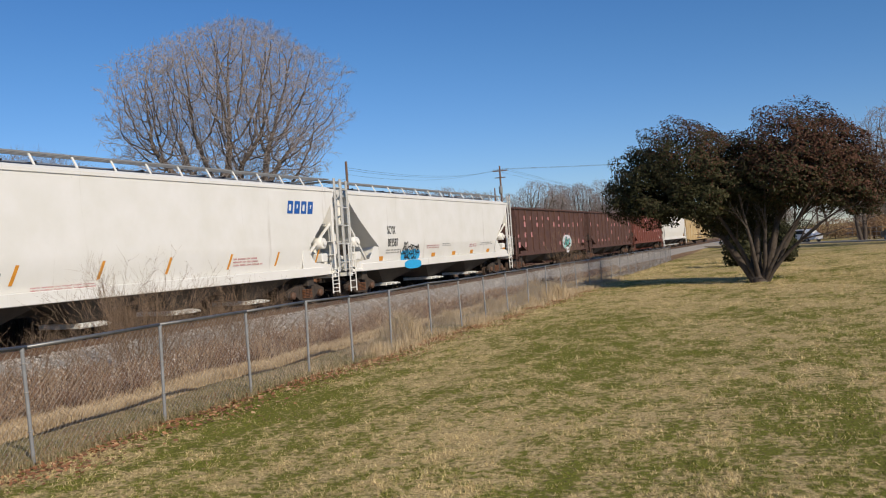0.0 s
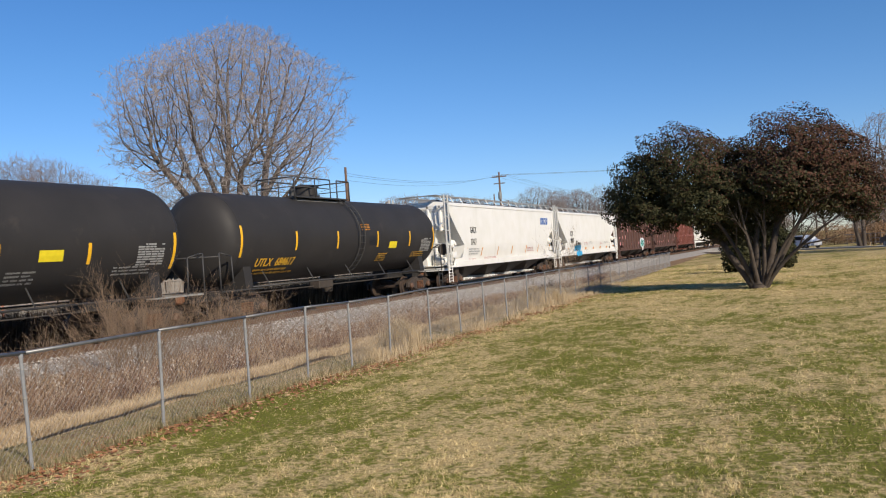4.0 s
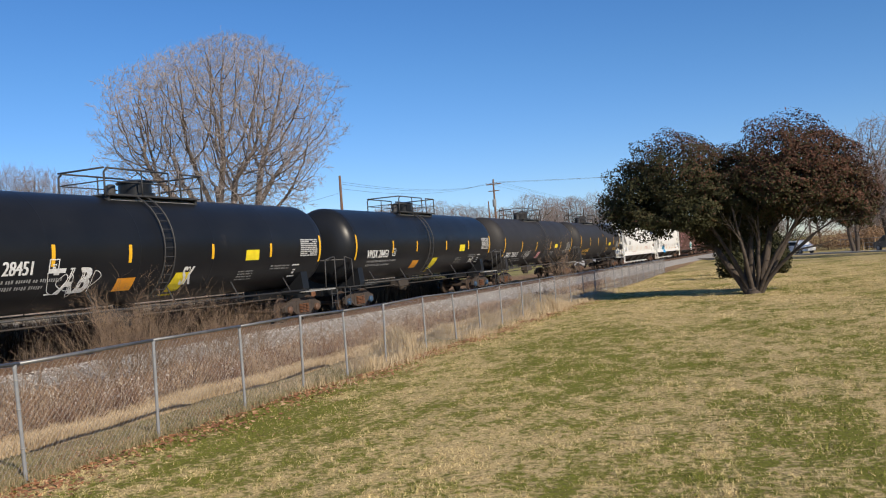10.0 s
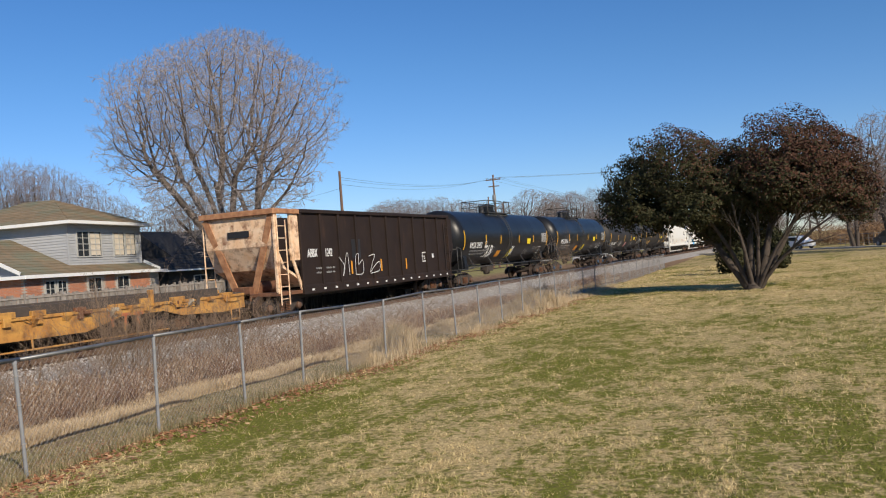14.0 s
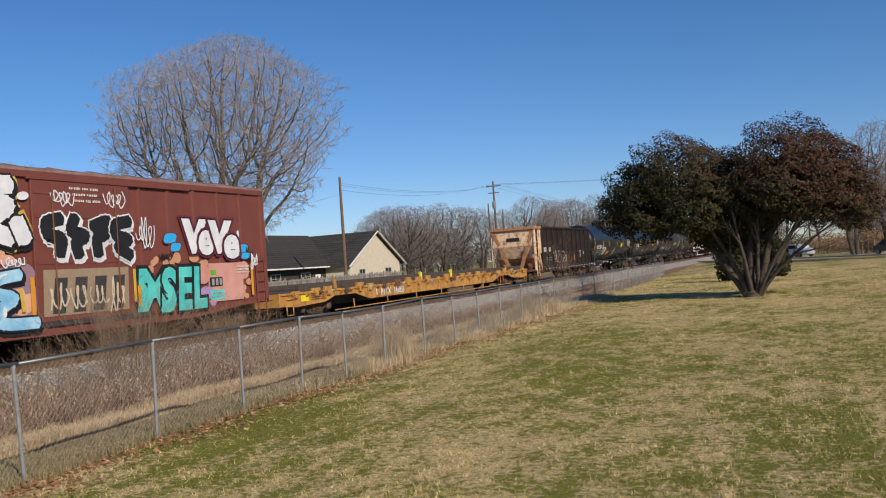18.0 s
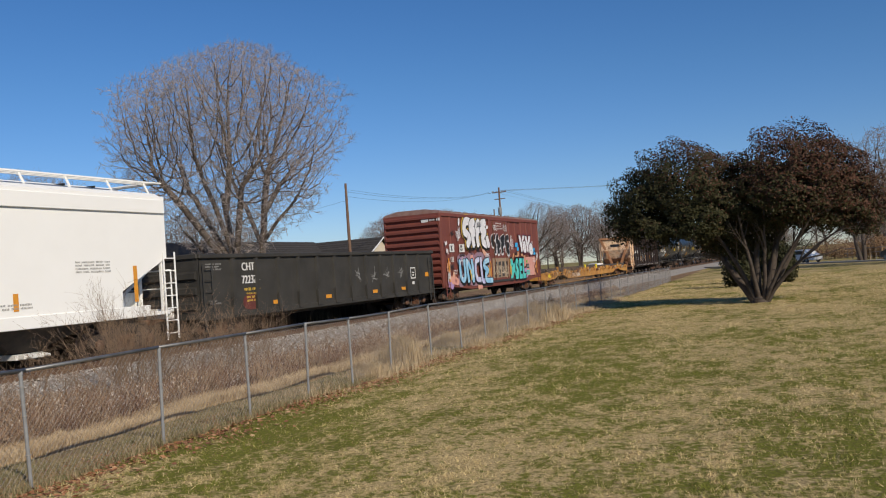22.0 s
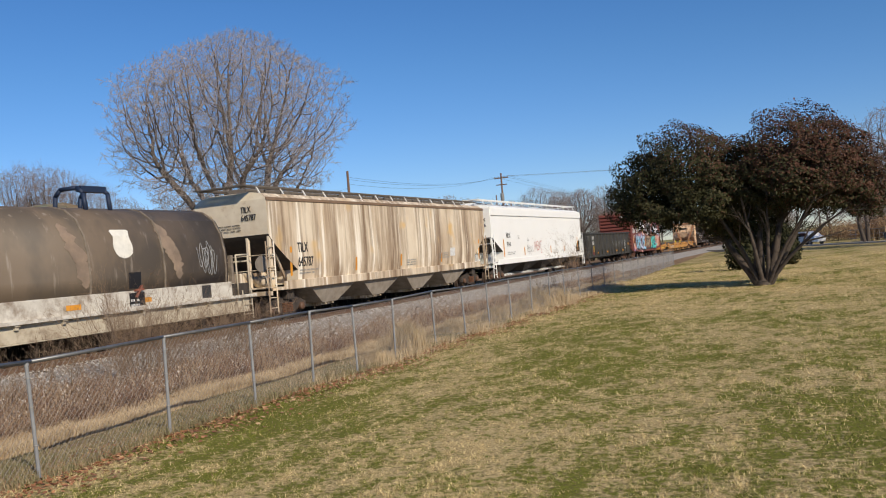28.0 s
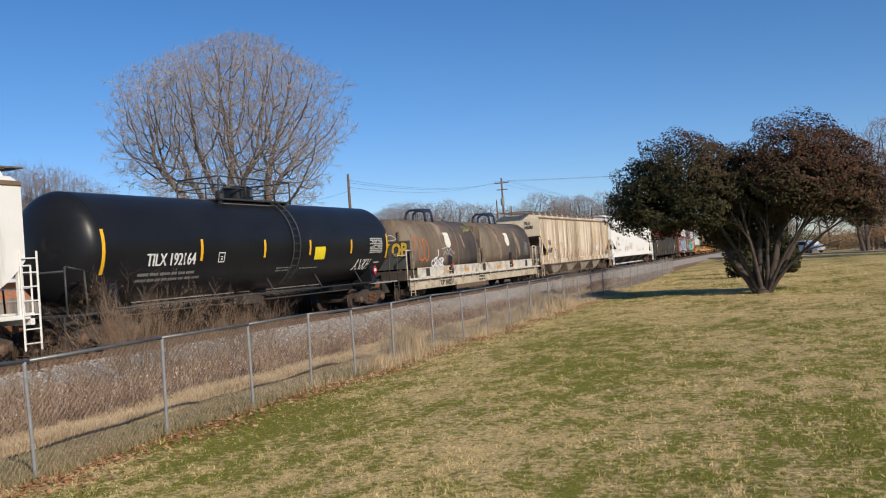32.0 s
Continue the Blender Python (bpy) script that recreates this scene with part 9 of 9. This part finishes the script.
def house_two():
    """A long low hall: dark roof, cream gable towards the track."""
    h = thing("house", "long low building with a dark roof and a cream gable", "house", pose(-46.0, 0, YARD))
    part("wall", box(B(), -14, 56, 0, -3.0, 84, 2.9), shingle_dark, h)
    part("gable_wall", prism(B(), [(81.2, 0), (93.6, 0), (93.6, 3.0), (87.4, 6.5), (81.2, 3.0)], "x", -12, 0), cream_wall, h)
    roof = part("roof", prism(B(), [(-2.2, 2.85), (-8.0, 6.55), (-14.5, 2.85)], "y", 58, 82), shingle_dark, h)
    roof_courses(roof, (-2.2, 54.5, 2.9), (-2.2, 81.0, 2.9), (-8.0, 86.0, 6.7), (-8.0, 66.0, 6.7), shingle_dark, 16)
    roof_courses(roof, (-14.5, 54.5, 2.9), (-2.2, 54.5, 2.9), (-8.0, 66.0, 6.7), (-8.0, 66.0, 6.7), shingle_dark, 16)
    roof_courses(roof, (0.5, 80.6, 2.75), (-12, 80.6, 2.75), (-12, 87.4, 6.65), (0.5, 87.4, 6.65), shingle_dark, 14)
    roof_courses(roof, (-12, 94.3, 2.7), (0.5, 94.3, 2.7), (0.5, 87.4, 6.65), (-12, 87.4, 6.65), shingle_dark, 14)
    bm = B()
    bar(bm, (0.52, 80.4, 2.68), (0.52, 87.4, 6.62), 0.07, 0.22, (1, 0, 0))
    bar(bm, (0.52, 94.5, 2.62), (0.52, 87.4, 6.62), 0.07, 0.22, (1, 0, 0))
    part("barge_board", bm, trim_white, roof)
    part("gutter", bar(B(), (-2.1, 54.5, 2.85), (-2.1, 80.6, 2.85), 0.12, 0.14), trim_white, roof)
    window(h, pose(0.03, 90.4, 1.0), 1.4, 1.3)
    window(h, pose(0.03, 84.0, 1.0), 1.2, 1.3)
    for y in (60, 66, 71.5, 77):
        window(h, pose(-2.97, y, 1.1), 1.6, 1.2)
    part("door", box(B(), -3.02, 79.0, 0, -2.93, 80.0, 2.1), trim_white, h)
    part("chimney", box(B(), -9.2, 55.5, 2.0, -8.2, 56.5, 7.4, 0.03), cream_wall, h)
    # the far neighbour, a cream gable glimpsed between the stems
    g = thing("house", "cream house with a steep gable glimpsed between trees", "house", pose(-62, 64, YARD))
    part("wall", prism(B(), [(-4, 0), (4, 0), (4, 3.0), (0, 6.4), (-4, 3.0)], "x", -9, 0), cream_wall, g)
    rf = part("roof", bar(B(), (0.3, -4.5, 2.7), (0.3, 0, 6.6), 0.3, 0.2, (1, 0, 0)), shingle_dark, g)
    roof_courses(rf, (0.5, -4.5, 2.7), (-9, -4.5, 2.7), (-9, 0, 6.6), (0.5, 0, 6.6), shingle_dark, 8)
    roof_courses(rf, (-9, 4.5, 2.7), (0.5, 4.5, 2.7), (0.5, 0, 6.6), (-9, 0, 6.6), shingle_dark, 8)


house_one()
house_two()

# weathered board fence behind the yards
yard_fence = thing("board_fence", "weathered grey board fence behind the yards", "fence")
FX = -37.6
k = 0
for y in np.arange(8, 84, 2.4):
    p = shared("yard_post", "post", lambda: box(B(), -0.05, -0.05, -0.2, 0.05, 0.05, 2.0, 0.01), fence_wood, yard_fence)
    p.matrix_basis = pose(FX + 0.08, y, YARD, rng.uniform(-2, 2))
for z in (0.35, 1.0, 1.75):
    part("rail", box(B(), FX + 0.02, 6, YARD + z - 0.045, FX + 0.06, 77, YARD + z + 0.045), fence_wood, yard_fence)
bm_v, bm_f = [], []
y = 6.0
while y < 77:
    w, h, lean = 0.135, rng.uniform(1.78, 1.95), rng.uniform(-0.02, 0.02)
    x0, x1 = FX - 0.01 + rng.uniform(-0.006, 0.006), FX + 0.012
    n = len(bm_v)
    bm_v += [(x0, y, YARD), (x0, y + w, YARD), (x0, y + w + lean, YARD + h), (x0, y + lean, YARD + h), (x1, y, YARD), (x1, y + w, YARD), (x1, y + w + lean, YARD + h), (x1, y + lean, YARD + h)]
    bm_f += [(n + a, n + b, n + c, n + d) for a, b, c, d in ((0, 1, 2, 3), (7, 6, 5, 4), (0, 4, 5, 1), (1, 5, 6, 2), (2, 6, 7, 3), (3, 7, 4, 0))]
    y += 0.145 if rng.random() > 0.02 else 0.3
raw("boarding", bm_v, bm_f, fence_wood, yard_fence)["kind"] = "stuff"


# ---- poles and wires ----
def pole(x, y, h, r, arm=False, lean=0.0):
    p = thing("utility_pole", "brown timber utility pole with a crossarm" if arm else "plain brown timber pole", "utility pole", pose(x, y, YARD, lean, 0), "utility poles")
    part("shaft", lathe(B(), [(-0.5, r), (h * 0.6, r * 0.85), (h, r * 0.65)], (0, 0, 0), "z", 9), pole_wood, p)
    if arm:
        part("crossarm", box(B(), -1.2, -0.06, h - 0.85, 1.2, 0.06, h - 0.7, 0.01), pole_wood, p)
        part("crossarm", box(B(), -0.9, -0.06, h - 1.9, 0.9, 0.06, h - 1.76, 0.01), pole_wood, p)
        for k in (-1.1, -0.4, 0.4, 1.1):
            part("insulator", lathe(B(), [(h - 0.7, 0.04), (h - 0.62, 0.07), (h - 0.52, 0.05)], (k, 0, 0), "z", 8), galvanised, p)
        part("transformer", lathe(B(), [(h - 4.4, 0.25), (h - 4.3, 0.3), (h - 3.3, 0.3), (h - 3.2, 0.22)], (0.1, -0.45, 0), "z", 12), galvanised, p)
    return p


P1, P2 = (-40.0, 69.9), (-45.0, 127.0)
pole(*P1, 11.1, 0.17)
pole(*P2, 14.8, 0.2, True)
pole(-44.0, 121.5, 11.0, 0.14, False, 1.0)
pole(-45.5, 132.0, 10.5, 0.14, False, -1.0)
pole(-38.0, 250.0, 13.0, 0.2, True)
lines = thing("overhead_lines", "thin dark overhead lines strung between the poles", "cables")


def line(a, b, sag):
    a, b = Vector(a), Vector(b)
    pts = [a.lerp(b, k / 14) - Vector((0, 0, sag * 4 * (k / 14) * (1 - k / 14))) for k in range(15)]
    part("line", pipe(B(), pts, 0.013, 4), steel_dark, lines)


for k in (-1.1, 0.4, 1.1):
    line((P2[0] + k, P2[1], YARD + 14.3), (-38 + k, 250, YARD + 12.4), 1.2)
    line((P2[0] + k, P2[1], YARD + 14.3), (30 + k, 190, YARD + 17.5), 1.0)
    line((P2[0] + k, P2[1], YARD + 14.3), (P1[0], P1[1], YARD + 10.2 + 0.3 * k), 1.0)
line((P1[0], P1[1], YARD + 9.5), (-41.5, 46.0, 5.7), 0.4)
line((P2[0], P2[1], YARD + 10.0), (-45.2, 94.0, 3.6), 0.6)

# ---- level crossing beyond ----
sig = thing("crossing_signal", "railway crossing mast with a white crossbuck", "crossing signal", pose(-24.0, 109.0, YARD))
part("mast", lathe(B(), [(-0.2, 0.07), (5.2, 0.06), (5.25, 0.02)], (0, 0, 0), "z", 8), galvanised, sig)
for a in (-45, 45):
    part("crossbuck_blade", box(B(), -0.62, -0.03, -0.11, 0.62, 0.0, 0.11), mark_white, sig).matrix_basis = pose(0, -0.08, 4.9, 0, a, 0)
part("lamp_bar", box(B(), -0.7, -0.1, 3.2, 0.7, -0.04, 3.3), steel_dark, sig)
for x in (-0.6, 0.6):
    part("lamp_hood", lathe(B(), [(-0.25, 0.3), (-0.1, 0.3), (-0.02, 0.15)], (x, 0, 3.25), "y", 12), steel_dark, sig)


def vehicle(name, label, m, paint, kind):
    """A parked car or pickup: body, cabin, windows, wheels and lights."""
    v = thing(name, label, "car", m)
    if kind == "suv":
        prof = [(-2.2, 0.35), (-2.25, 0.75), (-2.2, 1.0), (-1.9, 1.05), (-1.55, 1.62), (-1.2, 1.70), (0.5, 1.70), (0.8, 1.62), (1.35, 1.1), (2.1, 0.98), (2.25, 0.7), (2.2, 0.35)]
        glass = [(-1.75, 1.1), (-1.48, 1.55), (0.6, 1.55), (1.15, 1.1)]
    else:
        prof = [(-2.7, 0.4), (-2.75, 1.05), (-0.5, 1.08), (-0.35, 1.75), (0.8, 1.8), (1.4, 1.2), (2.5, 1.1), (2.7, 0.8), (2.65, 0.4)]
        glass = [(-0.3, 1.18), (-0.2, 1.66), (0.72, 1.68), (1.2, 1.2)]
    bm = prism(B(), prof, "x", -0.88, 0.88)
    bmesh.ops.bevel(bm, geom=[e for e in bm.edges if abs(e.verts[0].co.x - e.verts[1].co.x) < 0.01], offset=0.06, segments=2, affect="EDGES")
    bmesh.ops.recalc_face_normals(bm, faces=bm.faces)
    part("body", bm, paint, v)
    for s in (-1, 1):
        bm = prism(B(), glass, "x", s * 0.885 - 0.008, s * 0.885 + 0.008)
        bmesh.ops.recalc_face_normals(bm, faces=bm.faces)
        part("side_window", bm, dark_glass, v)
    part("windscreen", bar(B(), (-0.7, glass[-1][0] + 0.08, glass[-1][1] + 0.02), (0.7, glass[-1][0] + 0.08, glass[-1][1] + 0.02), 0.03, 0.5, (0, -0.6, 0.8)), dark_glass, v)
    for x in (-0.62, 0.62):
        part("headlight", box(B(), x - 0.2, prof[-2][0] - 0.12, 0.72, x + 0.2, prof[-2][0] + 0.02, 0.88, 0.02), mark_white, v)
        part("tail_light", box(B(), x * 1.2 - 0.1, prof[1][0] - 0.02, 0.8, x * 1.2 + 0.1, prof[1][0] + 0.08, 1.0, 0.02), mark_red, v)
    for x in (-0.82, 0.82):
        for y in (prof[0][0] + 0.75, prof[-1][0] - 0.8):
            w = part("wheel", lathe(B(), [(-0.11, 0.2), (-0.11, 0.33), (-0.07, 0.36), (0.07, 0.36), (0.11, 0.33), (0.11, 0.2)], (0, 0, 0), "x", 18), steel_dark, v)
            w.matrix_basis = pose(x, y, 0.36)
            part("rim", lathe(B(), [(-0.115, 0.2), (0.115, 0.2)], (0, 0, 0), "x", 12), galvanised, w)
    return v


paint_white = material("car_white", (0.78, 0.78, 0.77), (0.74, 0.74, 0.73), 2.0, 0.45, coat=0.1)
paint_dark = material("car_dark", (0.05, 0.055, 0.065), (0.045, 0.05, 0.06), 2.0, 0.25, coat=0.6)
vehicle("pickup_truck", "white pickup truck waiting beyond the track", pose(-27.5, 116.0, YARD, 0, 0, 75), paint_white, "pickup")

# ---- road at the far side of the lawn ----
asphalt = material("road_surface", (0.46, 0.42, 0.35), (0.38, 0.35, 0.29), 6.0, 0.9, bump=0.3)
asphalt.node_tree.nodes["Principled BSDF"].inputs["Specular IOR Level"].default_value = 0.05
concrete = material("concrete", (0.42, 0.40, 0.36), (0.36, 0.34, 0.30), 5.0, 0.9)
wood_post = material("post_wood", (0.36, 0.25, 0.14), (0.28, 0.19, 0.11), 5.0, 0.9)
RD = pose(-2.5, 113.0, -0.36, 0, 0, -52)
road = part("road", box(B(), -60, 0.3, -0.2, 140, 6.5, 0.02), asphalt)
road.matrix_basis = RD
tagged(road, "pale worn concrete road along the far edge of the lawn", "road", kind="structure")
kerb = part("kerb", box(B(), -60, 0.0, -0.2, 140, 0.3, 0.16, 0.02), concrete)
kerb.matrix_basis = RD
tagged(kerb, "pale concrete kerb beside the lawn", "kerb", kind="structure")
vehicle("parked_car", "white sport utility car parked on the road", RD @ pose(-3.6, 4.4, 0.02, 0, 0, -90), paint_white, "suv")
vehicle("parked_car", "dark car parked on the road", RD @ pose(14.5, 2.6, 0.02, 0, 0, 90), paint_dark, "suv")
rail_fence = thing("post_fence", "low wire fence on timber posts beside the road", "fence", RD)
for k in range(16):
    part("post", box(B(), 2.2 + k * 2.0 - 0.07, 7.4, -0.1, 2.2 + k * 2.0 + 0.07, 7.54, rng.uniform(1.5, 1.75), 0.02), wood_post, rail_fence)
for z in (0.4, 0.9, 1.45):
    part("wire_rail", rod(B(), (0, 7.4, z), (36, 7.4, z), 0.03, 5), galvanised, rail_fence)
for k in range(40):
    rod_ = part("picket", rod(B(), (0.5 + k * 0.8, 7.4, 0), (0.5 + k * 0.8, 7.4, 1.45), 0.02, 4), galvanised, rail_fence)
shed = thing("shed", "brown timber shed behind the far fence", "shed", RD @ pose(10, 16, 0))
part("wall", box(B(), -4, 0, 0, 6, 5, 2.2), tie_wood, shed)
part("roof", prism(B(), [(-0.4, 2.2), (5.4, 2.2), (2.5, 3.3)], "x", -4.3, 6.3), shingle_dark, shed)

# ---- sleepers and stones, last ----
tie_rest = list(np.arange(-60, 420, 0.52))
tie_mesh = None
near = [y for y in tie_rest if 8 < y < 150]
far = [y for y in tie_rest if not 8 < y < 150]
for y in near:
    if tie_mesh is None:
        ob = part("sleeper", box(B(), -1.28, -0.11, -0.12, 1.28, 0.11, 0.02), tie_wood, ballast)
        tie_mesh = ob.data
    else:
        ob = mesh_part("sleeper", tie_mesh, None, ballast)
    ob.matrix_basis = pose(TRACK_X + rng.uniform(-0.04, 0.04), y, 0, 0, 0, rng.uniform(-0.8, 0.8))
bm = B()
for y in far:
    box(bm, TRACK_X - 1.28, y - 0.11, -0.12, TRACK_X + 1.28, y + 0.11, 0.02)
part("far_sleepers", bm, tie_wood, ballast)["kind"] = "stuff"
N = 52000
y = 6 + 90 * npr.uniform(0, 1, N) ** 1.5
x = TRACK_X + np.where(npr.uniform(0, 1, N) < 0.72, npr.uniform(1.2, 6.8, N) - npr.uniform(0, 1.6, N), npr.uniform(-1.7, 1.3, N))
x = np.minimum(x, fence_x(y) - 3.3)
dx = np.abs(x - TRACK_X)
z = np.where(dx < 1.75, 0.0, -0.42 * (dx - 1.75) / 1.85)
z = np.maximum(z, ground_z(x, y))
sz = npr.uniform(0.018, 0.045, N)
octa = np.array([(1, 0, 0), (0, 1, 0), (-1, 0, 0), (0, -1, 0), (0, 0, 0.8), (0, 0, -0.8)])
v = octa[None] * npr.uniform(0.6, 1.3, (N, 6, 1)) * sz[:, None, None]
w = npr.uniform(0, math.tau, N)
c, s = np.cos(w)[:, None], np.sin(w)[:, None]
v = np.stack([v[..., 0] * c - v[..., 1] * s, v[..., 0] * s + v[..., 1] * c, v[..., 2]], -1) + np.stack([x, y, z + sz * 0.4], 1)[:, None]
f = np.arange(N)[:, None, None] * 6 + np.array([(0, 1, 4), (1, 2, 4), (2, 3, 4), (3, 0, 4)])
st = tri_mesh("stones", v, f, stone_mat)
tagged(st, "loose grey and tan crushed stone beside the rails", "stones", kind="stuff")

# ---- movement ----
def motions():
    for c, mid in TRAIN:
        walk(c, [(t, pose(TRACK_X, mid + travel(t), RAIL_Z)) for t in (0, 8, 16, 24, 32)])
    # the wheels roll on the rails; they all turn alike and share one set of keys
    steps = [k / 15 for k in range(481)]
    walk(WHEELS[0], [(t, pose(0, 0, 0.42, -math.degrees((travel(t) - travel(0)) / 0.42))) for t in steps])
    first = WHEELS[0].animation_data
    for w in WHEELS[1:]:
        w.rotation_mode = "QUATERNION"
        keys = w.animation_data_create()
        keys.action = first.action
        keys.action_slot = first.action_slot


motions()
